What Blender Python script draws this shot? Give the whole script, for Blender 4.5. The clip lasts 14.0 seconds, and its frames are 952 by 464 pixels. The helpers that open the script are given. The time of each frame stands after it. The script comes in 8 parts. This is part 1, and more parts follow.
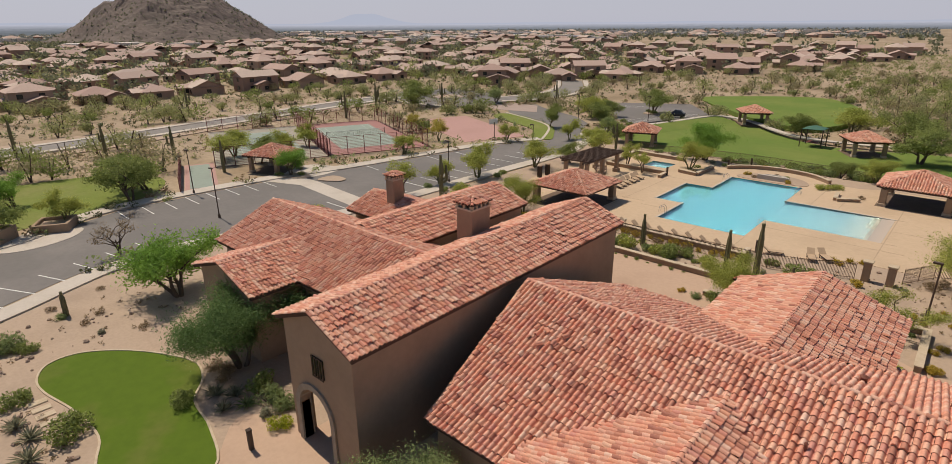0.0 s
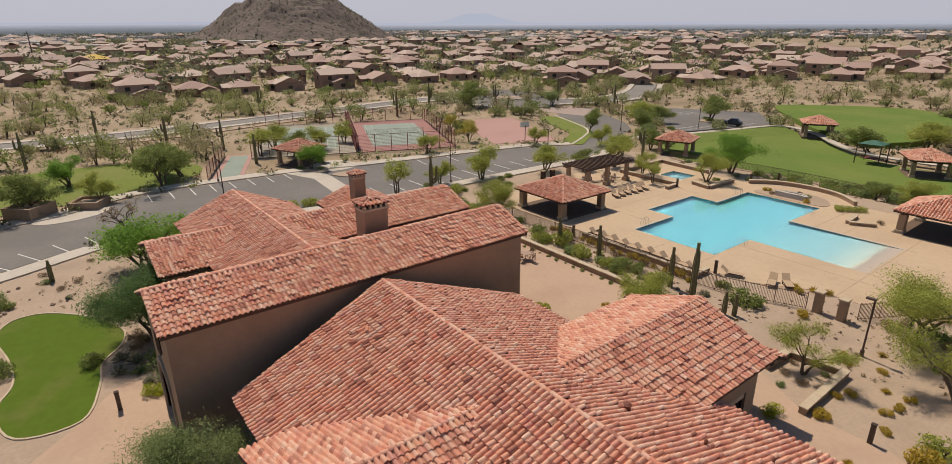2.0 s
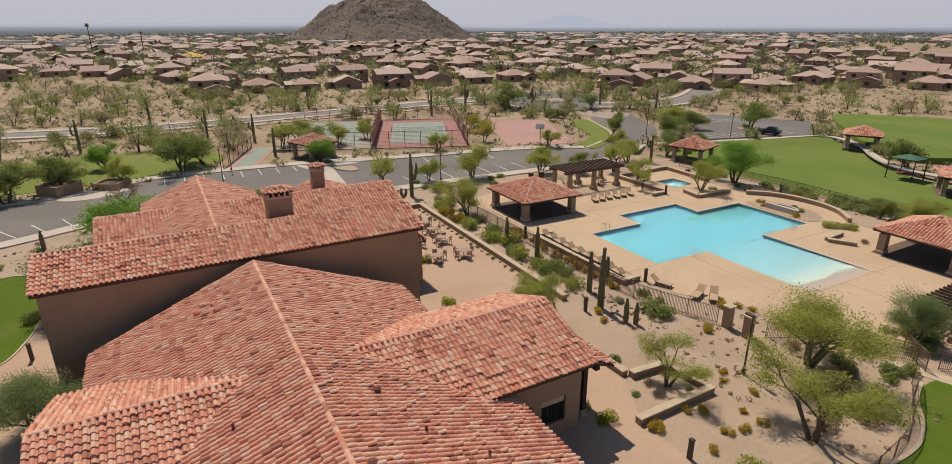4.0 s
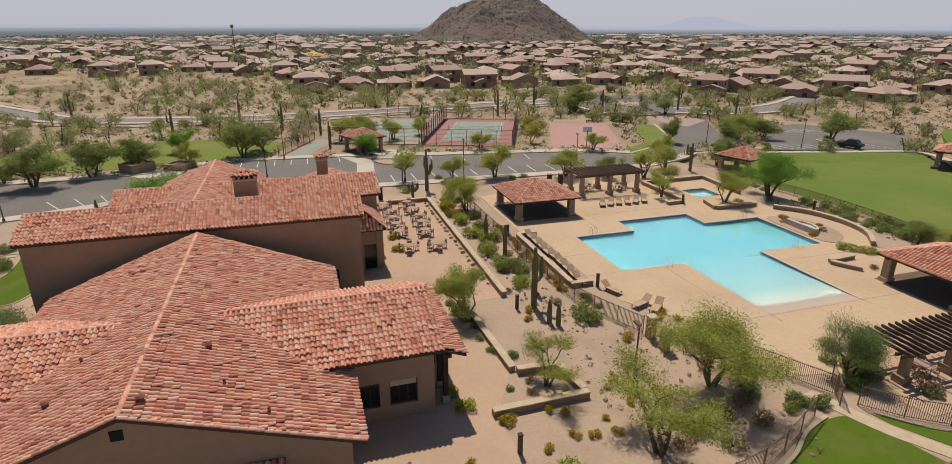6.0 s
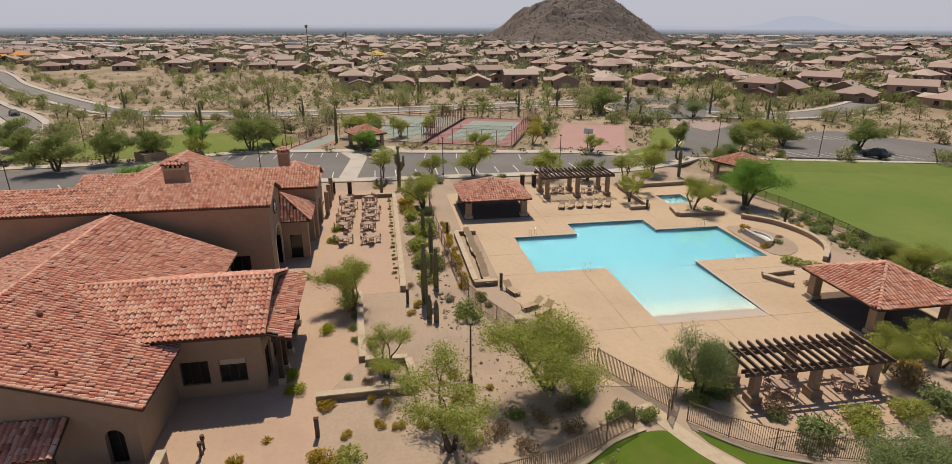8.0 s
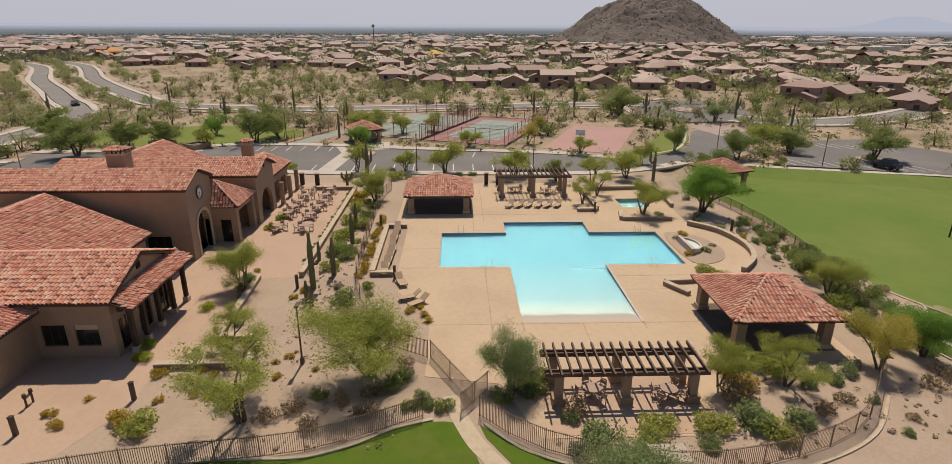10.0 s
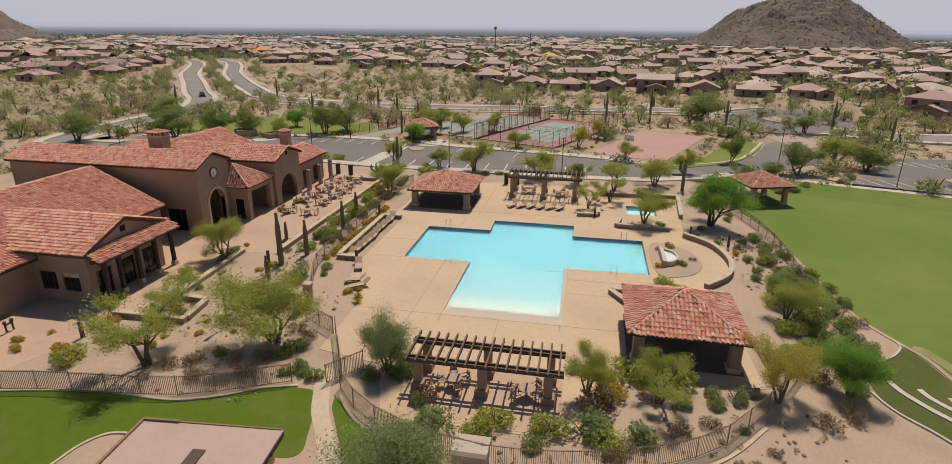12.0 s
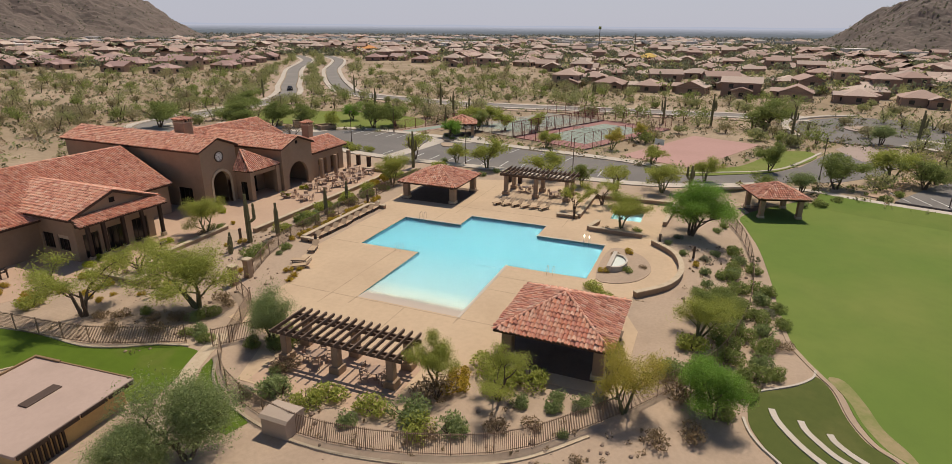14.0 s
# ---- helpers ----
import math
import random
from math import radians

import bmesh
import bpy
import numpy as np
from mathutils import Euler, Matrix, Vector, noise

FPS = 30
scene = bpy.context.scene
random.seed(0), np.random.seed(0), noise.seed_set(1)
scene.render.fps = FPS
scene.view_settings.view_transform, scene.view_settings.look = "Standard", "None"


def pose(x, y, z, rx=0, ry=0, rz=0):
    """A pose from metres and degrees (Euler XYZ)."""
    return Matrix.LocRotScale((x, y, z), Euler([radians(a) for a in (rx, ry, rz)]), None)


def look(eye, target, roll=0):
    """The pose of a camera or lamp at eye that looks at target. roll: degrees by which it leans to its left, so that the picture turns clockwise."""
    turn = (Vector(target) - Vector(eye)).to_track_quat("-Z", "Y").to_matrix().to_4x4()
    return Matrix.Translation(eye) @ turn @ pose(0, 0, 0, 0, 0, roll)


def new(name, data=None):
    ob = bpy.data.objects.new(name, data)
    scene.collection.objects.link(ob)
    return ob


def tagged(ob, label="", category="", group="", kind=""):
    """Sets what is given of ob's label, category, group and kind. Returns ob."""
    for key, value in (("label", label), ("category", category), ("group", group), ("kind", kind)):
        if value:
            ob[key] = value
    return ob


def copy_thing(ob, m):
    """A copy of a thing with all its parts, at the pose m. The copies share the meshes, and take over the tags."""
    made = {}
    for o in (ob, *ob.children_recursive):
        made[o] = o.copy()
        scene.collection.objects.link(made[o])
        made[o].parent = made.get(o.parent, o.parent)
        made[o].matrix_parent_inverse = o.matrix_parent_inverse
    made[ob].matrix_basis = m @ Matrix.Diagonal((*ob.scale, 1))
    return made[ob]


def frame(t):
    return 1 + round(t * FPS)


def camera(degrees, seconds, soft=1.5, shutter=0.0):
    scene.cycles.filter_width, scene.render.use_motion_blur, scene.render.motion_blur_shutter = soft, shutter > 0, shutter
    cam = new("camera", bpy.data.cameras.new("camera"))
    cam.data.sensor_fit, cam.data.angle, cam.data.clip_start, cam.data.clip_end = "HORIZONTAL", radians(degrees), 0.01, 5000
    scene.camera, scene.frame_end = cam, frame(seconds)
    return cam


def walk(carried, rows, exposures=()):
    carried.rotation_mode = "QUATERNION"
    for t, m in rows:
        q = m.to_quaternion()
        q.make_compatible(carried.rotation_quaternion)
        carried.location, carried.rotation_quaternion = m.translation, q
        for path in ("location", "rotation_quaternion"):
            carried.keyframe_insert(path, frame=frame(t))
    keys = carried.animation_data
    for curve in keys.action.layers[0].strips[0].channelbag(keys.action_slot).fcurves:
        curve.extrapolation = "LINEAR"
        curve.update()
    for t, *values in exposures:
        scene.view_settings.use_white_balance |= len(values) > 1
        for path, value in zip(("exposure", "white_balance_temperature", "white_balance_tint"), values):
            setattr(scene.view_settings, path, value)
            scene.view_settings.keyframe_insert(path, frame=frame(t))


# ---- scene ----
cam = camera(79.2, 14.0, soft=0.6)
PATH = [
    (0, (-0.397, 0.064, 21.653), (-1.653, 1.461, 20.969), -0.4),
    (0.5, (2.339, 2.397, 21.78), (0.998, 3.715, 21.097), -0.4),
    (1, (5.172, 4.97, 21.944), (3.76, 6.21, 21.261), -0.4),
    (1.5, (7.782, 7.418, 22.099), (6.325, 8.606, 21.416), -0.4),
    (2, (10.346, 10.03, 22.238), (8.857, 11.177, 21.554), -0.3),
    (2.5, (12.676, 12.558, 22.292), (11.152, 13.659, 21.61), -0.4),
    (3, (15.068, 15.395, 22.269), (13.503, 16.437, 21.588), -0.3),
    (5.5, (25.237, 30.115, 22.179), (23.472, 30.772, 21.506), -0.0),
    (6, (26.976, 33.496, 22.217), (25.175, 34.049, 21.544), -0.0),
    (6.5, (28.335, 36.937, 22.191), (26.51, 37.401, 21.519), 0.0),
    (7, (29.435, 40.561, 22.159), (27.595, 40.962, 21.487), 0.0),
    (7.5, (30.468, 44.142, 22.184), (28.616, 44.488, 21.512), -0.0),
    (8, (31.298, 47.92, 22.219), (29.439, 48.228, 21.546), 0.0),
    (8.5, (32.178, 51.803, 22.229), (30.315, 52.08, 21.557), 0.0),
    (9, (32.967, 55.812, 22.187), (31.097, 56.042, 21.514), 0.1),
    (11.5, (34.924, 75.656, 22.16), (33.056, 75.397, 21.491), 0.3),
    (12, (34.854, 79.634, 22.173), (33.003, 79.277, 21.505), 0.4),
    (12.5, (34.503, 83.496, 22.157), (32.673, 83.045, 21.487), 0.4),
    (13, (33.807, 87.52, 22.141), (32.004, 86.975, 21.47), 0.4),
    (13.5, (32.821, 91.416, 22.144), (31.046, 90.783, 21.473), 0.4),
    (14, (31.651, 95.374, 22.129), (29.906, 94.664, 21.458), 0.5),
]
walk(cam, [(t, look(eye, target, roll)) for t, eye, target, roll in PATH])

# ---- world, sun and exposure ----
SUN_DIR = Vector((-0.49, 0.04, 0.87)).normalized()
scene.view_settings.exposure = 0.0
world = bpy.data.worlds.new("world")
scene.world = world
world.use_nodes = True
wt = world.node_tree
wt.nodes.clear()
w_out = wt.nodes.new("ShaderNodeOutputWorld")
w_bg = wt.nodes.new("ShaderNodeBackground")
w_sky = wt.nodes.new("ShaderNodeTexSky")
w_sky.sky_type = "NISHITA"
w_sky.sun_disc = False
w_sky.sun_elevation = math.asin(SUN_DIR.z)
w_sky.sun_rotation = math.atan2(SUN_DIR.x, SUN_DIR.y)
w_sky.altitude = 600
w_sky.air_density = 1.0
w_sky.dust_density = 1.0
w_sky.ozone_density = 1.2
w_bg.inputs["Strength"].default_value = 0.0675
# summer haze: pale near the horizon, clear overhead
w_co = wt.nodes.new("ShaderNodeTexCoord")
w_sep = wt.nodes.new("ShaderNodeSeparateXYZ")
w_map = wt.nodes.new("ShaderNodeMapRange")
w_map.interpolation_type = "SMOOTHSTEP"
w_map.inputs["From Min"].default_value = -0.02
w_map.inputs["From Max"].default_value = 0.40
w_map.inputs["To Min"].default_value = 0.9
w_map.inputs["To Max"].default_value = 0.0
w_mix = wt.nodes.new("ShaderNodeMix")
w_mix.data_type = "RGBA"
w_mix.inputs[7].default_value = (7.5, 7.55, 8.8, 1.0)
wt.links.new(w_co.outputs["Generated"], w_sep.inputs[0])
wt.links.new(w_sep.outputs["Z"], w_map.inputs["Value"])
wt.links.new(w_map.outputs["Result"], w_mix.inputs[0])
wt.links.new(w_sky.outputs["Color"], w_mix.inputs[6])
wt.links.new(w_mix.outputs[2], w_bg.inputs["Color"])
wt.links.new(w_bg.outputs["Background"], w_out.inputs["Surface"])
sun_data = bpy.data.lights.new("sun", "SUN")
sun_data.energy = 3.8
sun_data.angle = radians(0.55)
sun_data.color = (1.0, 0.875, 0.70)
sun = new("sun", sun_data)
sun.matrix_world = look(SUN_DIR * 300, (0, 0, 0))


# ---- materials ----
def mix_node(nt, fac, a, b):
    m = nt.nodes.new("ShaderNodeMix")
    m.data_type = "RGBA"
    for socket, value in ((m.inputs[0], fac), (m.inputs[6], a), (m.inputs[7], b)):
        if hasattr(value, "links"):
            nt.links.new(value, socket)
        elif isinstance(value, tuple):
            socket.default_value = (*value, 1.0)
        else:
            socket.default_value = value
    return m.outputs[2]


def noise_node(nt, vec, scale, detail=4.0, rough=0.55):
    n = nt.nodes.new("ShaderNodeTexNoise")
    n.inputs["Scale"].default_value = scale
    n.inputs["Detail"].default_value = detail
    n.inputs["Roughness"].default_value = rough
    nt.links.new(vec, n.inputs["Vector"])
    return n.outputs["Fac"]


def ramp_node(nt, fac, lo, hi):
    r = nt.nodes.new("ShaderNodeMapRange")
    r.inputs["From Min"].default_value = lo
    r.inputs["From Max"].default_value = hi
    nt.links.new(fac, r.inputs["Value"])
    return r.outputs["Result"]


def random_node(nt):
    """A random number for each object and each loose piece of a mesh."""
    info = nt.nodes.new("ShaderNodeObjectInfo")
    geo = nt.nodes.new("ShaderNodeNewGeometry")
    add = nt.nodes.new("ShaderNodeMath")
    add.operation = "ADD"
    fract = nt.nodes.new("ShaderNodeMath")
    fract.operation = "FRACT"
    nt.links.new(info.outputs["Random"], add.inputs[0])
    nt.links.new(geo.outputs["Random Per Island"], add.inputs[1])
    nt.links.new(add.outputs[0], fract.inputs[0])
    return fract.outputs[0]


def material(name, base, second=None, third=None, scale=1.0, fine=20.0, rough=0.85, metal=0.0, bump=0.2, bump_scale=30.0,
             vary=None, spec=0.3, stain=(0.45, 0.7), fine_amount=0.35, translucent=0.0, vary_amount=0.76):
    """base and second mix in broad patches, third in fine grain; vary: colours picked at random for each piece."""
    mat = bpy.data.materials.new(name)
    mat.use_nodes = True
    nt = mat.node_tree
    bsdf = nt.nodes["Principled BSDF"]
    geo = nt.nodes.new("ShaderNodeNewGeometry")
    pos = geo.outputs["Position"]
    second = second or tuple(c * 0.8 for c in base)
    third = third or tuple(c * 0.7 for c in base)
    colour = mix_node(nt, ramp_node(nt, noise_node(nt, pos, scale), *stain), base, second)
    if vary:
        rnd = random_node(nt)
        cr = nt.nodes.new("ShaderNodeValToRGB")
        cr.color_ramp.interpolation = "LINEAR"
        while len(cr.color_ramp.elements) < len(vary):
            cr.color_ramp.elements.new(0.5)
        for i, (e, c) in enumerate(zip(cr.color_ramp.elements, vary)):
            e.position = i / (len(vary) - 1)
            e.color = (*c, 1)
        nt.links.new(rnd, cr.inputs["Fac"])
        colour = mix_node(nt, vary_amount, colour, cr.outputs["Color"])
    fine_fac = nt.nodes.new("ShaderNodeMath")
    fine_fac.operation = "MULTIPLY"
    fine_fac.inputs[1].default_value = fine_amount
    nt.links.new(ramp_node(nt, noise_node(nt, pos, fine, 6.0, 0.65), 0.4, 0.75), fine_fac.inputs[0])
    colour = mix_node(nt, fine_fac.outputs[0], colour, third)
    nt.links.new(colour, bsdf.inputs["Base Color"])
    bsdf.inputs["Roughness"].default_value = rough
    bsdf.inputs["Metallic"].default_value = metal
    bsdf.inputs["Specular IOR Level"].default_value = spec
    if bump:
        b = nt.nodes.new("ShaderNodeBump")
        b.inputs["Strength"].default_value = bump
        b.inputs["Distance"].default_value = 0.02
        nt.links.new(noise_node(nt, pos, bump_scale, 5.0), b.inputs["Height"])
        nt.links.new(b.outputs["Normal"], bsdf.inputs["Normal"])
    if translucent:
        tr = nt.nodes.new("ShaderNodeBsdfTranslucent")
        nt.links.new(colour, tr.inputs["Color"])
        ms = nt.nodes.new("ShaderNodeMixShader")
        ms.inputs["Fac"].default_value = translucent
        nt.links.new(bsdf.outputs[0], ms.inputs[1])
        nt.links.new(tr.outputs[0], ms.inputs[2])
        nt.links.new(ms.outputs[0], nt.nodes["Material Output"].inputs["Surface"])
    return mat


M_DESERT = material("desert", (0.445, 0.34, 0.24), (0.28, 0.205, 0.125), (0.17, 0.132, 0.083), scale=0.05, fine=0.9, bump=0.4, bump_scale=3, stain=(0.35, 0.65), fine_amount=0.5)
M_GRAVEL = material("gravel", (0.44, 0.33, 0.247), (0.375, 0.28, 0.208), (0.26, 0.198, 0.145), scale=0.25, fine=4.0, bump=0.4, bump_scale=14)
M_LAWN = material("lawn", (0.185, 0.225, 0.055), (0.25, 0.24, 0.095), (0.13, 0.16, 0.04), scale=0.13, fine=1.2, rough=0.95, bump=0.5, bump_scale=25, stain=(0.45, 0.8), spec=0.1, fine_amount=0.45)
M_TURF = material("watered_turf", (0.098, 0.152, 0.018), (0.17, 0.165, 0.05), (0.062, 0.102, 0.014), scale=0.14, fine=1.2, rough=0.95, bump=0.5, bump_scale=25, stain=(0.52, 0.72), spec=0.1, fine_amount=0.4)
M_FIELD = material("field", (0.14, 0.205, 0.045), (0.205, 0.235, 0.065), (0.11, 0.16, 0.04), scale=0.05, fine=0.5, rough=0.95, bump=0.4, bump_scale=20, stain=(0.42, 0.75), spec=0.1)
M_ASPHALT = material("asphalt", (0.175, 0.162, 0.155), (0.22, 0.20, 0.19), (0.125, 0.117, 0.111), scale=0.1, fine=1.5, bump=0.2)
M_STREET = material("worn_street_asphalt", (0.235, 0.215, 0.20), (0.28, 0.255, 0.235), (0.17, 0.157, 0.147), scale=0.1, fine=1.5, bump=0.2)
M_CONCRETE = material("concrete", (0.55, 0.49, 0.43), (0.48, 0.42, 0.36), (0.40, 0.35, 0.3), scale=0.3, fine=4.0, bump=0.1)
M_DECK = material("pool_deck", (0.56, 0.418, 0.286), (0.50, 0.368, 0.25), (0.40, 0.29, 0.195), scale=0.15, fine=2.0, bump=0.1)
M_PATIO = material("patio", (0.50, 0.35, 0.255), (0.45, 0.31, 0.225), (0.38, 0.26, 0.19), scale=0.2, fine=3.0, bump=0.15)
M_PLAZA = material("plaza_paving", (0.40, 0.31, 0.27), (0.36, 0.28, 0.245), (0.30, 0.23, 0.20), scale=0.3, fine=3.0, bump=0.15)
M_STUCCO = material("stucco", (0.365, 0.258, 0.178), (0.32, 0.225, 0.155), (0.25, 0.178, 0.122), scale=0.35, fine=2.5, bump=0.35, bump_scale=20)
M_SAND_TRIM = material("sandstone_trim", (0.55, 0.45, 0.33), (0.46, 0.36, 0.25), (0.36, 0.28, 0.2), scale=1.5, fine=8.0)
M_UNDERLAY = material("roof_underlay", (0.10, 0.06, 0.045), rough=0.95)
M_TILE = material("clay_tile", (0.654, 0.330, 0.242), (0.574, 0.270, 0.190), (0.330, 0.141, 0.104), scale=0.35, fine=9.0, bump=0.3, rough=0.8, fine_amount=0.3, vary_amount=0.78,
                  vary=((0.301, 0.116, 0.084), (0.712, 0.326, 0.207), (0.787, 0.514, 0.391), (0.637, 0.236, 0.154), (0.808, 0.599, 0.474), (0.733, 0.369, 0.238), (0.606, 0.274, 0.225), (0.807, 0.546, 0.391), (0.670, 0.274, 0.183), (0.776, 0.450, 0.320), (0.395, 0.156, 0.116)))
M_WOOD_DARK = material("dark_wood", (0.055, 0.035, 0.027), (0.075, 0.05, 0.038), (0.035, 0.022, 0.018), scale=1.5, fine=12, rough=0.75)
M_PERGOLA = material("weathered_timber", (0.125, 0.082, 0.06), (0.16, 0.11, 0.083), (0.08, 0.052, 0.04), scale=1.5, fine=12, rough=0.75)
M_IRON = material("wrought_iron", (0.095, 0.06, 0.045), rough=0.6, bump=0.05, spec=0.4)
M_DARK = material("dark_interior", (0.02, 0.017, 0.015), rough=0.9)
M_ROCK = material("hill_rock", (0.185, 0.14, 0.122), (0.14, 0.11, 0.096), (0.082, 0.074, 0.06), scale=0.03, fine=0.25, bump=1.0, bump_scale=0.4, fine_amount=0.7)


def water_material():
    mat = bpy.data.materials.new("pool_water")
    mat.use_nodes = True
    nt = mat.node_tree
    bsdf = nt.nodes["Principled BSDF"]
    bsdf.inputs["Base Color"].default_value = (0.75, 0.95, 0.97, 1)
    bsdf.inputs["Roughness"].default_value = 0.03
    bsdf.inputs["IOR"].default_value = 1.33
    bsdf.inputs["Transmission Weight"].default_value = 1.0
    geo = nt.nodes.new("ShaderNodeNewGeometry")
    b = nt.nodes.new("ShaderNodeBump")
    b.inputs["Strength"].default_value = 0.15
    b.inputs["Distance"].default_value = 0.05
    nt.links.new(noise_node(nt, geo.outputs["Position"], 1.6, 3.0), b.inputs["Height"])
    nt.links.new(b.outputs["Normal"], bsdf.inputs["Normal"])
    return mat


M_WATER = water_material()
# base blue carries the deep water's tint, put into the plaster colour
M_PLASTER = material("depth_tinted_plaster", (0.115, 0.305, 0.39), (0.103, 0.282, 0.37), (0.092, 0.262, 0.35), scale=0.2, fine=1.0, bump=0.0, rough=0.6)
M_BEACH = material("beach_plaster", (0.66, 0.70, 0.66), (0.60, 0.66, 0.63), (0.55, 0.60, 0.57), scale=0.3, fine=2.0, bump=0.0, rough=0.7)


def paint_depth_tint():
    """Water-depth tint painted into the plaster: blue, paler up the beach entry, then tan."""
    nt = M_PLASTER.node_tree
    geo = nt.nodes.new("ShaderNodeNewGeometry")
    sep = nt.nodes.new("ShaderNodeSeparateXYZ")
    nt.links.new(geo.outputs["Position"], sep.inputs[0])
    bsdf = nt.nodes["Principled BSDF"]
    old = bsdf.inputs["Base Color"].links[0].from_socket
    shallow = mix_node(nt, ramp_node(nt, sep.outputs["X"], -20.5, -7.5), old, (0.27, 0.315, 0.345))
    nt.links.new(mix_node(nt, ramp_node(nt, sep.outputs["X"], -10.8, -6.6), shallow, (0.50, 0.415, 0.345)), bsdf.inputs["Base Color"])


paint_depth_tint()
M_WHITE = material("white_paint", (0.78, 0.78, 0.75), (0.7, 0.7, 0.67), rough=0.7, bump=0.0)


# ---- building blocks ----
def part(name, bm, mat, parent=None, label="", smooth=False):
    """Links a bmesh as one mesh object, under a parent if one is given."""
    me = bpy.data.meshes.new(name)
    bm.normal_update()
    bm.to_mesh(me)
    bm.free()
    me.materials.append(mat)
    if smooth:
        me.polygons.foreach_set("use_smooth", [True] * len(me.polygons))
    ob = new(name, me)
    if parent:
        ob.parent = parent
        ob.matrix_parent_inverse = parent.matrix_world.inverted() if parent.parent is None else Matrix()
    if label:
        tagged(ob, label)
    return ob


def thing(name, label, category, x=0.0, y=0.0, z=0.0, group="", turn=0.0):
    e = new(name)
    e.empty_display_size = 0.3
    e.matrix_world = pose(x, y, z, 0, 0, turn)
    return tagged(e, label, category, group)


def sub(name, bm, mat, parent, label="", smooth=False):
    """A part whose mesh is given in its parent's own space."""
    ob = part(name, bm, mat, None, label, smooth)
    ob.parent = parent
    return ob


def structure(name, bm, mat, label=""):
    return tagged(part(name, bm, mat), label, kind="structure")


def box(bm, x0, y0, z0, x1, y1, z1, bevel=0.0):
    res = bmesh.ops.create_cube(bm, size=1.0)
    vs = res["verts"]
    for v in vs:
        v.co = Vector((x0 + (v.co.x + 0.5) * (x1 - x0), y0 + (v.co.y + 0.5) * (y1 - y0), z0 + (v.co.z + 0.5) * (z1 - z0)))
    if bevel:
        es = {e for v in vs for e in v.link_edges}
        bmesh.ops.bevel(bm, geom=list(es), offset=bevel, segments=1, affect="EDGES")
    return bm


def boxes(*specs, bevel=0.0):
    bm = bmesh.new()
    for s in specs:
        box(bm, *s, bevel=bevel)
    return bm


def cyl(bm, x, y, z0, z1, r0, r1=None, seg=10):
    r1 = r0 if r1 is None else r1
    rings = []
    for z, r in ((z0, r0), (z1, r1)):
        rings.append([bm.verts.new((x + r * math.cos(2 * math.pi * i / seg), y + r * math.sin(2 * math.pi * i / seg), z)) for i in range(seg)])
    for i in range(seg):
        bm.faces.new((rings[0][i], rings[0][(i + 1) % seg], rings[1][(i + 1) % seg], rings[1][i]))
    bm.faces.new(rings[1])
    bm.faces.new(rings[0][::-1])
    return bm


def slab(points, z0, z1):
    """A flat plate with the outline points, from z0 up to z1."""
    bm = bmesh.new()
    top = [bm.verts.new((x, y, z1)) for x, y in points]
    low = [bm.verts.new((x, y, z0)) for x, y in points]
    n = len(points)
    f = bm.faces.new(top)
    if f.normal.z < 0 or sum((points[i][0] * points[(i + 1) % n][1] - points[(i + 1) % n][0] * points[i][1]) for i in range(n)) < 0:
        f.normal_flip()
    bm.faces.new(low[::-1])
    for i in range(n):
        bm.faces.new((top[i], low[i], low[(i + 1) % n], top[(i + 1) % n]))
    bmesh.ops.recalc_face_normals(bm, faces=bm.faces)
    return bm


def smooth_line(points, steps=6, closed=False):
    """A Catmull-Rom curve through the points."""
    n = len(points)
    out = []
    for i in range(n if closed else n - 1):
        if closed:
            p = [points[(i + k) % n] for k in (-1, 0, 1, 2)]
        else:
            p = [points[max(0, min(n - 1, i + k))] for k in (-1, 0, 1, 2)]
        for s in range(steps):
            t = s / steps
            out.append(tuple(0.5 * (2 * b + (c - a) * t + (2 * a - 5 * b + 4 * c - d) * t * t + (3 * b - a - 3 * c + d) * t ** 3) for a, b, c, d in zip(*p)))
    if not closed:
        out.append(tuple(points[-1]))
    return out


def ribbon(points, width, z0, z1):
    """A band of that width along a line, as a solid strip."""
    bm = bmesh.new()
    n = len(points)
    rows = []
    for i, p in enumerate(points):
        a, b = Vector(points[max(0, i - 1)]).to_2d(), Vector(points[min(n - 1, i + 1)]).to_2d()
        d = (b - a).normalized()
        s = Vector((-d.y, d.x)) * width / 2
        q = Vector(p).to_2d()
        rows.append([bm.verts.new((*(q + s), z1)), bm.verts.new((*(q - s), z1)), bm.verts.new((*(q - s), z0)), bm.verts.new((*(q + s), z0))])
    for r, s in zip(rows, rows[1:]):
        for k in range(4):
            bm.faces.new((r[k], r[(k + 1) % 4], s[(k + 1) % 4], s[k]))
    bm.faces.new(rows[0])
    bm.faces.new(rows[-1][::-1])
    bmesh.ops.recalc_face_normals(bm, faces=bm.faces)
    return bm


# ---- clay tile roofs ----
TILE_W, TILE_E = 0.295, 0.39
TILE_US = (0.0, 0.05, 0.14, 0.28, 0.42, 0.57, 0.65, 0.71, 0.85, 1.0)


def tile_profile(u):
    """Height of the tile over its width: a broad rounded crown that runs into a narrow pan."""
    if u < 0.70:
        return 0.09 * math.sin(math.pi * u / 0.70) ** 0.7
    return -0.055 * math.sin(math.pi * (u - 0.70) / 0.30)


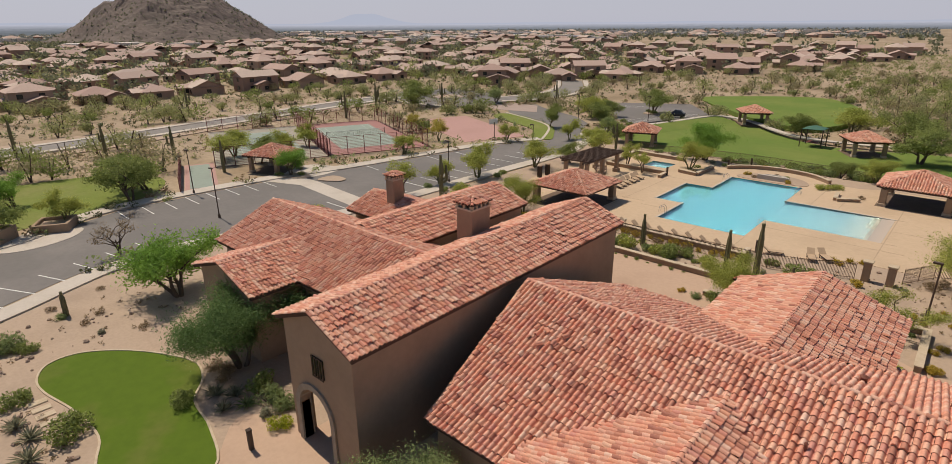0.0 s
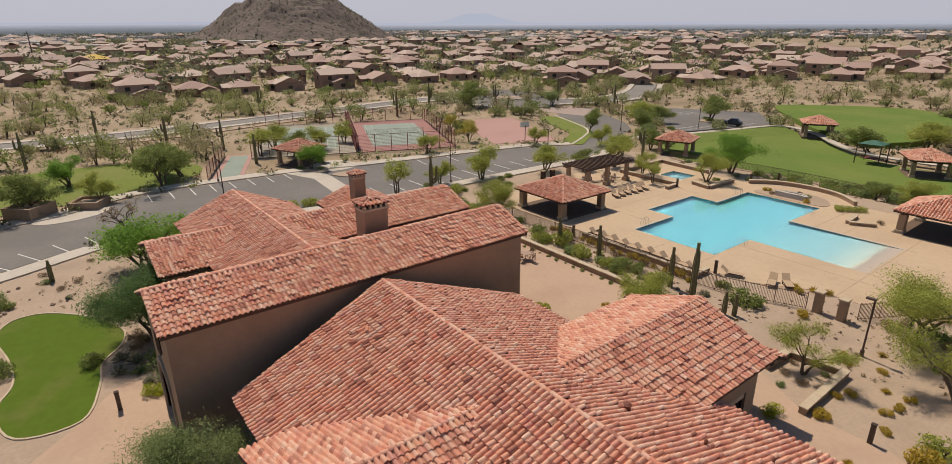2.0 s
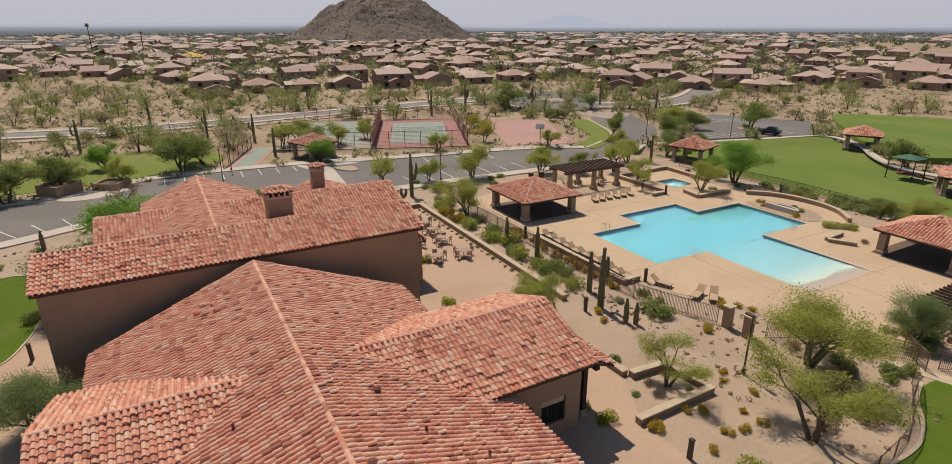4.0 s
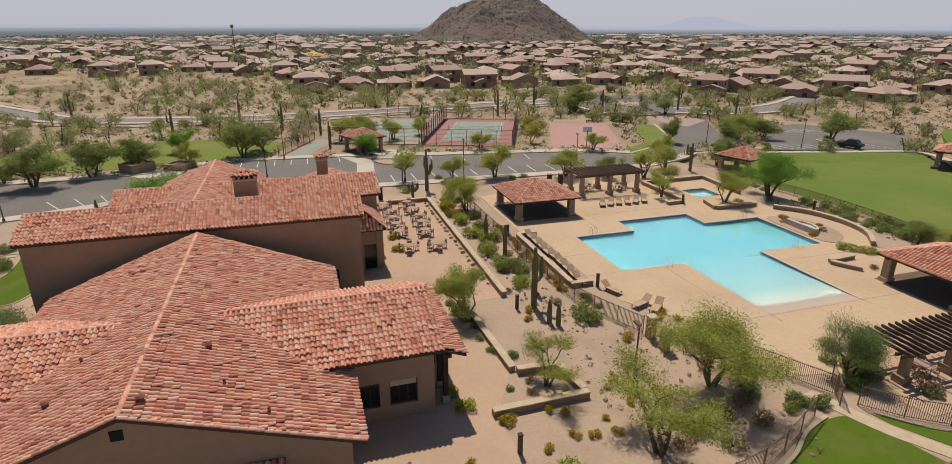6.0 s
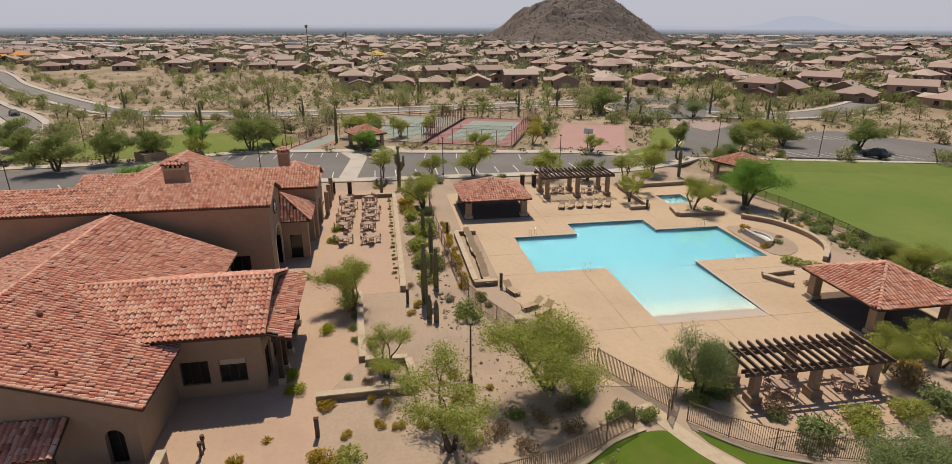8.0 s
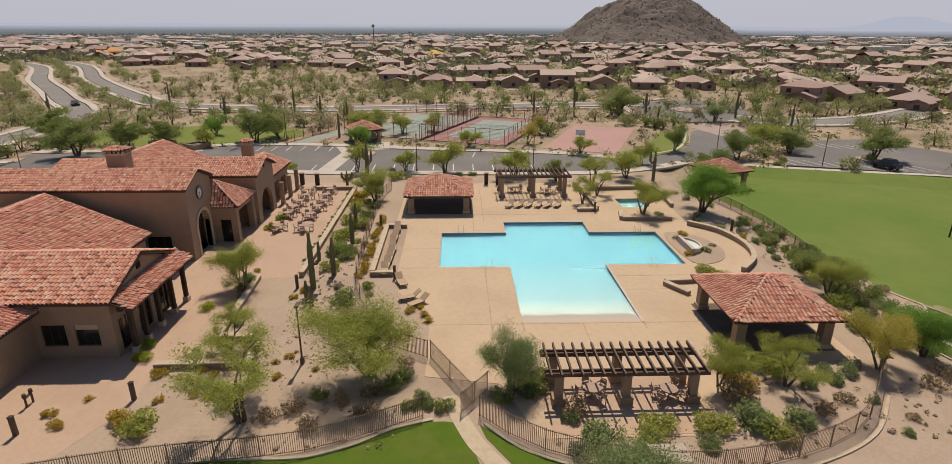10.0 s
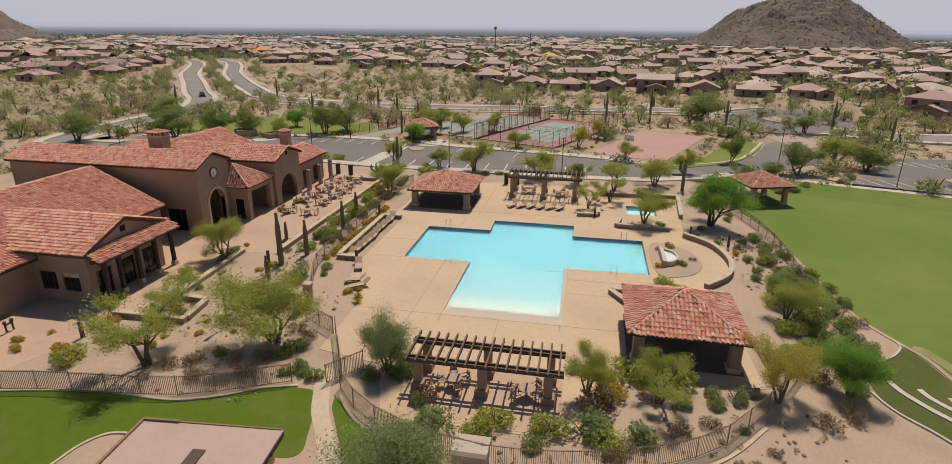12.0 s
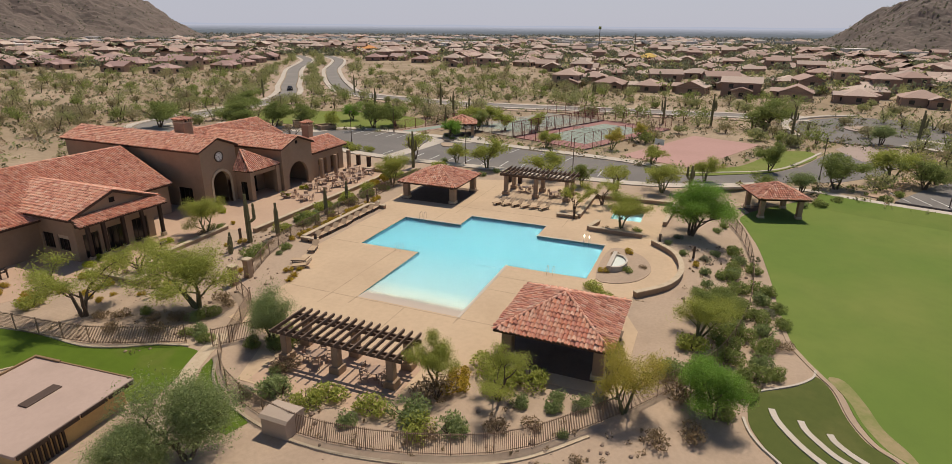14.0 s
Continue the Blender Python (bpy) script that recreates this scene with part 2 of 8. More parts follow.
def tile_points(lift=0.0):
    """Corners of a tile's lower edge, its upper edge and the foot of its butt; lift: how far its lower edge gapes."""
    low = [(u * TILE_W, 0.0, tile_profile(u) + 0.062 + lift) for u in TILE_US]
    high = [(u * TILE_W, TILE_E + 0.03, tile_profile(u) + 0.006) for u in TILE_US]
    lip = [(u * TILE_W, 0.012, max(-0.05, tile_profile(u) - 0.012)) for u in TILE_US]
    return low, high, lip


def tile_mesh(name, lift=0.0):
    low, high, lip = tile_points(lift)
    n = len(low)
    faces = [(i, i + 1, n + i + 1, n + i) for i in range(n - 1)] + [(i + 1, i, 2 * n + i, 2 * n + i + 1) for i in range(n - 1)]
    me = bpy.data.meshes.new(name)
    me.from_pydata(low + high + lip, [], faces)
    me.materials.append(M_TILE)
    return me


TILE, TILE_RAISED = tile_mesh("tile"), tile_mesh("raised_tile", 0.062)


def inside(poly, x, y):
    hit = False
    for (x0, y0), (x1, y1) in zip(poly, poly[1:] + poly[:1]):
        if (y0 > y) != (y1 > y) and x < x0 + (y - y0) * (x1 - x0) / (y1 - y0):
            hit = not hit
    return hit


class TileField:
    """The tiles of one roof: the first ones are pieces of their own, the rest one mesh."""

    def __init__(self, roof, singles=0, pick=None):
        self.roof, self.singles, self.pick, self.verts, self.faces = roof, singles, pick, [], []

    def plane(self, corners, seed=0):
        """Tiles a roof face. corners: 3D outline, the first two being the eave."""
        rnd = random.Random(seed)
        a, b = Vector(corners[0]), Vector(corners[1])
        u = (b - a).normalized()
        n = (b - a).cross(Vector(corners[2]) - a).normalized()
        if n.z < 0:
            n.negate()
        v = n.cross(u)
        if v.z < 0:
            u.negate()
            v = n.cross(u)
        poly = [((Vector(c) - a).dot(u), (Vector(c) - a).dot(v)) for c in corners]
        x0, x1 = min(p[0] for p in poly), max(p[0] for p in poly)
        y1 = max(p[1] for p in poly)
        cols = max(1, round((x1 - x0) / TILE_W))
        sx = (x1 - x0) / cols / TILE_W
        rows = max(1, round(y1 / TILE_E))
        sy = y1 / rows / TILE_E
        flat, raised = tile_points(), tile_points(0.062)
        for r in range(rows):
            for c in range(cols):
                px, py = x0 + c * TILE_W * sx, r * TILE_E * sy
                if not inside(poly, px + TILE_W * sx / 2, py + TILE_E * sy * 0.5):
                    continue
                gaping = rnd.random() < 0.12
                o = a + u * (px + rnd.uniform(-0.010, 0.010)) + v * (py - 0.06 + rnd.uniform(-0.03, 0.03)) + n * (0.05 + rnd.uniform(-0.008, 0.016))
                if self.singles > 0 and (self.pick is None or self.pick(o)):
                    self.singles -= 1
                    t = new("tile", TILE_RAISED if gaping else TILE)
                    t.parent = self.roof
                    t.matrix_basis = self.roof.matrix_world.inverted() @ Matrix((
                        (u.x * sx, v.x * sy, n.x, o.x), (u.y * sx, v.y * sy, n.y, o.y), (u.z * sx, v.z * sy, n.z, o.z), (0, 0, 0, 1)))
                    continue
                k, m = len(self.verts), len(TILE_US)
                for row in raised if gaping else flat:
                    for q in row:
                        w = o + u * (q[0] * sx) + v * (q[1] * sy) + n * q[2]
                        self.verts.append((w.x, w.y, w.z))
                self.faces += [(k + i, k + i + 1, k + m + i + 1, k + m + i) for i in range(m - 1)]
                self.faces += [(k + i + 1, k + i, k + 2 * m + i, k + 2 * m + i + 1) for i in range(m - 1)]

    def cap(self, a, b, seed=0, r=0.12):
        """Half-round cap tiles along a ridge or hip from a up to b."""
        rnd = random.Random(seed)
        a, b = Vector(a), Vector(b)
        d = (b - a).normalized()
        s = d.cross(Vector((0, 0, 1))).normalized()
        up = s.cross(d)
        n = max(1, round((b - a).length / 0.36))
        step = (b - a).length / n
        for i in range(n):
            o = a + d * (i * step - 0.02) + up * (0.035 + rnd.uniform(-0.006, 0.006))
            k = len(self.verts)
            for along, rad, lift in ((0.0, r * 1.12, 0.035), (step + 0.05, r * 0.92, 0.0), (0.004, r * 0.95, 0.02)):
                for j in range(7):
                    t = math.pi * j / 6
                    w = o + d * along + s * (rad * math.cos(t)) + up * (rad * math.sin(t) * 0.8 + lift)
                    self.verts.append((w.x, w.y, w.z))
            self.faces += [(k + j, k + j + 1, k + 8 + j, k + 7 + j) for j in range(6)]
            self.faces += [(k + j + 1, k + j, k + 14 + j, k + 15 + j) for j in range(6)]

    def finish(self, name="tile_field"):
        me = bpy.data.meshes.new(name)
        inv = self.roof.matrix_world.inverted()
        me.from_pydata([tuple(inv @ Vector(p)) for p in self.verts], [], self.faces)
        me.materials.append(M_TILE)
        ob = new(name, me)
        ob.parent = self.roof
        return tagged(ob, kind="stuff")


def roof_deck(faces3d, thick=0.16):
    """Solid sheets below the tiles: each face pushed down by its thickness."""
    bm = bmesh.new()
    for corners in faces3d:
        top = [bm.verts.new(Vector(c)) for c in corners]
        low = [bm.verts.new(Vector(c) - Vector((0, 0, thick))) for c in corners]
        n = len(corners)
        bm.faces.new(top)
        bm.faces.new(low[::-1])
        for i in range(n):
            bm.faces.new((top[i], low[i], low[(i + 1) % n], top[(i + 1) % n]))
    bmesh.ops.recalc_face_normals(bm, faces=bm.faces)
    return bm


# ---- ground ----
def ease(v, lo, hi):
    t = max(0.0, min(1.0, (v - lo) / (hi - lo)))
    return t * t * (3 - 2 * t)


def ground_z(x, y):
    """The playing field lies lower than the pool; the open desert rolls gently."""
    field = ease(y, 95.0, 99.5) * ease(x, -63, -57) * (1 - ease(y, 150, 175))
    far = ease(max(abs(x + 40) - 75, abs(y - 50) - 75), 0, 120)
    return -0.8 * field + far * 1.2 * noise.noise(Vector((x * 0.012, y * 0.012, 3.1)))


POOL = [(-27.5, 62.0), (-27.5, 69.3), (-31.1, 69.3), (-31.1, 78.8), (-27.4, 78.8), (-27.4, 86.4), (-17.9, 86.4), (-17.9, 78.5), (-6.3, 78.5), (-6.3, 68.9), (-17.6, 68.9), (-17.6, 62.0)]
SPA = [(-40.8, 85.3), (-40.8, 88.9), (-37.0, 88.9), (-37.0, 85.3)]


def ground_sheet():
    xs = sorted({*[-4800, -3600, -2600, -1900, -1400, -1050, -800, -620, -480, -380], *range(-320, 221, 6), *range(-64, -55), *[280, 380, 520, 800, 1300, 2200, 3400, 4800], -42, -5.5})
    ys = sorted({*[-4800, -3600, -2600, -1900, -1400, -1050, -800, -620, -480, -380], *range(-320, 321, 6), *range(94, 105), *[380, 480, 620, 800, 1300, 2200, 3400, 4800], 61.8, 90})
    xs = [v for v in xs if not -42 < v < -5.5]
    ys = [v for v in ys if not 61.8 < v < 90]
    bm = bmesh.new()
    grid = [[bm.verts.new((x, y, ground_z(x, y))) for y in ys] for x in xs]
    for i in range(len(xs) - 1):
        for j in range(len(ys) - 1):
            if xs[i] == -42 and ys[j] == 61.8:
                continue
            bm.faces.new((grid[i][j], grid[i + 1][j], grid[i + 1][j + 1], grid[i][j + 1]))
    return bm


structure("ground", ground_sheet(), M_DESERT, "pinkish tan desert ground of sand and gravel")


def plate_with_holes(outline, holes, z0, z1):
    bm = bmesh.new()
    edges = []
    for loop in [outline] + holes:
        vs = [bm.verts.new((x, y, z1)) for x, y in loop]
        edges += [bm.edges.new((a, b)) for a, b in zip(vs, vs[1:] + vs[:1])]
    bmesh.ops.triangle_fill(bm, use_beauty=True, use_dissolve=False, edges=edges)
    for f in bm.faces:
        if f.normal.z < 0:
            f.normal_flip()
    rim = [e for e in bm.edges if len(e.link_faces) == 1]
    low = {}
    for e in rim:
        for v in e.verts:
            if v not in low:
                low[v] = bm.verts.new((v.co.x, v.co.y, z0))
    for e in rim:
        a, b = e.verts
        bm.faces.new((a, b, low[b], low[a]))
    bmesh.ops.recalc_face_normals(bm, faces=bm.faces)
    return bm


def widened(points, by):
    """An outline of square corners pushed outwards on all sides."""
    area = sum(a[0] * b[1] - b[0] * a[1] for a, b in zip(points, points[1:] + points[:1]))
    side = by if area > 0 else -by
    out = []
    for k, (x, y) in enumerate(points):
        a, b = Vector(points[k - 1]), Vector(points[(k + 1) % len(points)])
        p = Vector((x, y))
        e, f = (p - a).normalized(), (b - p).normalized()
        q = p + Vector((e.y, -e.x)) * side + Vector((f.y, -f.x)) * side
        out.append((q.x, q.y))
    return out


DECK = [(-46, 56.5), (-30, 56.5), (-29.6, 58.0), (-15.8, 58.0), (-12, 58.5), (-7.5, 61.5), (1.0, 61.5), (2.0, 66.5), (7.4, 68.5), (7.4, 80.0), (2.0, 81.5),
        (-0.2, 84), (-0.2, 92.2), (-9.5, 92.2), (-12, 91.0), (-15.6, 91.1), (-18.7, 93.7), (-22.3, 94.6), (-26.6, 93.7), (-29.7, 91.3), (-36.8, 91.6), (-45.7, 92.4), (-45.3, 81.6), (-49.5, 81.0), (-49.5, 67.0)]
structure("pool_deck", plate_with_holes(DECK, [widened(POOL, 0.012), widened(SPA, 0.012)], -0.3, 0.05), M_DECK, "warm tan concrete pool deck")


structure("pergola_terrace", slab([(0.9, 69.2), (7.2, 69.2), (7.2, 79.2), (0.9, 79.2)], 0.0, 0.06), M_PATIO, "pinkish paved terrace below the pergola")

# ---- pool ----
def basin(outline, depth_at, z_top):
    bm = bmesh.new()
    n = len(outline)
    top = [bm.verts.new((x, y, z_top)) for x, y in outline]
    low = [bm.verts.new((x, y, depth_at(x, y))) for x, y in outline]
    for i in range(n):
        bm.faces.new((top[i], top[(i + 1) % n], low[(i + 1) % n], low[i]))
    edges = [bm.edges.get((low[i], low[(i + 1) % n])) for i in range(n)]
    bmesh.ops.triangle_fill(bm, use_beauty=True, edges=edges)
    bmesh.ops.recalc_face_normals(bm, faces=bm.faces)
    for f in bm.faces:
        f.normal_flip()
    return bm


swimming_pool = thing("swimming_pool", "T-shaped swimming pool with turquoise water and beach entry", "pool", -20, 74, 0)
M_POOL_TILE = material("pool_tile", (0.06, 0.33, 0.36), (0.05, 0.29, 0.33), (0.045, 0.25, 0.29), scale=1.0, fine=6.0, bump=0.0, rough=0.4)


def pool_basin():
    """Deep body of the pool with upright walls, and an arm whose floor climbs to the deck as a beach."""
    bm = bmesh.new()

    def quad(*pts):
        bm.faces.new([bm.verts.new(p) for p in pts])

    body = [(-17.9, 78.5), (-17.9, 86.4), (-27.4, 86.4), (-27.4, 78.8), (-31.1, 78.8), (-31.1, 69.3), (-27.5, 69.3), (-27.5, 62.0), (-17.6, 62.0), (-17.6, 68.9)]
    deep = -0.36
    bm.faces.new([bm.verts.new((x, y, deep)) for x, y in body])
    steps = [(-17.75, deep), (-15.0, -0.28), (-12.2, -0.2), (-9.4, -0.11), (-7.4, -0.03), (-6.3, 0.045)]
    for (xa, za), (xb, zb) in zip(steps, steps[1:]):
        quad((xa, 68.9, za), (xb, 68.9, zb), (xb, 78.5, zb), (xa, 78.5, za))
    return bm


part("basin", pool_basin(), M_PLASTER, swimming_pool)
pool_wall, tile_band = bmesh.new(), bmesh.new()
body = [(-17.9, 78.5), (-17.9, 86.4), (-27.4, 86.4), (-27.4, 78.8), (-31.1, 78.8), (-31.1, 69.3), (-27.5, 69.3), (-27.5, 62.0), (-17.6, 62.0), (-17.6, 68.9)]
for (xa, ya), (xb, yb) in zip(body, body[1:]):
    tile_band.faces.new([tile_band.verts.new(p) for p in ((xa, ya, 0.04), (xb, yb, 0.04), (xb, yb, -0.1), (xa, ya, -0.1))])
    pool_wall.faces.new([pool_wall.verts.new(p) for p in ((xa, ya, -0.1), (xb, yb, -0.1), (xb, yb, -0.37), (xa, ya, -0.37))])
for y in (68.9, 78.5):
    tile_band.faces.new([tile_band.verts.new((x, y, z)) for x, z in ((-17.75, 0.04), (-6.3, 0.046), (-7.4, -0.03), (-7.95, -0.06), (-17.75, -0.06))])
    pool_wall.faces.new([pool_wall.verts.new((x, y, z)) for x, z in ((-17.75, -0.06), (-7.95, -0.06), (-9.4, -0.11), (-12.2, -0.2), (-15.0, -0.28), (-17.75, -0.36))])
part("tile_band", tile_band, M_POOL_TILE, swimming_pool, "turquoise waterline tile band")
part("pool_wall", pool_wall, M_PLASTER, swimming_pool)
water = part("water", slab([(-22.5 + (x + 22.5) * 0.9994, 74.0 + (y - 74.0) * 0.9994) for x, y in POOL], -0.05, -0.035), M_WATER, swimming_pool, "clear turquoise water")
water.visible_shadow = False
M_SPA = material("spa_plaster", (0.26, 0.41, 0.43), (0.23, 0.38, 0.40), (0.2, 0.34, 0.36), scale=0.5, fine=3.0, bump=0.0, rough=0.6)
hot_tub = thing("hot_tub", "square spa tub with turquoise water in the deck", "spa", -39, 87, 0)
part("basin", basin(SPA, lambda x, y: -0.5, 0.03), M_SPA, hot_tub)
spa_water = part("water", slab(SPA, -0.11, -0.10), M_WATER, hot_tub)
spa_water.visible_shadow = False

GARDEN = [(-57, -9), (-20, -9), (2, -4), (14, 14), (16, 40), (22, 60), (24, 84), (18, 100), (8, 108), (-3, 108), (-12, 105.5), (-24, 104.6), (-35, 104), (-46, 103), (-53, 103), (-57, 90), (-54.6, 80), (-54.8, 50), (-56, 38), (-60, 28), (-61, 18), (-58, 10), (-53.6, 2)]


def draped(points, lift, step=1.0):
    """A sheet that follows the ground inside an outline."""
    bm = bmesh.new()
    grid = {}
    x0, x1 = min(p[0] for p in points), max(p[0] for p in points)
    y0, y1 = min(p[1] for p in points), max(p[1] for p in points)
    for i in range(int((x1 - x0) / step) + 1):
        for j in range(int((y1 - y0) / step) + 1):
            cx, cy = x0 + (i + 0.5) * step, y0 + (j + 0.5) * step
            if not inside(points, cx, cy) or (-42.0 < cx < -5.5 and 61.8 < cy < 90):
                continue
            vs = []
            for a, b in ((i, j), (i + 1, j), (i + 1, j + 1), (i, j + 1)):
                if (a, b) not in grid:
                    x, y = x0 + a * step, y0 + b * step
                    grid[a, b] = bm.verts.new((x, y, ground_z(x, y) + lift))
                vs.append(grid[a, b])
            bm.faces.new(vs)
    return bm


structure("garden_gravel", draped(smooth_line(GARDEN, 4, True), 0.02), M_GRAVEL, "pale pinkish decomposed granite in the garden")

# ---- paved and planted areas ----
PATIO = [(-50, 41.5), (-50, 50.5), (-46.5, 50.5), (-46.5, 49.0), (-15.6, 49.0), (-15.4, 45.3), (-4.5, 45.6), (-0.3, 43.2), (4.0, 43.5), (9.5, 41.0), (9.5, 30), (4.2, 30), (4.2, 34.4), (-50, 34.4)]
structure("patio", slab(PATIO, -0.2, 0.03), M_PATIO, "smooth pinkish tan patio paving")
ENTRY = [(-20.5, 14.5), (-26.5, 13.5), (-29.5, 11.5), (-26.0, 8.2), (-22.5, 4.0), (-20, -2), (-14, -2), (-15, 6), (-17.5, 11)]
structure("entry_walk", slab(smooth_line(ENTRY, 4, True), -0.2, 0.025), M_PATIO, "pinkish tan entry walk")
KIDNEY = [(-43.1, 4.7), (-44.6, 5.7), (-44.6, 7.5), (-42.9, 9.5), (-40.4, 11.2), (-37.4, 12.4), (-35.0, 11.9), (-33.0, 10.5), (-29.9, 10.0), (-26.5, 8.7), (-27.0, 5.5), (-30.8, 4.6), (-33.7, 5.5), (-37.4, 5.3), (-41.0, 4.6)]
structure("entry_lawn", slab(smooth_line(KIDNEY, 5, True), -0.2, 0.04), M_TURF, "bright green kidney-shaped lawn")
kerb_line = smooth_line(KIDNEY, 5, True)
structure("lawn_kerb", ribbon(kerb_line + kerb_line[:1], 0.13, -0.1, 0.09), M_SAND_TRIM, "pale concrete lawn edging")
LAWN_SOUTH = [(11.5, 40), (9.2, 46), (8.6, 50.2), (8.5, 55.0), (7.6, 57.5), (6.2, 59.8), (5.7, 62.9), (6.6, 64.0), (9.8, 65.0), (11.3, 65.3), (11.9, 64.2), (11.7, 60), (11.8, 56.5), (12.0, 53.9), (13.2, 53.0), (15.4, 52.6), (18.2, 50), (19, 43), (16, 38)]
structure("putting_lawn", slab(smooth_line(LAWN_SOUTH, 5, True), -0.2, 0.04), M_TURF, "mown green lawn below the pool fence")
structure("lawn_wedge", slab([(6.1, 65.0), (7.2, 65.3), (8.2, 65.9), (10.0, 67.0), (11.8, 68.2), (11.9, 72.0), (10.6, 72.4), (10.0, 71.0), (8.3, 67.8), (7.0, 66.2)], -0.2, 0.04), M_TURF, "small wedge of mown lawn")
structure("lawn_kerb_2", ribbon(smooth_line([(11.8, 55.5), (12.0, 53.9), (13.2, 53.0), (15.4, 52.6), (17.2, 51.2)], 6), 0.16, -0.1, 0.1), M_SAND_TRIM, "pale lawn edging beside the service building")
structure("garden_path", ribbon(smooth_line([(3.2, 63.2), (5.0, 63.7), (6.4, 64.2), (7.6, 64.7), (8.6, 65.3), (10.2, 66.3), (12.5, 67.6), (15.5, 69.0), (19, 70)], 5), 1.05, -0.2, 0.055), M_SAND_TRIM, "pale sandy concrete garden path")
FIELD = [(-60.0, 110.5), (-58, 114), (-54.5, 131), (-50.5, 143.5), (-41, 139), (-33, 131), (-27, 126), (-18, 124), (-6, 128), (6, 126), (9, 118), (6, 110), (1.5, 109.6), (-1.2, 108.2), (-2.6, 107.0), (-4.9, 106.2), (-7.9, 105.8), (-9.8, 104.9), (-11.7, 104.1), (-14.3, 103.3),
         (-17.0, 102.9), (-24.9, 102.7), (-35.1, 102.0), (-42, 100.9), (-47, 100.4), (-53, 104)]
structure("playing_field", slab(smooth_line(FIELD, 4, True), -1.1, -0.755), M_FIELD, "large green playing field")
FIELD_2 = [(-42, 143), (-30, 137), (-24, 150), (-26, 175), (-40, 195), (-62, 182), (-66, 172), (-50, 152)]
structure("upper_field", slab(smooth_line(FIELD_2, 4, True), -1.1, 0.3), M_FIELD, "green park lawn beyond the field")
LAWN_WEST = [(-80, -24), (-79, 2), (-79.5, 12), (-83, 26), (-92, 31), (-101, 24), (-103, 6), (-98, -12), (-92, -28)]
structure("park_lawn", slab(smooth_line(LAWN_WEST, 4, True), -0.3, 0.05), M_LAWN, "green park lawn beside the car park")
ISLAND = [(-64.2, 92.9), (-67.2, 98.5), (-71.8, 105.0), (-78, 109.2), (-88, 113.8), (-93.5, 113.4), (-92.5, 109.2), (-86, 105.5), (-74.5, 100.5), (-69, 93.5)]
structure("island_lawn", slab(smooth_line(ISLAND, 4, True), -0.3, 0.12), M_LAWN, "green lawn island at the bend of the road")

# ---- roads and car parks ----
LOT = [(-52, -14), (-54.6, -2), (-57.2, 4.8), (-59.9, 10.4), (-61.2, 13.8), (-61.6, 20), (-60.6, 28), (-58.3, 38), (-57.2, 48), (-57.0, 60), (-56.5, 85), (-60.0, 97), (-65.8, 107), (-69, 114.5), (-76, 121), (-90, 128),
       (-97, 133), (-101, 124), (-93, 116.2), (-79, 110.4), (-72.2, 105.8), (-67.6, 98.8), (-64.4, 92.2), (-69.5, 82), (-74.5, 54), (-77.0, 44), (-78.4, 32), (-78.7, 21), (-75.4, 13.3), (-73, 7.8), (-71.5, -14)]
structure("road", slab(LOT, -0.25, 0.03), M_ASPHALT, "grey asphalt car park and drive")
LOT_2 = [(-72.5, 127.5), (-66.0, 123.5), (-60.4, 120.0), (-57, 131), (-52.5, 144), (-64, 160), (-84, 149), (-82, 136)]
structure("car_park", slab(LOT_2, -0.9, 0.04), M_ASPHALT, "grey asphalt car park beside the field")
structure("plaza", slab([(-88, 121), (-99, 118.4), (-107, 122), (-104, 131), (-95, 131)], -0.2, 0.05), M_PLAZA, "pinkish paved entrance plaza")


def kerbs(name, line, width=0.9, top=0.16, label="pale concrete kerb and sidewalk"):
    return structure(name, ribbon(line, width, -0.2, top), M_CONCRETE, label)


kerbs("sidewalk_1", smooth_line([(-50.8, -14), (-53.2, -2), (-55.6, 5.2), (-58.2, 10.6), (-59.6, 14.4), (-60.1, 20.2), (-59.0, 27.8), (-56.9, 37.6), (-56.0, 48), (-55.9, 60), (-55.4, 85), (-58.8, 96.4), (-62.5, 103)], 5), 2.2)
kerbs("sidewalk_2", smooth_line([(-73.4, -14), (-74.6, 7.6), (-76.9, 13), (-80.1, 20.6), (-79.9, 32), (-78.5, 44), (-76.0, 54), (-71.0, 82), (-66.2, 92.2)], 5), 2.4)
kerbs("sidewalk_3", smooth_line([(-65.6, 92.0), (-68.9, 98.5), (-73.2, 105.1), (-79.6, 109.4), (-93.4, 115.2)], 5), 0.5)
kerbs("sidewalk_4", smooth_line([(-63, 104), (-62.2, 110), (-59.4, 117), (-55.4, 131), (-51.2, 144.4), (-42, 141), (-34.5, 132.5), (-28, 127.5), (-18, 126), (-6, 129.5)], 5), 1.5, 0.0)
STREETS = [
    [(-350, -212), (-308, -170), (-270, -143), (-225, -114), (-181, -80), (-152, -58), (-135, -44), (-112, -31), (-80, -28), (-62, -24), (-60, -12)],
    [(-362, -196), (-318, -152), (-278, -124), (-236, -98), (-195, -68), (-165, -44), (-144, -25), (-135, -6), (-131, 25), (-136, 70), (-140, 98), (-141, 118)],
    [(-112, 134), (-107, 143), (-106, 156), (-112, 174), (-126, 196)],
]
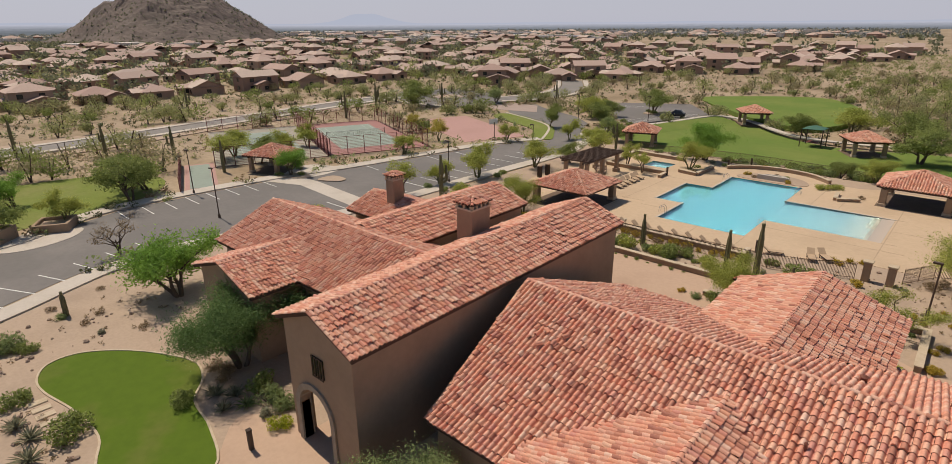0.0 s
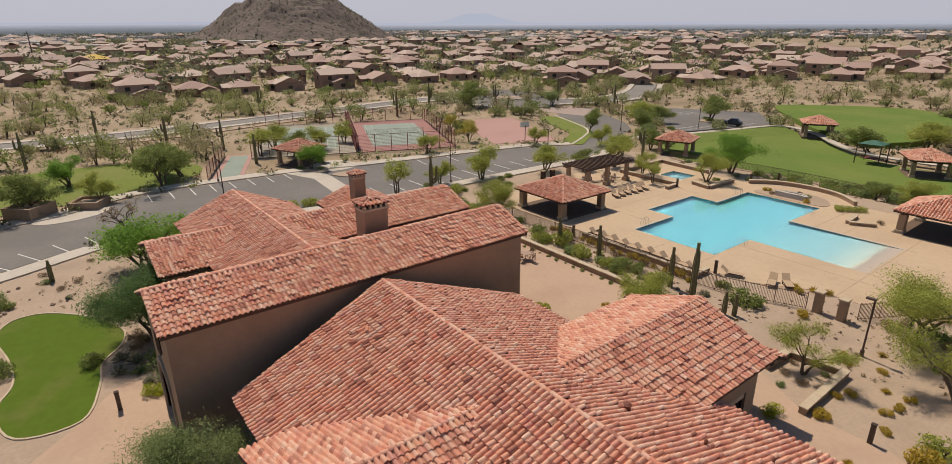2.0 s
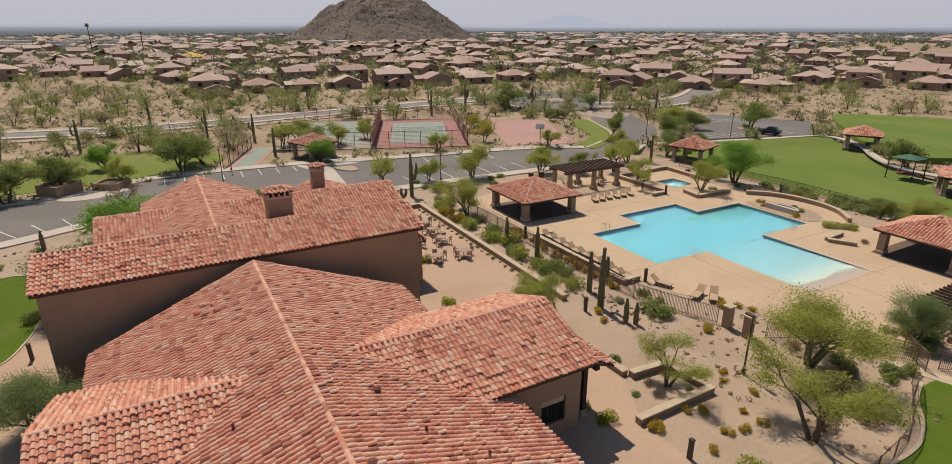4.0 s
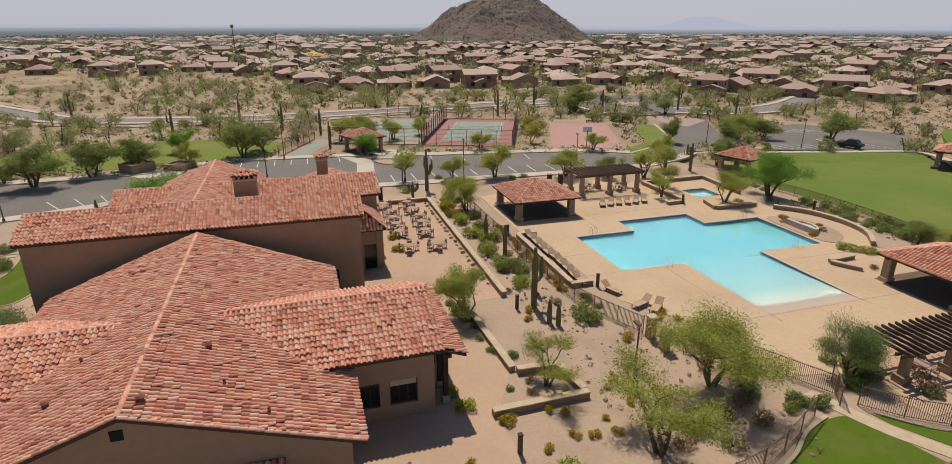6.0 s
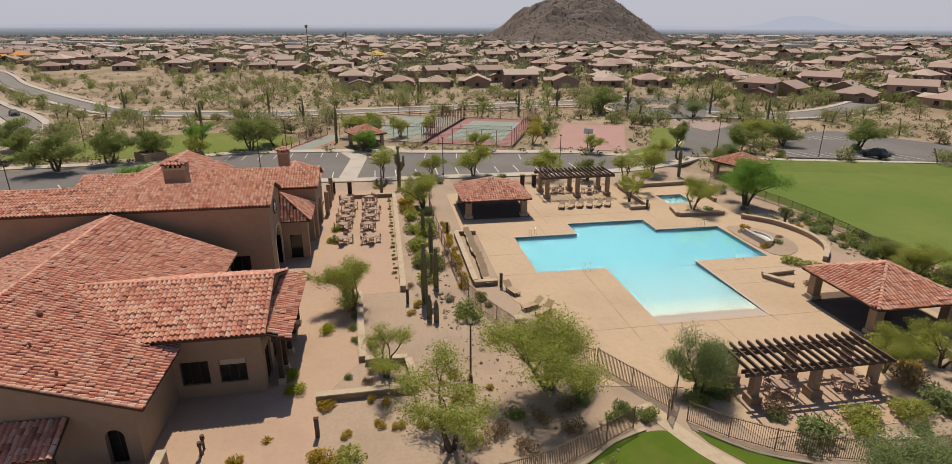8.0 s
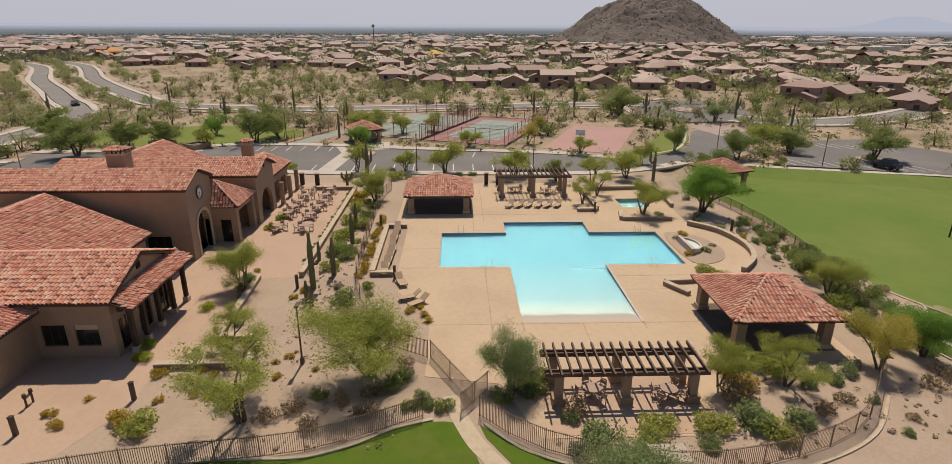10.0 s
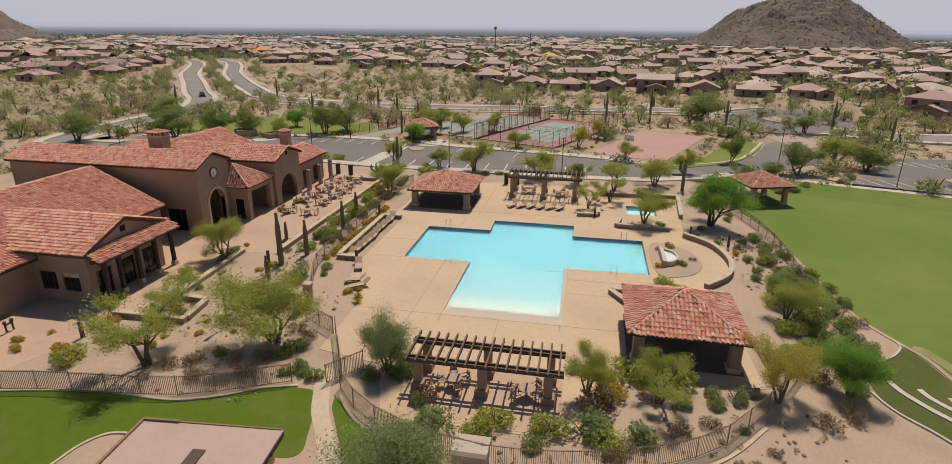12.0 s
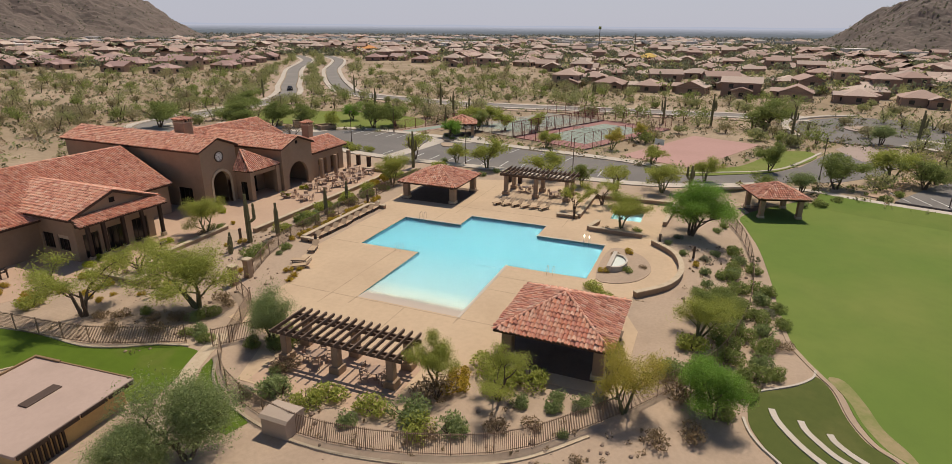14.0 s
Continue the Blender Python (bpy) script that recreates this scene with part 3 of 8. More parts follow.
for i, line in enumerate(STREETS):
    structure(f"road_{i + 2}", ribbon(smooth_line(line, 8), 7.5 if i == 2 else 5.4, -1.5, 0.25 + 0.02 * i), M_STREET, "pale grey asphalt street")
    for side in (-1, 1):
        pts = smooth_line(line, 8)
        shifted = []
        off = 5.0 if i == 2 else 4.0
        for k, p in enumerate(pts):
            a, b = Vector(pts[max(0, k - 1)]), Vector(pts[min(len(pts) - 1, k + 1)])
            d = (b - a).normalized()
            shifted.append((p[0] - d.y * side * off, p[1] + d.x * side * off))
        structure(f"pavement_{2 * i + (side + 1) // 2 + 1}", ribbon(shifted, 1.8, -1.5, 0.34), M_CONCRETE, "pale concrete sidewalk")

structure("pavement_9", ribbon(smooth_line([(-77.5, 126.0), (-73.5, 124.2), (-69.0, 121.5), (-64.5, 118.6), (-62.0, 117.4)], 5), 2.2, -0.9, 0.06), M_PATIO, "pinkish paved walk between the drive and the car park")
edge = [Vector(p) for p in smooth_line([(-61.0, 111.0), (-58.6, 117), (-54.6, 131), (-50.4, 143.6)], 6)]
bank = bmesh.new()
rim = [(bank.verts.new((p.x, p.y, 0.005)), bank.verts.new((p.x + 2.0, p.y - 0.6, -0.25)), bank.verts.new((p.x + 5.2, p.y - 1.6, -0.765))) for p in edge]
for a, b in zip(rim, rim[1:]):
    bank.faces.new((a[0], a[1], b[1], b[0]))
    bank.faces.new((a[1], a[2], b[2], b[1]))
bmesh.ops.recalc_face_normals(bank, faces=bank.faces)
structure("field_bank", bank, M_FIELD, "grass bank that rises from the field to the car park")
circle = [(-127.5 + 5.2 * math.cos(k * math.pi / 12), 128.8 + 4.6 * math.sin(k * math.pi / 12)) for k in range(24)]
structure("pavement_7", slab(circle, -0.5, 0.42), M_PLAZA, "pinkish paved ring in the turning circle")
structure("planting_island", slab([(-127.5 + (x + 127.5) * 0.6, 128.8 + (y - 128.8) * 0.6) for x, y in circle], -0.5, 0.5), M_GRAVEL, "gravel island in the turning circle")
structure("road_5", slab(smooth_line([(-107, 119), (-116, 114), (-130, 114), (-142, 120), (-150, 132), (-146, 144), (-132, 146), (-118, 142), (-107, 134)], 4, True), -0.8, 0.22), M_ASPHALT, "grey asphalt turning circle")
structure("pavement_8", ribbon(smooth_line([(-112, 113), (-122, 111.5), (-135, 113), (-146, 120), (-154, 131)], 5), 1.6, -0.8, 0.4), M_CONCRETE, "pale curved sidewalk round the turning circle")

for i, line in enumerate(STREETS[:2]):
    pts = smooth_line(line, 8)
    for side in (-1, 1):
        verge = []
        for k, p in enumerate(pts):
            a, b = Vector(pts[max(0, k - 1)]), Vector(pts[min(len(pts) - 1, k + 1)])
            d = (b - a).normalized()
            w = side * (7.0 + 0.8 * math.sin(k * 0.7))
            verge.append((p[0] - d.y * w, p[1] + d.x * w))
        structure(f"verge_{2 * i + (side + 1) // 2 + 1}", ribbon(verge, 3.4, -1.5, 0.16 + 0.012 * i), M_GRAVEL, "pale gravel verge beside the street")

# ---- sport courts ----
COURT_TURN = 157.4
M_COURT_RED = material("court_red", (0.37, 0.19, 0.175), (0.33, 0.17, 0.155), (0.27, 0.145, 0.13), scale=0.1, fine=1.5, bump=0.05)
M_COURT_GREEN = material("court_green", (0.285, 0.335, 0.29), (0.26, 0.30, 0.26), (0.22, 0.255, 0.22), scale=0.1, fine=1.5, bump=0.05)
M_COURT_GREY = material("worn_grey_court", (0.36, 0.325, 0.27), (0.32, 0.285, 0.235), (0.26, 0.235, 0.195), scale=0.15, fine=1.5, bump=0.05)
M_COURT_LINE = material("worn_court_line", (0.50, 0.52, 0.48), (0.40, 0.44, 0.40), rough=0.8, bump=0.0)
M_COURT_PINK = material("court_pink", (0.46, 0.275, 0.245), (0.42, 0.25, 0.22), (0.36, 0.215, 0.19), scale=0.1, fine=1.5, bump=0.05)


def court(name, cx, cy, length, width, pad, inner=None, label="", lines=()):
    e = tagged(thing(name, label, "sports court", 0, 0, 0), label)
    sub("pad", boxes((-length / 2, -width / 2, -0.2, length / 2, width / 2, 0.06)), pad, e)
    if inner:
        sub("playing_surface", boxes((-inner[0] / 2, -inner[1] / 2, -0.1, inner[0] / 2, inner[1] / 2, 0.075)), M_COURT_GREEN, e, "grey-green playing surface")
    for x0, y0, x1, y1 in lines:
        sub("court_line", boxes((x0, y0, 0.0, x1, y1, 0.085)), M_COURT_LINE, e)
    e.matrix_world = pose(cx, cy, 0, 0, 0, COURT_TURN)
    return e


L, W, S, w = 23.77 / 2, 10.97 / 2, 8.23 / 2, 0.05
TENNIS_LINES = [(-L, -W - w, L, -W + w), (-L, W - w, L, W + w), (-L, -S - w, L, -S + w), (-L, S - w, L, S + w), (-L - w, -W, -L + w, W), (L - w, -W, L + w, W), (-6.4, -w, 6.4, w), (-6.45, -S, -6.35, S), (6.35, -S, 6.45, S)]
court("tennis_court", -97.5, 71.5, 35, 18, M_COURT_RED, (25, 12), "red and grey-green tennis court with white lines", TENNIS_LINES)
court("tennis_court", -104.6, 54.5, 35, 18, M_COURT_GREY, (25, 12), "worn grey-beige tennis court with faded lines", TENNIS_LINES)
court("basketball_court", -86.5, 92.6, 30, 14, M_COURT_PINK, None, "faded pink basketball court")
court("bocce_court", -88.5, 35.5, 17, 4.4, M_COURT_PINK, (15.5, 3.0), "faded pink and grey small court beside the ramada")


# ---- low garden walls ----
def low_wall(line, label, height=0.5, width=0.42, category="low wall", name="garden_wall", base=0.0):
    e = thing(name, label, category, line[0][0], line[0][1], base)
    part("wall", ribbon(line, width, base - 0.2, base + height - 0.08), M_STUCCO, e)
    part("capstone", ribbon(line, width + 0.1, base + height - 0.08, base + height), M_SAND_TRIM, e, "sandstone cap")
    return e


for line, label, hgt in (
    ([(-46.3, 43.6), (-46.3, 49.3)], "low tan seat wall closing the planted courtyard", 0.55),
    ([(-46.05, 49.25), (-15.6, 49.15)], "long low tan seat wall along the courtyard", 0.55),
    ([(-15.4, 45.3), (-4.6, 45.8)], "low tan seat wall beside the walk", 0.45),
    ([(-4.3, 46.0), (-4.1, 48.9)], "tan planter wall", 0.5), ([(-3.9, 48.95), (-0.9, 49.3)], "tan planter wall", 0.5), ([(-0.6, 49.45), (-0.5, 43.0)], "tan planter wall", 0.5),
    ([(-29.45, 57.9), (-29.45, 55.6)], "short tan deck wall", 0.5), ([(-29.2, 55.65), (-15.9, 55.7)], "low tan wall behind the loungers", 0.55), ([(-15.75, 55.55), (-15.75, 57.7)], "short tan deck wall", 0.5),
    ([(-35.2, 79.0), (-35.3, 81.6)], "short tan wall at the spa terrace", 0.5), ([(-35.5, 81.65), (-45.0, 81.65)], "low tan spa wall", 0.6), ([(-45.2, 81.5), (-45.7, 92.4)], "low tan spa wall", 0.6), ([(-45.4, 92.4), (-36.6, 91.7)], "low tan spa wall", 0.6),
    ([(-31.6, 83.8), (-31.4, 89.8)], "tan tree planter wall", 0.55), ([(-31.6, 83.7), (-34.5, 84.3)], "tan tree planter wall", 0.55),
    (smooth_line([(-29.7, 91.1), (-26.8, 93.6), (-22.5, 94.5), (-18.6, 93.6), (-15.6, 91.1)], 6), "curved tan wall round the deck", 0.6),
    ([(-13.1, 82.6), (-10.8, 84.0)], "short tan planter wall", 0.45), ([(-13.3, 82.7), (-13.6, 86.0)], "short tan planter wall", 0.45),
):
    low_wall(line, label, hgt)


# ---- pavilions ----
# dark floor colour paints in the deep shade below the pavilion roofs
M_SHADE_FLOOR = material("shade_brown_floor", (0.17, 0.115, 0.085), (0.14, 0.095, 0.07), (0.10, 0.07, 0.05), scale=0.8, fine=6.0)
def hip_roof(roof_parent, cx, cy, half, z_eave, z_top, singles=0, name="roof", seed=0):
    """A square pyramid roof with its own deck, tiles and hip caps."""
    c = [(cx - half, cy - half, z_eave), (cx + half, cy - half, z_eave), (cx + half, cy + half, z_eave), (cx - half, cy + half, z_eave)]
    top = (cx, cy, z_top)
    faces = [(c[i], c[(i + 1) % 4], top) for i in range(4)]
    roof = part(name, roof_deck(faces, 0.14), M_UNDERLAY, roof_parent)
    field = TileField(roof, singles)
    for i, f in enumerate((faces[1], faces[0], faces[2], faces[3])):
        field.plane(f, seed + i)
    for i in range(4):
        field.cap(c[i], top, seed + i)
    field.finish()
    return roof


def pavilion(label, half, z_eave, z_top, singles=0, column=0.75, seed=0, back_wall=False):
    e = thing("pavilion", label, "pavilion")
    hip_roof(e, 0, 0, half, z_eave, z_top, singles, seed=seed)
    k = half - 0.85
    for sx in (-1, 1):
        for sy in (-1, 1):
            col = part("column", boxes((sx * k - column / 2, sy * k - column / 2, -1.0, sx * k + column / 2, sy * k + column / 2, z_eave - 0.35), bevel=0.03), M_STUCCO, e)
            part("column_base", boxes((sx * k - column * 0.62, sy * k - column * 0.62, -1.0, sx * k + column * 0.62, sy * k + column * 0.62, 0.35), bevel=0.03), M_SAND_TRIM, col)
    part("floor_slab", boxes((-half + 0.2, -half + 0.2, -0.3, half - 0.2, half - 0.2, 0.02)), M_SHADE_FLOOR, e, "floor slab coloured dark brown for the shade under the roof")
    for s in (-1, 1):
        part("beam", boxes((s * k - 0.18, -half + 0.3, z_eave - 0.36, s * k + 0.18, half - 0.3, z_eave - 0.02)), M_WOOD_DARK, e)
        part("beam", boxes((-half + 0.3, s * k - 0.16, z_eave - 0.34, half - 0.3, s * k + 0.16, z_eave - 0.04)), M_WOOD_DARK, e)
    return e


pavilion_b = pavilion("square pool pavilion with hipped clay tile roof on stucco columns", 4.05, 2.5, 4.32, 300, seed=11)
pavilion_b.matrix_world = pose(-5.3, 87.35, 0.05)
pavilion_a = pavilion("square pool pavilion with hipped clay tile roof beside the lounge deck", 4.3, 2.35, 4.12, 0, seed=21)
pavilion_a.matrix_world = pose(-38.5, 61.45, 0.05)
PAV_S = pavilion("small open ramada with clay tile roof beside the field", 3.2, 2.7, 4.2, 0, 0.6, seed=31)
PAV_S.matrix_world = pose(-50.7, 104.2, -0.78, 0, 0, 18)
tagged(copy_thing(PAV_S, pose(-41.5, 140.5, -0.4, 0, 0, 30)), "open ramada with clay tile roof beyond the field", group="park ramadas")
tagged(copy_thing(PAV_S, pose(-16.5, 120.5, -0.75, 0, 0, 30)), "open ramada with clay tile roof beside the playground", group="park ramadas")
tagged(copy_thing(PAV_S, pose(-83.5, 45.0, 0.0, 0, 0, 22)), "open ramada with clay tile roof beside the tennis courts", group="park ramadas")


# ---- clubhouse ----
clubhouse = thing("clubhouse", "sprawling stucco clubhouse with clay tile gable roofs", "building", -15, 25, 0)


def gable_roof(axis, a0, a1, mid, half, z_ridge, z_eave, seed, singles=0, pick=None, name="roof", sides=(-1, 1), cut=None, caps=True, set_back=0.0):
    """A gable roof whose ridge runs along the axis from a0 to a1; cut: for each side a list of points (along, across) that bounds the face;
    set_back: how far the eaves' corners stand back from the ridge's end at a0."""
    slope = (z_ridge - z_eave) / half

    def at(along, across):
        z = z_ridge - slope * abs(across)
        return (along, mid + across, z) if axis == "x" else (mid + across, along, z)

    faces = []
    for s in sides:
        outline = (cut or {}).get(s) or [(a0 + set_back, s * half), (a1, s * half), (a1, 0.0), (a0, 0.0)]
        faces.append([at(*p) for p in outline])
    roof = part(name, roof_deck(faces, 0.2), M_UNDERLAY, clubhouse)
    field = TileField(roof, singles, pick)
    for i, f in enumerate(faces):
        field.plane(f, seed + i)
    if caps:
        field.cap(at(a0, 0), at(a1, 0), seed)
        for s in sides:
            if not (cut or {}).get(s):
                field.cap(at(a0 + set_back, s * half), at(a0, s * 0.02), seed + 3, 0.11)
                field.cap(at(a1, s * half), at(a1, s * 0.02), seed + 3, 0.11)
    field.finish()
    return roof


def gable_wall(axis, at0, at1, mid, half, z_wall, z_peak, openings=(), name="wall"):
    """A wall with a gable top that spans mid-half to mid+half, from at0 to at1 in thickness; openings: (centre, half width, sill, head, arched)."""
    outline = [(-half, -0.3), (half, -0.3), (half, z_wall), (0, z_peak), (-half, z_wall)]
    holes = []
    for c, hw, sill, head, arched in openings:
        if arched:
            pts = [(c - hw, sill), (c - hw, head - hw)] + [(c - hw * math.cos(math.pi * i / 10), head - hw + hw * math.sin(math.pi * i / 10)) for i in range(1, 10)] + [(c + hw, head - hw), (c + hw, sill)]
        else:
            pts = [(c - hw, sill), (c - hw, head), (c + hw, head), (c + hw, sill)]
        holes.append(pts)
    return wall_plate(axis, at0, at1, mid, outline, holes, name)


def wall_plate(axis, at0, at1, mid, outline, holes, name="wall", mat=None, parent=None):
    """An upright plate across the axis with holes right through it; outline and holes in (across, up)."""
    bm = bmesh.new()

    def spot(depth, across, up):
        return (depth, mid + across, up) if axis == "x" else (mid + across, depth, up)

    loops = []
    edges = []
    for loop in [outline] + list(holes):
        vs = [bm.verts.new(spot(at0, *p)) for p in loop]
        es = [bm.edges.new((a, b)) for a, b in zip(vs, vs[1:] + vs[:1])]
        loops.append(vs)
        edges += es
    bmesh.ops.triangle_fill(bm, use_beauty=True, edges=edges)
    front = list(bm.faces)
    res = bmesh.ops.extrude_face_region(bm, geom=front)
    off = Vector(spot(at1, 0, 0)) - Vector(spot(at0, 0, 0))
    for v in [g for g in res["geom"] if isinstance(g, bmesh.types.BMVert)]:
        v.co += off
    bmesh.ops.recalc_face_normals(bm, faces=bm.faces)
    return part(name, bm, mat or M_STUCCO, parent or clubhouse)


def long_wall(axis, a0, a1, at0, at1, z_top, openings=(), name="wall"):
    """A straight wall from a0 to a1 along the axis, from at0 to at1 in thickness; openings: (from, to, sill, head)."""
    mid = (a0 + a1) / 2
    outline = [(a0 - mid, -0.3), (a1 - mid, -0.3), (a1 - mid, z_top), (a0 - mid, z_top)]
    holes = [[(p - mid, s), (p - mid, h), (q - mid, h), (q - mid, s)] for p, q, s, h in openings]
    return wall_plate("y" if axis == "x" else "x", at0, at1, mid, outline, holes, name)


# main hall: ridge along x
MAIN_RIDGE, MAIN_EAVE, MAIN_MID, MAIN_HALF = 7.26, 3.78, 25.25, 9.85
gable_roof("x", -18.9, 4.15, MAIN_MID, MAIN_HALF, MAIN_RIDGE, MAIN_EAVE, 101, 300, lambda o: o.x > -9 and o.y > 25.8 and o.z > 4.1, set_back=1.4)
gable_wall("x", 3.3, 3.7, MAIN_MID, 9.2, 3.7, 6.95, openings=((8.0, 0.48, 0.0, 2.35, True),))
gable_wall("x", -17.4, -17.0, MAIN_MID, 9.2, 3.7, 6.95)
long_wall("x", -17.0, 3.3, 34.05, 34.45, 3.75)
long_wall("x", -17.0, 3.3, 16.05, 16.45, 3.75)

# wing towards the pool: ridge along y
gable_roof("y", 24.5, 40.3, -6.35, 4.9, 6.34, 4.52, 121, 0, cut={1: [(40.3, 4.9), (33.2, 4.9), (27.9, 0.0), (40.3, 0.0)], -1: [(33.2, -4.9), (40.3, -4.9), (40.3, 0.0), (27.9, 0.0)]})
gable_wall("y", 39.4, 39.8, -6.35, 4.3, 4.45, 6.1, openings=((-2.6, 0.9, 0.1, 2.6, False), (0.2, 0.9, 0.1, 2.6, False), (2.8, 0.8, 0.1, 2.6, False)))
long_wall("y", 34.45, 39.4, -2.45, -2.05, 4.5, ((34.8, 36.5, 0.95, 2.6), (37.1, 38.75, 0.95, 2.6)))
long_wall("y", 34.45, 39.4, -10.65, -10.25, 4.5)

# shed roof on the wing's gable
shed_faces = [[(-11.2, 41.65, 3.98), (-1.45, 41.65, 3.98), (-1.75, 39.85, 4.5), (-11.7, 39.85, 4.5)]]
porch_roof = part("porch_roof", roof_deck(shed_faces, 0.14), M_UNDERLAY, clubhouse)
field = TileField(porch_roof)
field.plane(shed_faces[0], 131)
field.finish()

# cross gable towards the entry: ridge along y
gable_roof("y", 14.2, 27.0, -6.3, 6.1, 6.4, 4.35, 141, 0, cut={1: [(14.2, 6.1), (16.7, 6.1), (23.0, 0.0), (14.2, 0.0)], -1: [(16.7, -6.1), (14.2, -6.1), (14.2, 0.0), (23.0, 0.0)]})
gable_wall("y", 14.9, 15.3, -6.3, 5.4, 4.3, 6.1)

# tower hall: ridge along y
TOWER_X, TOWER_RIDGE, TOWER_EAVE, TOWER_HALF = -22.82, 8.70, 7.38, 3.3
gable_roof("y", 12.9, 37.9, TOWER_X, TOWER_HALF, TOWER_RIDGE, TOWER_EAVE, 161, 0)
gable_wall("y", 37.15, 37.65, TOWER_X, 2.9, 7.3, 8.5, openings=((0.0, 1.45, -0.2, 4.4, True),))
gable_wall("y", 13.15, 13.65, TOWER_X, 2.9, 7.3, 8.5, openings=((-0.7, 1.4, -0.2, 3.8, True),))
long_wall("y", 13.65, 37.15, -20.32, -19.92, 7.35, ((33.2, 35.6, 0.0, 2.6),))
long_wall("y", 13.65, 37.15, -25.72, -25.32, 7.35, ((14.1, 17.1, 0.0, 3.0),))

# rear hall: ridge along y, with a cross gable
gable_roof("y", 25.0, 40.85, -34.45, 3.7, 7.3, 5.95, 181, 0)
gable_wall("y", 40.05, 40.5, -34.45, 3.3, 5.9, 7.1, openings=((0.0, 2.1, -0.2, 3.6, True),))
long_wall("y", 20, 40.05, -31.55, -31.15, 5.9)
long_wall("y", 20, 40.05, -37.75, -37.35, 5.9)
long_wall("y", 15.8, 20, -34.2, -33.8, 5.1)
long_wall("y", 15.8, 20, -41.2, -40.8, 5.1)
long_wall("x", -44.4, -25.8, 19.0, 19.4, 5.2)
long_wall("x", -44.4, -37.8, 28.2, 28.6, 5.2)
gable_roof("x", -45.2, -25.9, 23.8, 5.3, 7.45, 5.2, 201, 0)
gable_wall("x", -44.8, -44.4, 23.8, 4.8, 5.1, 7.2)
gable_roof("y", 15.05, 22.0, -37.5, 4.2, 6.5, 5.15, 221, 0)
gable_wall("y", 15.4, 15.8, -37.5, 3.7, 5.1, 6.3)

# hipped link porch between the two gables
LINK_TOP = (-26.5, 37.7, 6.5)
link_faces = [
    [(-24.9, 37.7, 4.08), (-24.9, 40.5, 4.08), LINK_TOP],
    [(-24.9, 40.5, 4.08), (-30.75, 40.4, 4.03), LINK_TOP],
    [(-30.75, 40.4, 4.03), (-31.0, 36.4, 4.2), LINK_TOP],
]
link_roof = part("link_roof", roof_deck(link_faces, 0.14), M_UNDERLAY, clubhouse)
field = TileField(link_roof)
for k, face in enumerate(link_faces):
    field.plane(face, 241 + k)
field.cap((-24.9, 40.5, 4.13), (-26.5, 37.7, 6.56), 243)
field.cap((-30.75, 40.4, 4.08), (-26.5, 37.7, 6.56), 244)
field.finish()

# ---- hills ----
def hill(name, cx, cy, radius, lobes, seed, label, n=180):
    """A rocky hill; lobes: (dx, dy, radius, height) of its summits and shoulders."""
    bm = bmesh.new()
    rings = []
    top = max(q[3] for q in lobes)
    for i in range(n // 2 + 1):
        r = i / (n // 2)
        ring = []
        for j in range(n):
            a = 2 * math.pi * j / n
            x, y = cx + math.cos(a) * r * radius, cy + math.sin(a) * r * radius
            wob = 1 + 0.16 * noise.noise(Vector((math.cos(a) * 1.6 + seed, math.sin(a) * 1.6, 0.3)))
            h = 0.0
            for dx, dy, lr, lh in lobes:
                q = math.hypot(x - cx - dx, y - cy - dy) / (lr * wob)
                h = max(h, lh * (1 - ease(q, 0.02, 1.0)) ** 0.92)
            crag = noise.fractal(Vector((x * 0.03, y * 0.03, seed)), 0.7, 2.1, 6)
            h += top * 0.075 * crag * min(1.0, (1 - r) * 4) * (0.4 + 0.6 * h / top)
            ring.append(bm.verts.new((x, y, h - 3)))
        rings.append(ring)
    for a, b in zip(rings, rings[1:]):
        for j in range(n):
            bm.faces.new((a[j], b[j], b[(j + 1) % n], a[(j + 1) % n]))
    bmesh.ops.remove_doubles(bm, verts=rings[0], dist=0.01)
    bmesh.ops.recalc_face_normals(bm, faces=bm.faces)
    ob = part(name, bm, M_ROCK)
    return tagged(ob, label, kind="structure")


HILL_1, HILL_2 = (-860, 348), (-652, -1045)
hill("backdrop_hill_1", *HILL_1, 215, ((0, 4, 160, 78), (-13, -36, 118, 62), (14, 34, 116, 62), (-30, -82, 92, 22), (20, 82, 86, 20)), 1.7, "rocky brown desert hill with scattered scrub")
hill("backdrop_hill_2", *HILL_2, 340, ((0, 0, 330, 165), (120, 90, 200, 80)), 5.2, "rocky brown desert hill with scattered scrub")


# ---- plants ----
def leaf_material(name, a, b, c, translucent=0.48):
    return material(name, a, b, tuple(v * 0.75 for v in a), scale=0.6, fine=6.0, rough=0.7, bump=0.0, spec=0.2, vary=(c, a, b, a, c), fine_amount=0.15, translucent=translucent)


M_LEAF_PALO = leaf_material("palo_leaf", (0.40, 0.43, 0.10), (0.48, 0.50, 0.135), (0.30, 0.34, 0.075))
M_LEAF_YELLOW = leaf_material("yellow_palo_leaf", (0.52, 0.46, 0.10), (0.60, 0.50, 0.13), (0.38, 0.36, 0.075))
M_LEAF_MESQ = leaf_material("mesquite_leaf", (0.275, 0.325, 0.10), (0.345, 0.39, 0.13), (0.195, 0.235, 0.07))
M_LEAF_BRIGHT = leaf_material("acacia_leaf", (0.235, 0.40, 0.07), (0.30, 0.46, 0.095), (0.155, 0.28, 0.045))
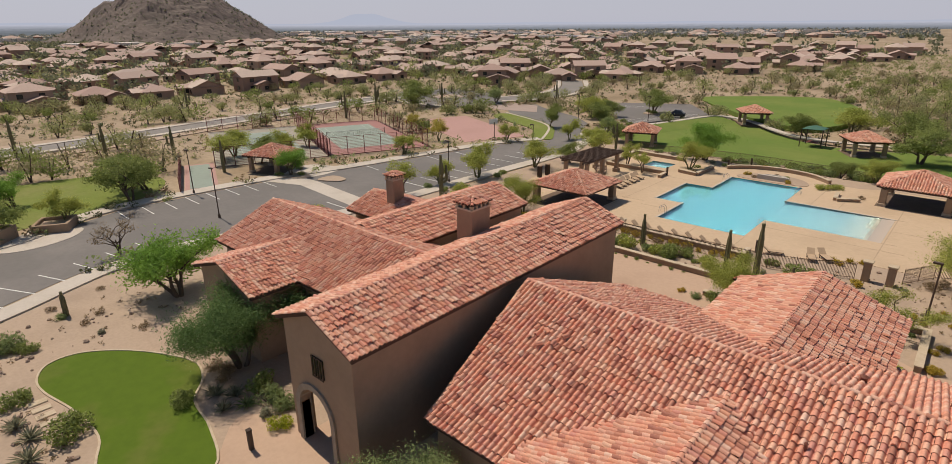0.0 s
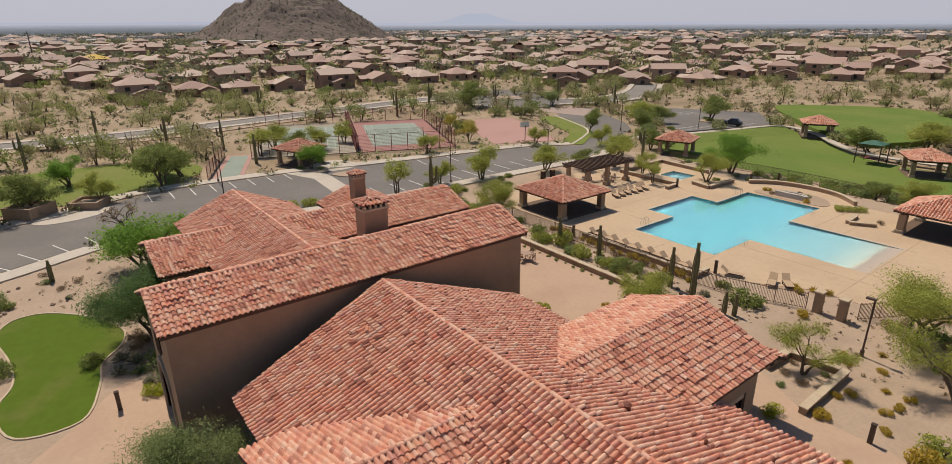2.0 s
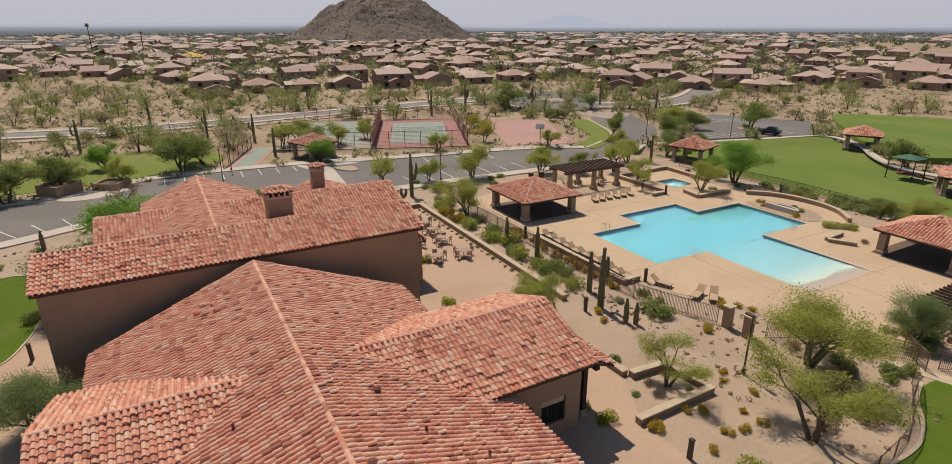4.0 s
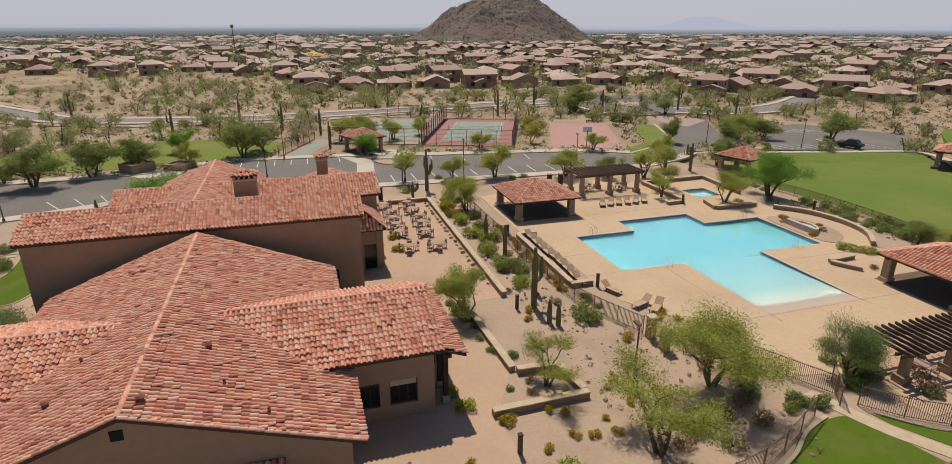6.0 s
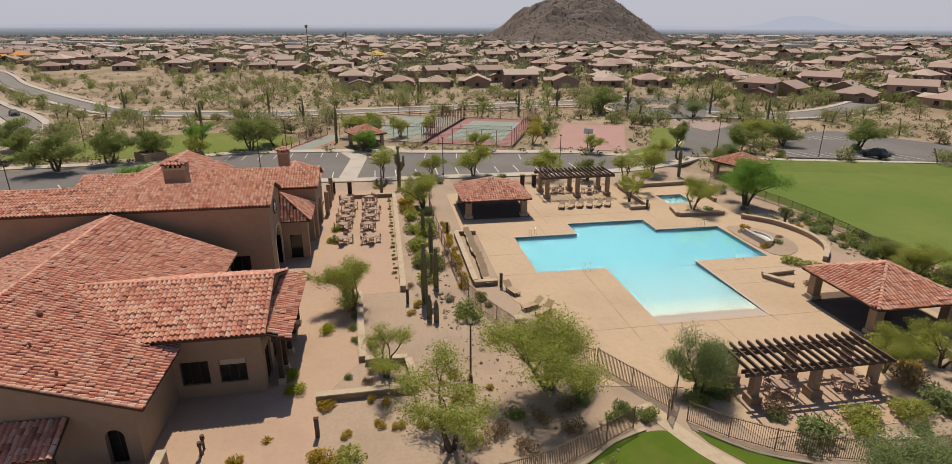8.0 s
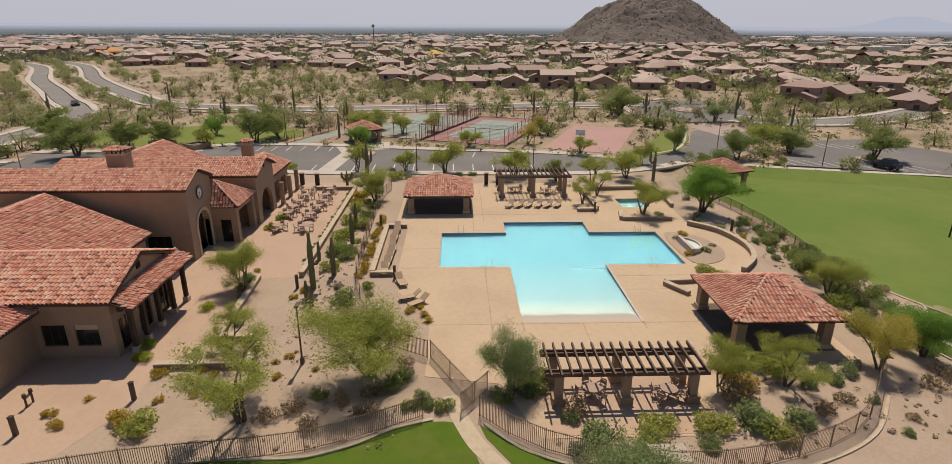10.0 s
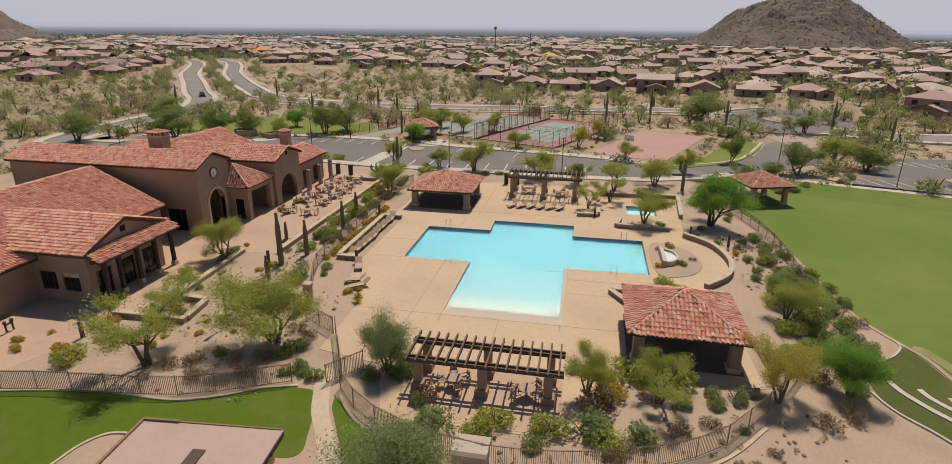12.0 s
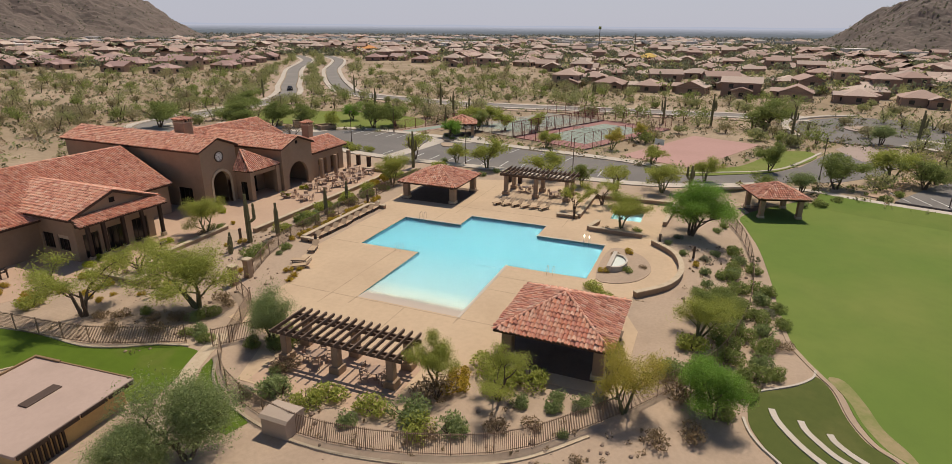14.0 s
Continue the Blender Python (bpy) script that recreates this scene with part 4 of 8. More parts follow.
M_LEAF_OLIVE = leaf_material("olive_leaf", (0.29, 0.35, 0.145), (0.37, 0.43, 0.19), (0.195, 0.245, 0.095))
M_LEAF_SAGE = leaf_material("sage_leaf", (0.3, 0.3, 0.204), (0.36, 0.36, 0.252), (0.204, 0.204, 0.132))
M_LEAF_DRY = leaf_material("dry_brush", (0.297, 0.22, 0.132), (0.363, 0.275, 0.165), (0.209, 0.154, 0.099))
M_LEAF_GOLD = leaf_material("golden_brush", (0.517, 0.383, 0.057), (0.604, 0.45, 0.081), (0.374, 0.291, 0.048))
M_LEAF_LIME = leaf_material("lime_shrub", (0.38, 0.42, 0.03), (0.46, 0.48, 0.05), (0.25, 0.32, 0.03))
M_LEAF_DEEP = leaf_material("deep_mesquite_leaf", (0.155, 0.245, 0.085), (0.20, 0.30, 0.105), (0.10, 0.165, 0.055))
M_BARK = material("bark", (0.13, 0.095, 0.07), (0.10, 0.075, 0.055), (0.06, 0.045, 0.035), scale=2.0, fine=12.0, bump=0.6)
M_BARK_GREEN = material("green_bark", (0.17, 0.17, 0.08), (0.14, 0.13, 0.07), (0.09, 0.08, 0.05), scale=2.0, fine=12.0, bump=0.3)
M_CACTUS = material("cactus", (0.175, 0.165, 0.085), (0.205, 0.185, 0.105), (0.12, 0.11, 0.06), scale=1.5, fine=10.0, bump=0.3)


def mesh_object(name, verts, faces, mat, parent=None):
    me = bpy.data.meshes.new(name)
    me.from_pydata(verts, [], faces)
    me.materials.append(mat)
    ob = new(name, me)
    ob.parent = parent
    return ob


def leaf_cloud(rng, clumps, per, size, stretch=1.8, flat=0.8, hollow=0.35):
    """Small three-cornered leaves scattered through round clumps: arrays of corners and faces."""
    c = np.asarray(clumps, dtype=float)
    idx = np.repeat(np.arange(len(c)), per)
    d = rng.normal(size=(len(idx), 3))
    d /= np.linalg.norm(d, axis=1)[:, None]
    r = (hollow + (1 - hollow) * rng.random(len(idx))) ** 0.8
    p = c[idx, :3] + d * (r * c[idx, 3])[:, None] * np.array((1, 1, flat))
    u = rng.normal(size=(len(idx), 3))
    u /= np.linalg.norm(u, axis=1)[:, None]
    n = d * 0.7 + rng.normal(size=(len(idx), 3)) * 0.6 + np.array((0, 0, 0.35))
    v = np.cross(n, u)
    v /= np.linalg.norm(v, axis=1)[:, None] + 1e-9
    s = size * rng.uniform(0.6, 1.35, len(idx))
    u *= (s * stretch * 0.5)[:, None]
    v *= (s * 0.5)[:, None]
    quads = np.stack((p - u + v * 0.5, p + u + v * 0.3, p - v), axis=1).reshape(-1, 3)
    return quads


def quad_faces(n):
    return np.arange(n * 3).reshape(-1, 3).tolist()


def tube(verts, faces, pts, radii, seg=5):
    base = len(verts)
    for i, (p, r) in enumerate(zip(pts, radii)):
        a, b = pts[max(0, i - 1)], pts[min(len(pts) - 1, i + 1)]
        d = (b - a).normalized()
        s = d.cross(Vector((0.3, 0.5, 0.2))).normalized()
        t = d.cross(s)
        for k in range(seg):
            w = p + (s * math.cos(2 * math.pi * k / seg) + t * math.sin(2 * math.pi * k / seg)) * r
            verts.append((w.x, w.y, w.z))
    for i in range(len(pts) - 1):
        for k in range(seg):
            a, b = base + i * seg + k, base + i * seg + (k + 1) % seg
            faces.append((a, b, b + seg, a + seg))
    faces.append(tuple(base + (len(pts) - 1) * seg + k for k in range(seg)))


def grow(rnd, verts, faces, tips, p, d, length, radius, depth, droop=0.0, spread=0.7):
    pts, radii = [p.copy()], [radius]
    q, dd = p.copy(), d.copy()
    for i in range(4):
        dd = (dd + Vector((rnd.uniform(-0.22, 0.22), rnd.uniform(-0.22, 0.22), rnd.uniform(-0.1, 0.15) - droop))).normalized()
        q = q + dd * length / 4
        pts.append(q.copy())
        radii.append(radius * (1 - 0.45 * (i + 1) / 4))
    tube(verts, faces, pts, radii, 6 if depth > 1 else 4)
    if depth <= 1:
        tips.append(pts[2])
        tips.append(pts[4])
    if depth == 0:
        return
    for k in range(rnd.choice((2, 3)) if depth > 1 else 3):
        a = rnd.uniform(0, 2 * math.pi)
        side = Vector((math.cos(a), math.sin(a), rnd.uniform(0.0, 0.5)))
        nd = (dd * (1 - spread * 0.5) + side * spread).normalized()
        start = pts[rnd.choice((2, 3, 4))]
        grow(rnd, verts, faces, tips, start, nd, length * rnd.uniform(0.62, 0.8), radius * 0.5, depth - 1, droop + 0.02, spread)


def make_tree(name, label, leaf, bark, height, spread, seed, clump=0.75, per=60, size=0.13, stems=3, flat=0.75, depth=3, lean=0.3):
    """A tree of unit build: several tapering stems, limbs and a crown of small leaves with gaps."""
    rnd = random.Random(seed)
    rng = np.random.default_rng(seed)
    verts, faces, tips = [], [], []
    for k in range(stems):
        a = 2 * math.pi * k / stems + rnd.uniform(-0.5, 0.5)
        d = Vector((math.cos(a) * lean, math.sin(a) * lean, 1.0)).normalized()
        grow(rnd, verts, faces, tips, Vector((math.cos(a) * 0.12, math.sin(a) * 0.12, -0.15)), d, height * 0.42, 0.13 * height / 5, depth, 0.0, spread)
    top = max(t.z for t in tips)
    k = height * 0.88 / top
    verts = [(x, y, z * k) for x, y, z in verts]
    clumps = [(t.x, t.y, t.z * k + 0.1, clump * rnd.uniform(0.55, 1.25)) for t in tips if rnd.random() > 0.08]
    e = thing(name, label, "tree")
    mesh_object("trunk", verts, faces, bark, e)
    quads = leaf_cloud(rng, clumps, max(1, per // len(clumps)), size, flat=flat, hollow=0.15)
    mesh_object("crown", quads.tolist(), quad_faces(len(quads) // 3), leaf, e)
    e.matrix_world = pose(0, 0, -50)
    return e


SPECIES = {
    "palo": ("palo_verde_tree", "airy yellow-green palo verde tree", M_LEAF_PALO, M_BARK_GREEN, 0.75, 1, 0.85, 1.0, 3),
    "palo2": ("palo_verde_tree", "airy yellow-green palo verde tree", M_LEAF_PALO, M_BARK_GREEN, 0.9, 2, 0.95, 1.1, 4),
    "yellow": ("palo_verde_tree", "yellowish flowering palo verde tree", M_LEAF_YELLOW, M_BARK_GREEN, 0.8, 3, 0.8, 0.8, 3),
    "sparse": ("palo_verde_tree", "thin sparse palo verde tree with bare limbs", M_LEAF_PALO, M_BARK, 0.8, 4, 0.7, 0.5, 3),
    "mesq": ("mesquite_tree", "spreading dark green mesquite tree", M_LEAF_MESQ, M_BARK, 0.95, 5, 0.95, 1.4, 2),
    "mesq2": ("mesquite_tree", "spreading green mesquite tree", M_LEAF_MESQ, M_BARK, 0.85, 6, 0.95, 1.3, 3),
    "bright": ("acacia_tree", "dense bright green acacia tree", M_LEAF_BRIGHT, M_BARK, 0.7, 18, 1.0, 1.5, 4),
    "olive": ("ironwood_tree", "dense grey-green ironwood tree", M_LEAF_OLIVE, M_BARK, 0.62, 8, 1.12, 1.45, 4),
    "deep": ("mesquite_tree", "dense dark green mesquite tree", M_LEAF_DEEP, M_BARK, 0.8, 12, 1.15, 1.7, 3),
    "bare": ("leafless_tree", "nearly leafless grey desert tree", M_LEAF_DRY, M_BARK, 0.8, 9, 0.5, 0.12, 3),
}
TREES = {}
for kind, (nm, lb, leaf, bark, spr, seed, clump, dens, stems) in SPECIES.items():
    TREES[kind] = make_tree(nm, lb, leaf, bark, 5.0, spr, seed, clump * 1.08, int(27000 * dens), 0.065, stems)
    TREES[kind + "_mid"] = make_tree(nm, lb, leaf, bark, 5.0, spr, seed + 40, clump * 1.08, int(7000 * dens), 0.125, stems)
tree_rnd = random.Random(77)


def plant_tree(kind, x, y, height, label="", wide=1.0):
    s = height / 5.0
    m = pose(x, y, ground_z(x, y), 0, 0, tree_rnd.uniform(0, 360)) @ Matrix.Diagonal((s * wide, s * wide, s, 1))
    return tagged(copy_thing(TREES[kind + ("_mid" if x < -43 or y > 100 else "")], m), label)


for row in (
    ("palo2", 0.6, 57.8, 5.6, "large airy palo verde tree beside the pool fence", 1.25),
    ("sparse", 5.3, 50.8, 5.6, "thin palo verde tree on gravel beside the fence", 1.15),
    ("olive", 2.5, 67.3, 4.5, "dense ironwood tree at the pool gate", 0.8),
    ("sparse", -2.4, 47.4, 3.7, "young palo verde tree in a walled planter", 1.1),
    ("palo", -12.8, 44.85, 4.6, "round young palo verde tree on the patio edge", 1.0),
    ("palo2", -40.2, 52.8, 4.6, "palo verde tree beside the pool pavilion", 1.0),
    ("bright", -34.6, 94.8, 6.2, "dense green tree on the bank above the field", 1.15),
    ("palo", -33.9, 87.05, 4.6, "airy tree in the spa planter", 1.1),
    ("sparse", -38.6, 80.4, 3.6, "thin tree beside the spa wall", 0.9),
    ("sparse", -42.5, 83.2, 4.0, "thin tree on the spa terrace", 1.0),
    ("palo", 2.6, 80.75, 3.8, "bushy bright palo verde tree beside the pergola", 0.85),
    ("sparse", 2.7, 85.2, 3.5, "airy palo verde tree in front of the pavilion", 1.15),
    ("yellow", 1.0, 92.7, 4.4, "yellow flowering palo verde tree beside the pavilion", 0.95),
    ("bright", -1.4, 97.8, 4.0, "bright green tree beside the amphitheatre steps", 1.05),
    ("palo2", -11.0, 96.6, 3.6, "low palo verde tree on the planted bank", 1.2),
    ("mesq", -15.5, 97.5, 3.3, "low mesquite on the planted bank", 1.2),
    ("olive", 14.1, 71.5, 5.3, "dense green tree beside the flat-roofed building", 1.05),
    ("olive", 16.3, 70.0, 3.2, "dense green shrub tree beside the flat-roofed building", 1.2),
    ("deep", -34.4, 14.3, 5.7, "spreading dark mesquite tree beside the arched entry", 1.2),
    ("bright", -48.6, 16.0, 5.6, "bright green tree on gravel", 1.3),
    ("bare", -63.2, 16.2, 4.2, "leafless tree at the car park edge", 1.0),
    ("olive", -16.4, 12.4, 4.4, "grey-green tree beside the hall wall", 1.15),
    ("palo", -77.8, 15.4, 4.2, "airy green tree beside the car park", 1.0),
    ("mesq2", -82.0, 23.6, 6.2, "spreading mesquite tree on the park lawn", 1.2),
    ("bright", -78.0, 44.6, 4.4, "round green tree beside the ramada", 1.0),
    ("sparse", -56.5, 47.8, 5.0, "thin tree at the car park edge", 1.0), ("palo", -55.5, 61.8, 5.4, "palo verde tree at the car park edge", 1.1),
    ("palo2", -53.2, 72.8, 4.6, "round palo verde tree beside the far pergola", 1.1), ("mesq2", -50.5, 78.8, 3.6, "small mesquite beside the far pergola", 1.0),
    ("sparse", -48.6, 84.0, 4.6, "thin tree behind the spa wall", 1.1), ("palo", -61.5, 95.4, 4.2, "palo verde tree at the road bend", 1.0),
    ("mesq", -64.5, 113.5, 5.4, "mesquite tree beside the drive", 1.3), ("palo2", -72.0, 121.5, 5.6, "palo verde tree beside the drive", 1.2),
    ("mesq2", -64.5, 138.0, 6.0, "mesquite tree in the car park island", 1.3),
    ("mesq2", -70.2, -4.4, 6.4, "mesquite tree beside the park lawn", 1.3), ("mesq", -73.8, 2.2, 6.0, "mesquite tree beside the park lawn", 1.3), ("mesq2", -77.2, 7.6, 5.4, "mesquite tree beside the park lawn", 1.2),
    ("bright", -90.0, 12.7, 4.6, "round green tree on the park lawn", 1.0), ("mesq", -86.5, 27.0, 5.8, "wide mesquite tree by the small court", 1.4),
    ("mesq2", -90.0, -21.0, 6.0, "mesquite tree on the park lawn", 1.3), ("mesq", -82.0, -16.0, 5.6, "mesquite tree on the park lawn", 1.2), ("mesq2", -62.0, -20.0, 6.0, "mesquite tree beside the drive", 1.3),
    ("mesq", -89.5, 46.0, 4.8, "mesquite tree behind the ramada", 1.3), ("palo", -92.0, 52.0, 4.8, "palo verde tree beside the tennis court", 1.1),
    ("yellow", -80.0, 78.0, 4.6, "yellow palo verde tree between the courts", 0.9), ("yellow", -92.0, 82.0, 4.2, "yellow palo verde tree between the courts", 0.9),
    ("palo2", -76.5, 66.0, 3.6, "low palo verde tree beside the tennis court", 1.1), ("palo", -57.2, 55.5, 3.8, "palo verde tree at the car park edge", 1.0),
    ("mesq2", -55.5, 103.0, 4.0, "low mesquite beside the open ramada", 1.2), ("olive", -60.5, 108.5, 3.4, "grey-green shrub tree beside the open ramada", 1.3),
    ("palo2", -70.0, 86.5, 3.6, "low palo verde tree beside the basketball court", 1.0), ("mesq", -28.0, 130.0, 5.4, "mesquite tree by the playground", 1.4), ("mesq2", -8.0, 118.0, 6.0, "mesquite tree beside the ramada", 1.5),
    ("mesq", -2.0, 124.0, 6.4, "mesquite tree beside the field", 1.5), ("palo2", -22.0, 140.0, 6.0, "palo verde tree beyond the field", 1.4), ("mesq2", -12.0, 136.0, 6.2, "mesquite tree beyond the field", 1.4),
    ("mesq2", -119.5, 107.0, 7.4, "large green mesquite tree beside the turning circle", 1.3), ("mesq", -72.8, 105.0, 5.4, "mesquite tree on the lawn island", 0.9), ("olive", -107.0, 127.5, 4.4, "grey-green tree on the paved plaza", 1.3), ("mesq2", -69.6, 125.6, 4.2, "low mesquite beside the car park", 1.4), ("palo2", -97.5, 45.5, 5.0, "airy palo verde tree in front of the tennis court", 1.2), ("sparse", -93.5, 41.5, 4.8, "thin palo verde tree in front of the tennis court", 1.2), ("palo", -95.0, 58.5, 4.4, "palo verde tree beside the tennis court", 1.1),
    ("mesq2", 8.0, 132.0, 6.0, "mesquite tree beyond the field", 1.5), ("palo2", -52.0, 90.0, 4.4, "palo verde tree behind the spa wall", 1.2),
):
    plant_tree(*row)


# saguaros and other cacti
def saguaro(label, height, arms, seed):
    rnd = random.Random(seed)
    e = thing("saguaro_cactus", label, "cactus")

    def column(name, pts, r):
        bm = bmesh.new()
        seg, rings = 16, []
        for i, p in enumerate(pts):
            a, b = pts[max(0, i - 1)], pts[min(len(pts) - 1, i + 1)]
            d = (b - a).normalized()
            s = d.cross(Vector((0.9, 0.31, 0.1))).normalized()
            t = d.cross(s)
            k = (1.0, 1.05, 1.0, 0.92, 0.55)[min(4, round(4 * i / (len(pts) - 1)))]
            rings.append([bm.verts.new(p + (s * math.cos(2 * math.pi * j / seg) + t * math.sin(2 * math.pi * j / seg)) * r * k * (1.0 if j % 2 else 0.8)) for j in range(seg)])
        for a, b in zip(rings, rings[1:]):
            for j in range(seg):
                bm.faces.new((a[j], a[(j + 1) % seg], b[(j + 1) % seg], b[j]))
        bm.faces.new(rings[-1])
        return part(name, bm, M_CACTUS, e)

    column("stem", [Vector((0, 0, -0.1 + (height + 0.1) * i / 8)) for i in range(9)], 0.17 + 0.018 * height)
    for k in range(arms):
        a = rnd.uniform(0, 2 * math.pi)
        z, out, up = height * rnd.uniform(0.4, 0.6), 0.75, height * rnd.uniform(0.18, 0.34)
        o = Vector((math.cos(a), math.sin(a), 0))
        column("arm", [o * 0.15 + Vector((0, 0, z)), o * out * 0.6 + Vector((0, 0, z + 0.02)), o * out + Vector((0, 0, z + 0.3)), o * out + Vector((0, 0, z + 0.3 + up * 0.5)), o * out + Vector((0, 0, z + 0.3 + up))], 0.18)
    return e


for i, (x, y, h, arms, label) in enumerate((
    (-13.05, 50.85, 5.4, 1, "tall ribbed saguaro cactus beside the walk"), (-16.0, 52.1, 3.8, 0, "ribbed saguaro cactus without arms"), (-10.2, 51.0, 2.1, 0, "short thick saguaro stump"), (-9.6, 51.5, 1.9, 0, "short thick saguaro cactus"),
    (-24.5, 52.4, 3.4, 0, "slender saguaro cactus beside the wall"), (-29.6, 52.0, 3.0, 0, "slender saguaro cactus beside the wall"), (-51.4, 50.2, 6.0, 3, "tall saguaro cactus with arms at the terrace end"),
    (-51.8, 8.6, 2.1, 0, "short thick saguaro cactus on gravel"), (-48.6, 47.6, 2.2, 3, "low branching cactus by the courtyard wall"), (-120, 95, 7.5, 4, "old saguaro cactus with many arms"), (-50.4, 93.7, 4.6, 2, "saguaro cactus with dark arms"),
    (-118, 84, 6.5, 2, "saguaro cactus beyond the tennis courts"), (-112, 30, 6.0, 1, "saguaro cactus in the open desert"), (-108, 8, 6.0, 2, "saguaro cactus in the open desert"), (-125, 20, 6.5, 0, "saguaro cactus in the open desert"),
    (-104, 38, 5.5, 1, "saguaro cactus in the open desert"), (-140, -20, 6.5, 2, "saguaro cactus in the open desert"), (-150, 60, 6.5, 2, "saguaro cactus in the open desert"), (-118, -40, 6.0, 1, "saguaro cactus in the open desert"),
    (-113, 112, 6.5, 3, "saguaro cactus beside the entrance plaza"), (-95, 140, 6.0, 1, "saguaro cactus beside the car park"), (-112, 135, 7.0, 2, "saguaro cactus beside the street"), (-88, 39, 5.0, 0, "saguaro cactus near the ramada"),
)):
    c = saguaro(label, h, arms, 400 + i)
    c.matrix_world = pose(x, y, ground_z(x, y), 0, 0, i * 47)
    tagged(c, group="saguaro cacti")


# shrubs
def make_shrub(name, label, leaf, seed, per=170, size=0.10, flat=0.8, spiky=False):
    rng = np.random.default_rng(seed)
    rnd = random.Random(seed)
    e = thing(name, label, "shrub")
    if spiky:
        verts, faces = [], []
        for k in range(70):
            a, el = rnd.uniform(0, 2 * math.pi), rnd.uniform(0.25, 1.4)
            d = Vector((math.cos(a) * math.cos(el), math.sin(a) * math.cos(el), math.sin(el)))
            s = d.cross(Vector((0, 0, 1))).normalized() * 0.03
            ln = rnd.uniform(0.7, 1.05)
            b = len(verts)
            verts += [tuple(-s), tuple(s), tuple(d * ln * 0.55 + s), tuple(d * ln + Vector((0, 0, -0.12))), tuple(d * ln * 0.55 - s)]
            faces.append((b, b + 1, b + 2, b + 3, b + 4))
        mesh_object("foliage", verts, faces, leaf, e)
    else:
        clumps = [(0, 0, 0.42, 0.62)] + [(math.cos(a) * 0.5, math.sin(a) * 0.5, rnd.uniform(0.25, 0.5), rnd.uniform(0.35, 0.55)) for a in [rnd.uniform(0, 6.28) for _ in range(5)]]
        quads = leaf_cloud(rng, clumps, per, size, flat=flat, hollow=0.5)
        verts, faces = [], []
        for k in range(6):
            a = k * 1.05 + rnd.uniform(-0.3, 0.3)
            tube(verts, faces, [Vector((0, 0, -0.05)), Vector((math.cos(a) * 0.2, math.sin(a) * 0.2, 0.3)), Vector((math.cos(a) * 0.45, math.sin(a) * 0.45, 0.62))], [0.03, 0.02, 0.01], 4)
        mesh_object("stem", verts, faces, M_BARK, e)
        mesh_object("foliage", quads.tolist(), quad_faces(len(quads) // 3), leaf, e)
    e.matrix_world = pose(0, 0, -50)
    return e


SHRUBS = {
    "green": make_shrub("shrub", "rounded dark green desert shrub", M_LEAF_MESQ, 21),
    "olive": make_shrub("shrub", "rounded grey-green desert shrub", M_LEAF_OLIVE, 22),
    "sage": make_shrub("sage_bush", "pale silvery sage bush", M_LEAF_SAGE, 23, 140),
    "dry": make_shrub("brittle_bush", "dry brown brittle bush", M_LEAF_DRY, 24, 100, 0.09),
    "gold": make_shrub("golden_bush", "golden yellow desert bush", M_LEAF_GOLD, 25, 150),
    "lime": make_shrub("lantana_bush", "lime yellow flowering bush", M_LEAF_LIME, 26, 170),
    "palo": make_shrub("shrub", "loose yellow-green desert shrub", M_LEAF_PALO, 27, 140),
    "agave": make_shrub("agave", "spiky grey-green agave rosette", M_LEAF_OLIVE, 28, spiky=True),
    "yucca": make_shrub("desert_spoon", "spiky pale desert spoon plant", M_LEAF_SAGE, 29, spiky=True),
    "grass": make_shrub("deer_grass", "clump of golden ornamental grass", M_LEAF_GOLD, 30, spiky=True),
}
shrub_rnd = random.Random(5)


def shrub(kind, x, y, r, tall=1.0, label=""):
    m = pose(x, y, ground_z(x, y), 0, 0, shrub_rnd.uniform(0, 360)) @ Matrix.Diagonal((r, r, r * tall, 1))
    return tagged(copy_thing(SHRUBS[kind], m), label, group=SHRUBS[kind]["label"] + "s")


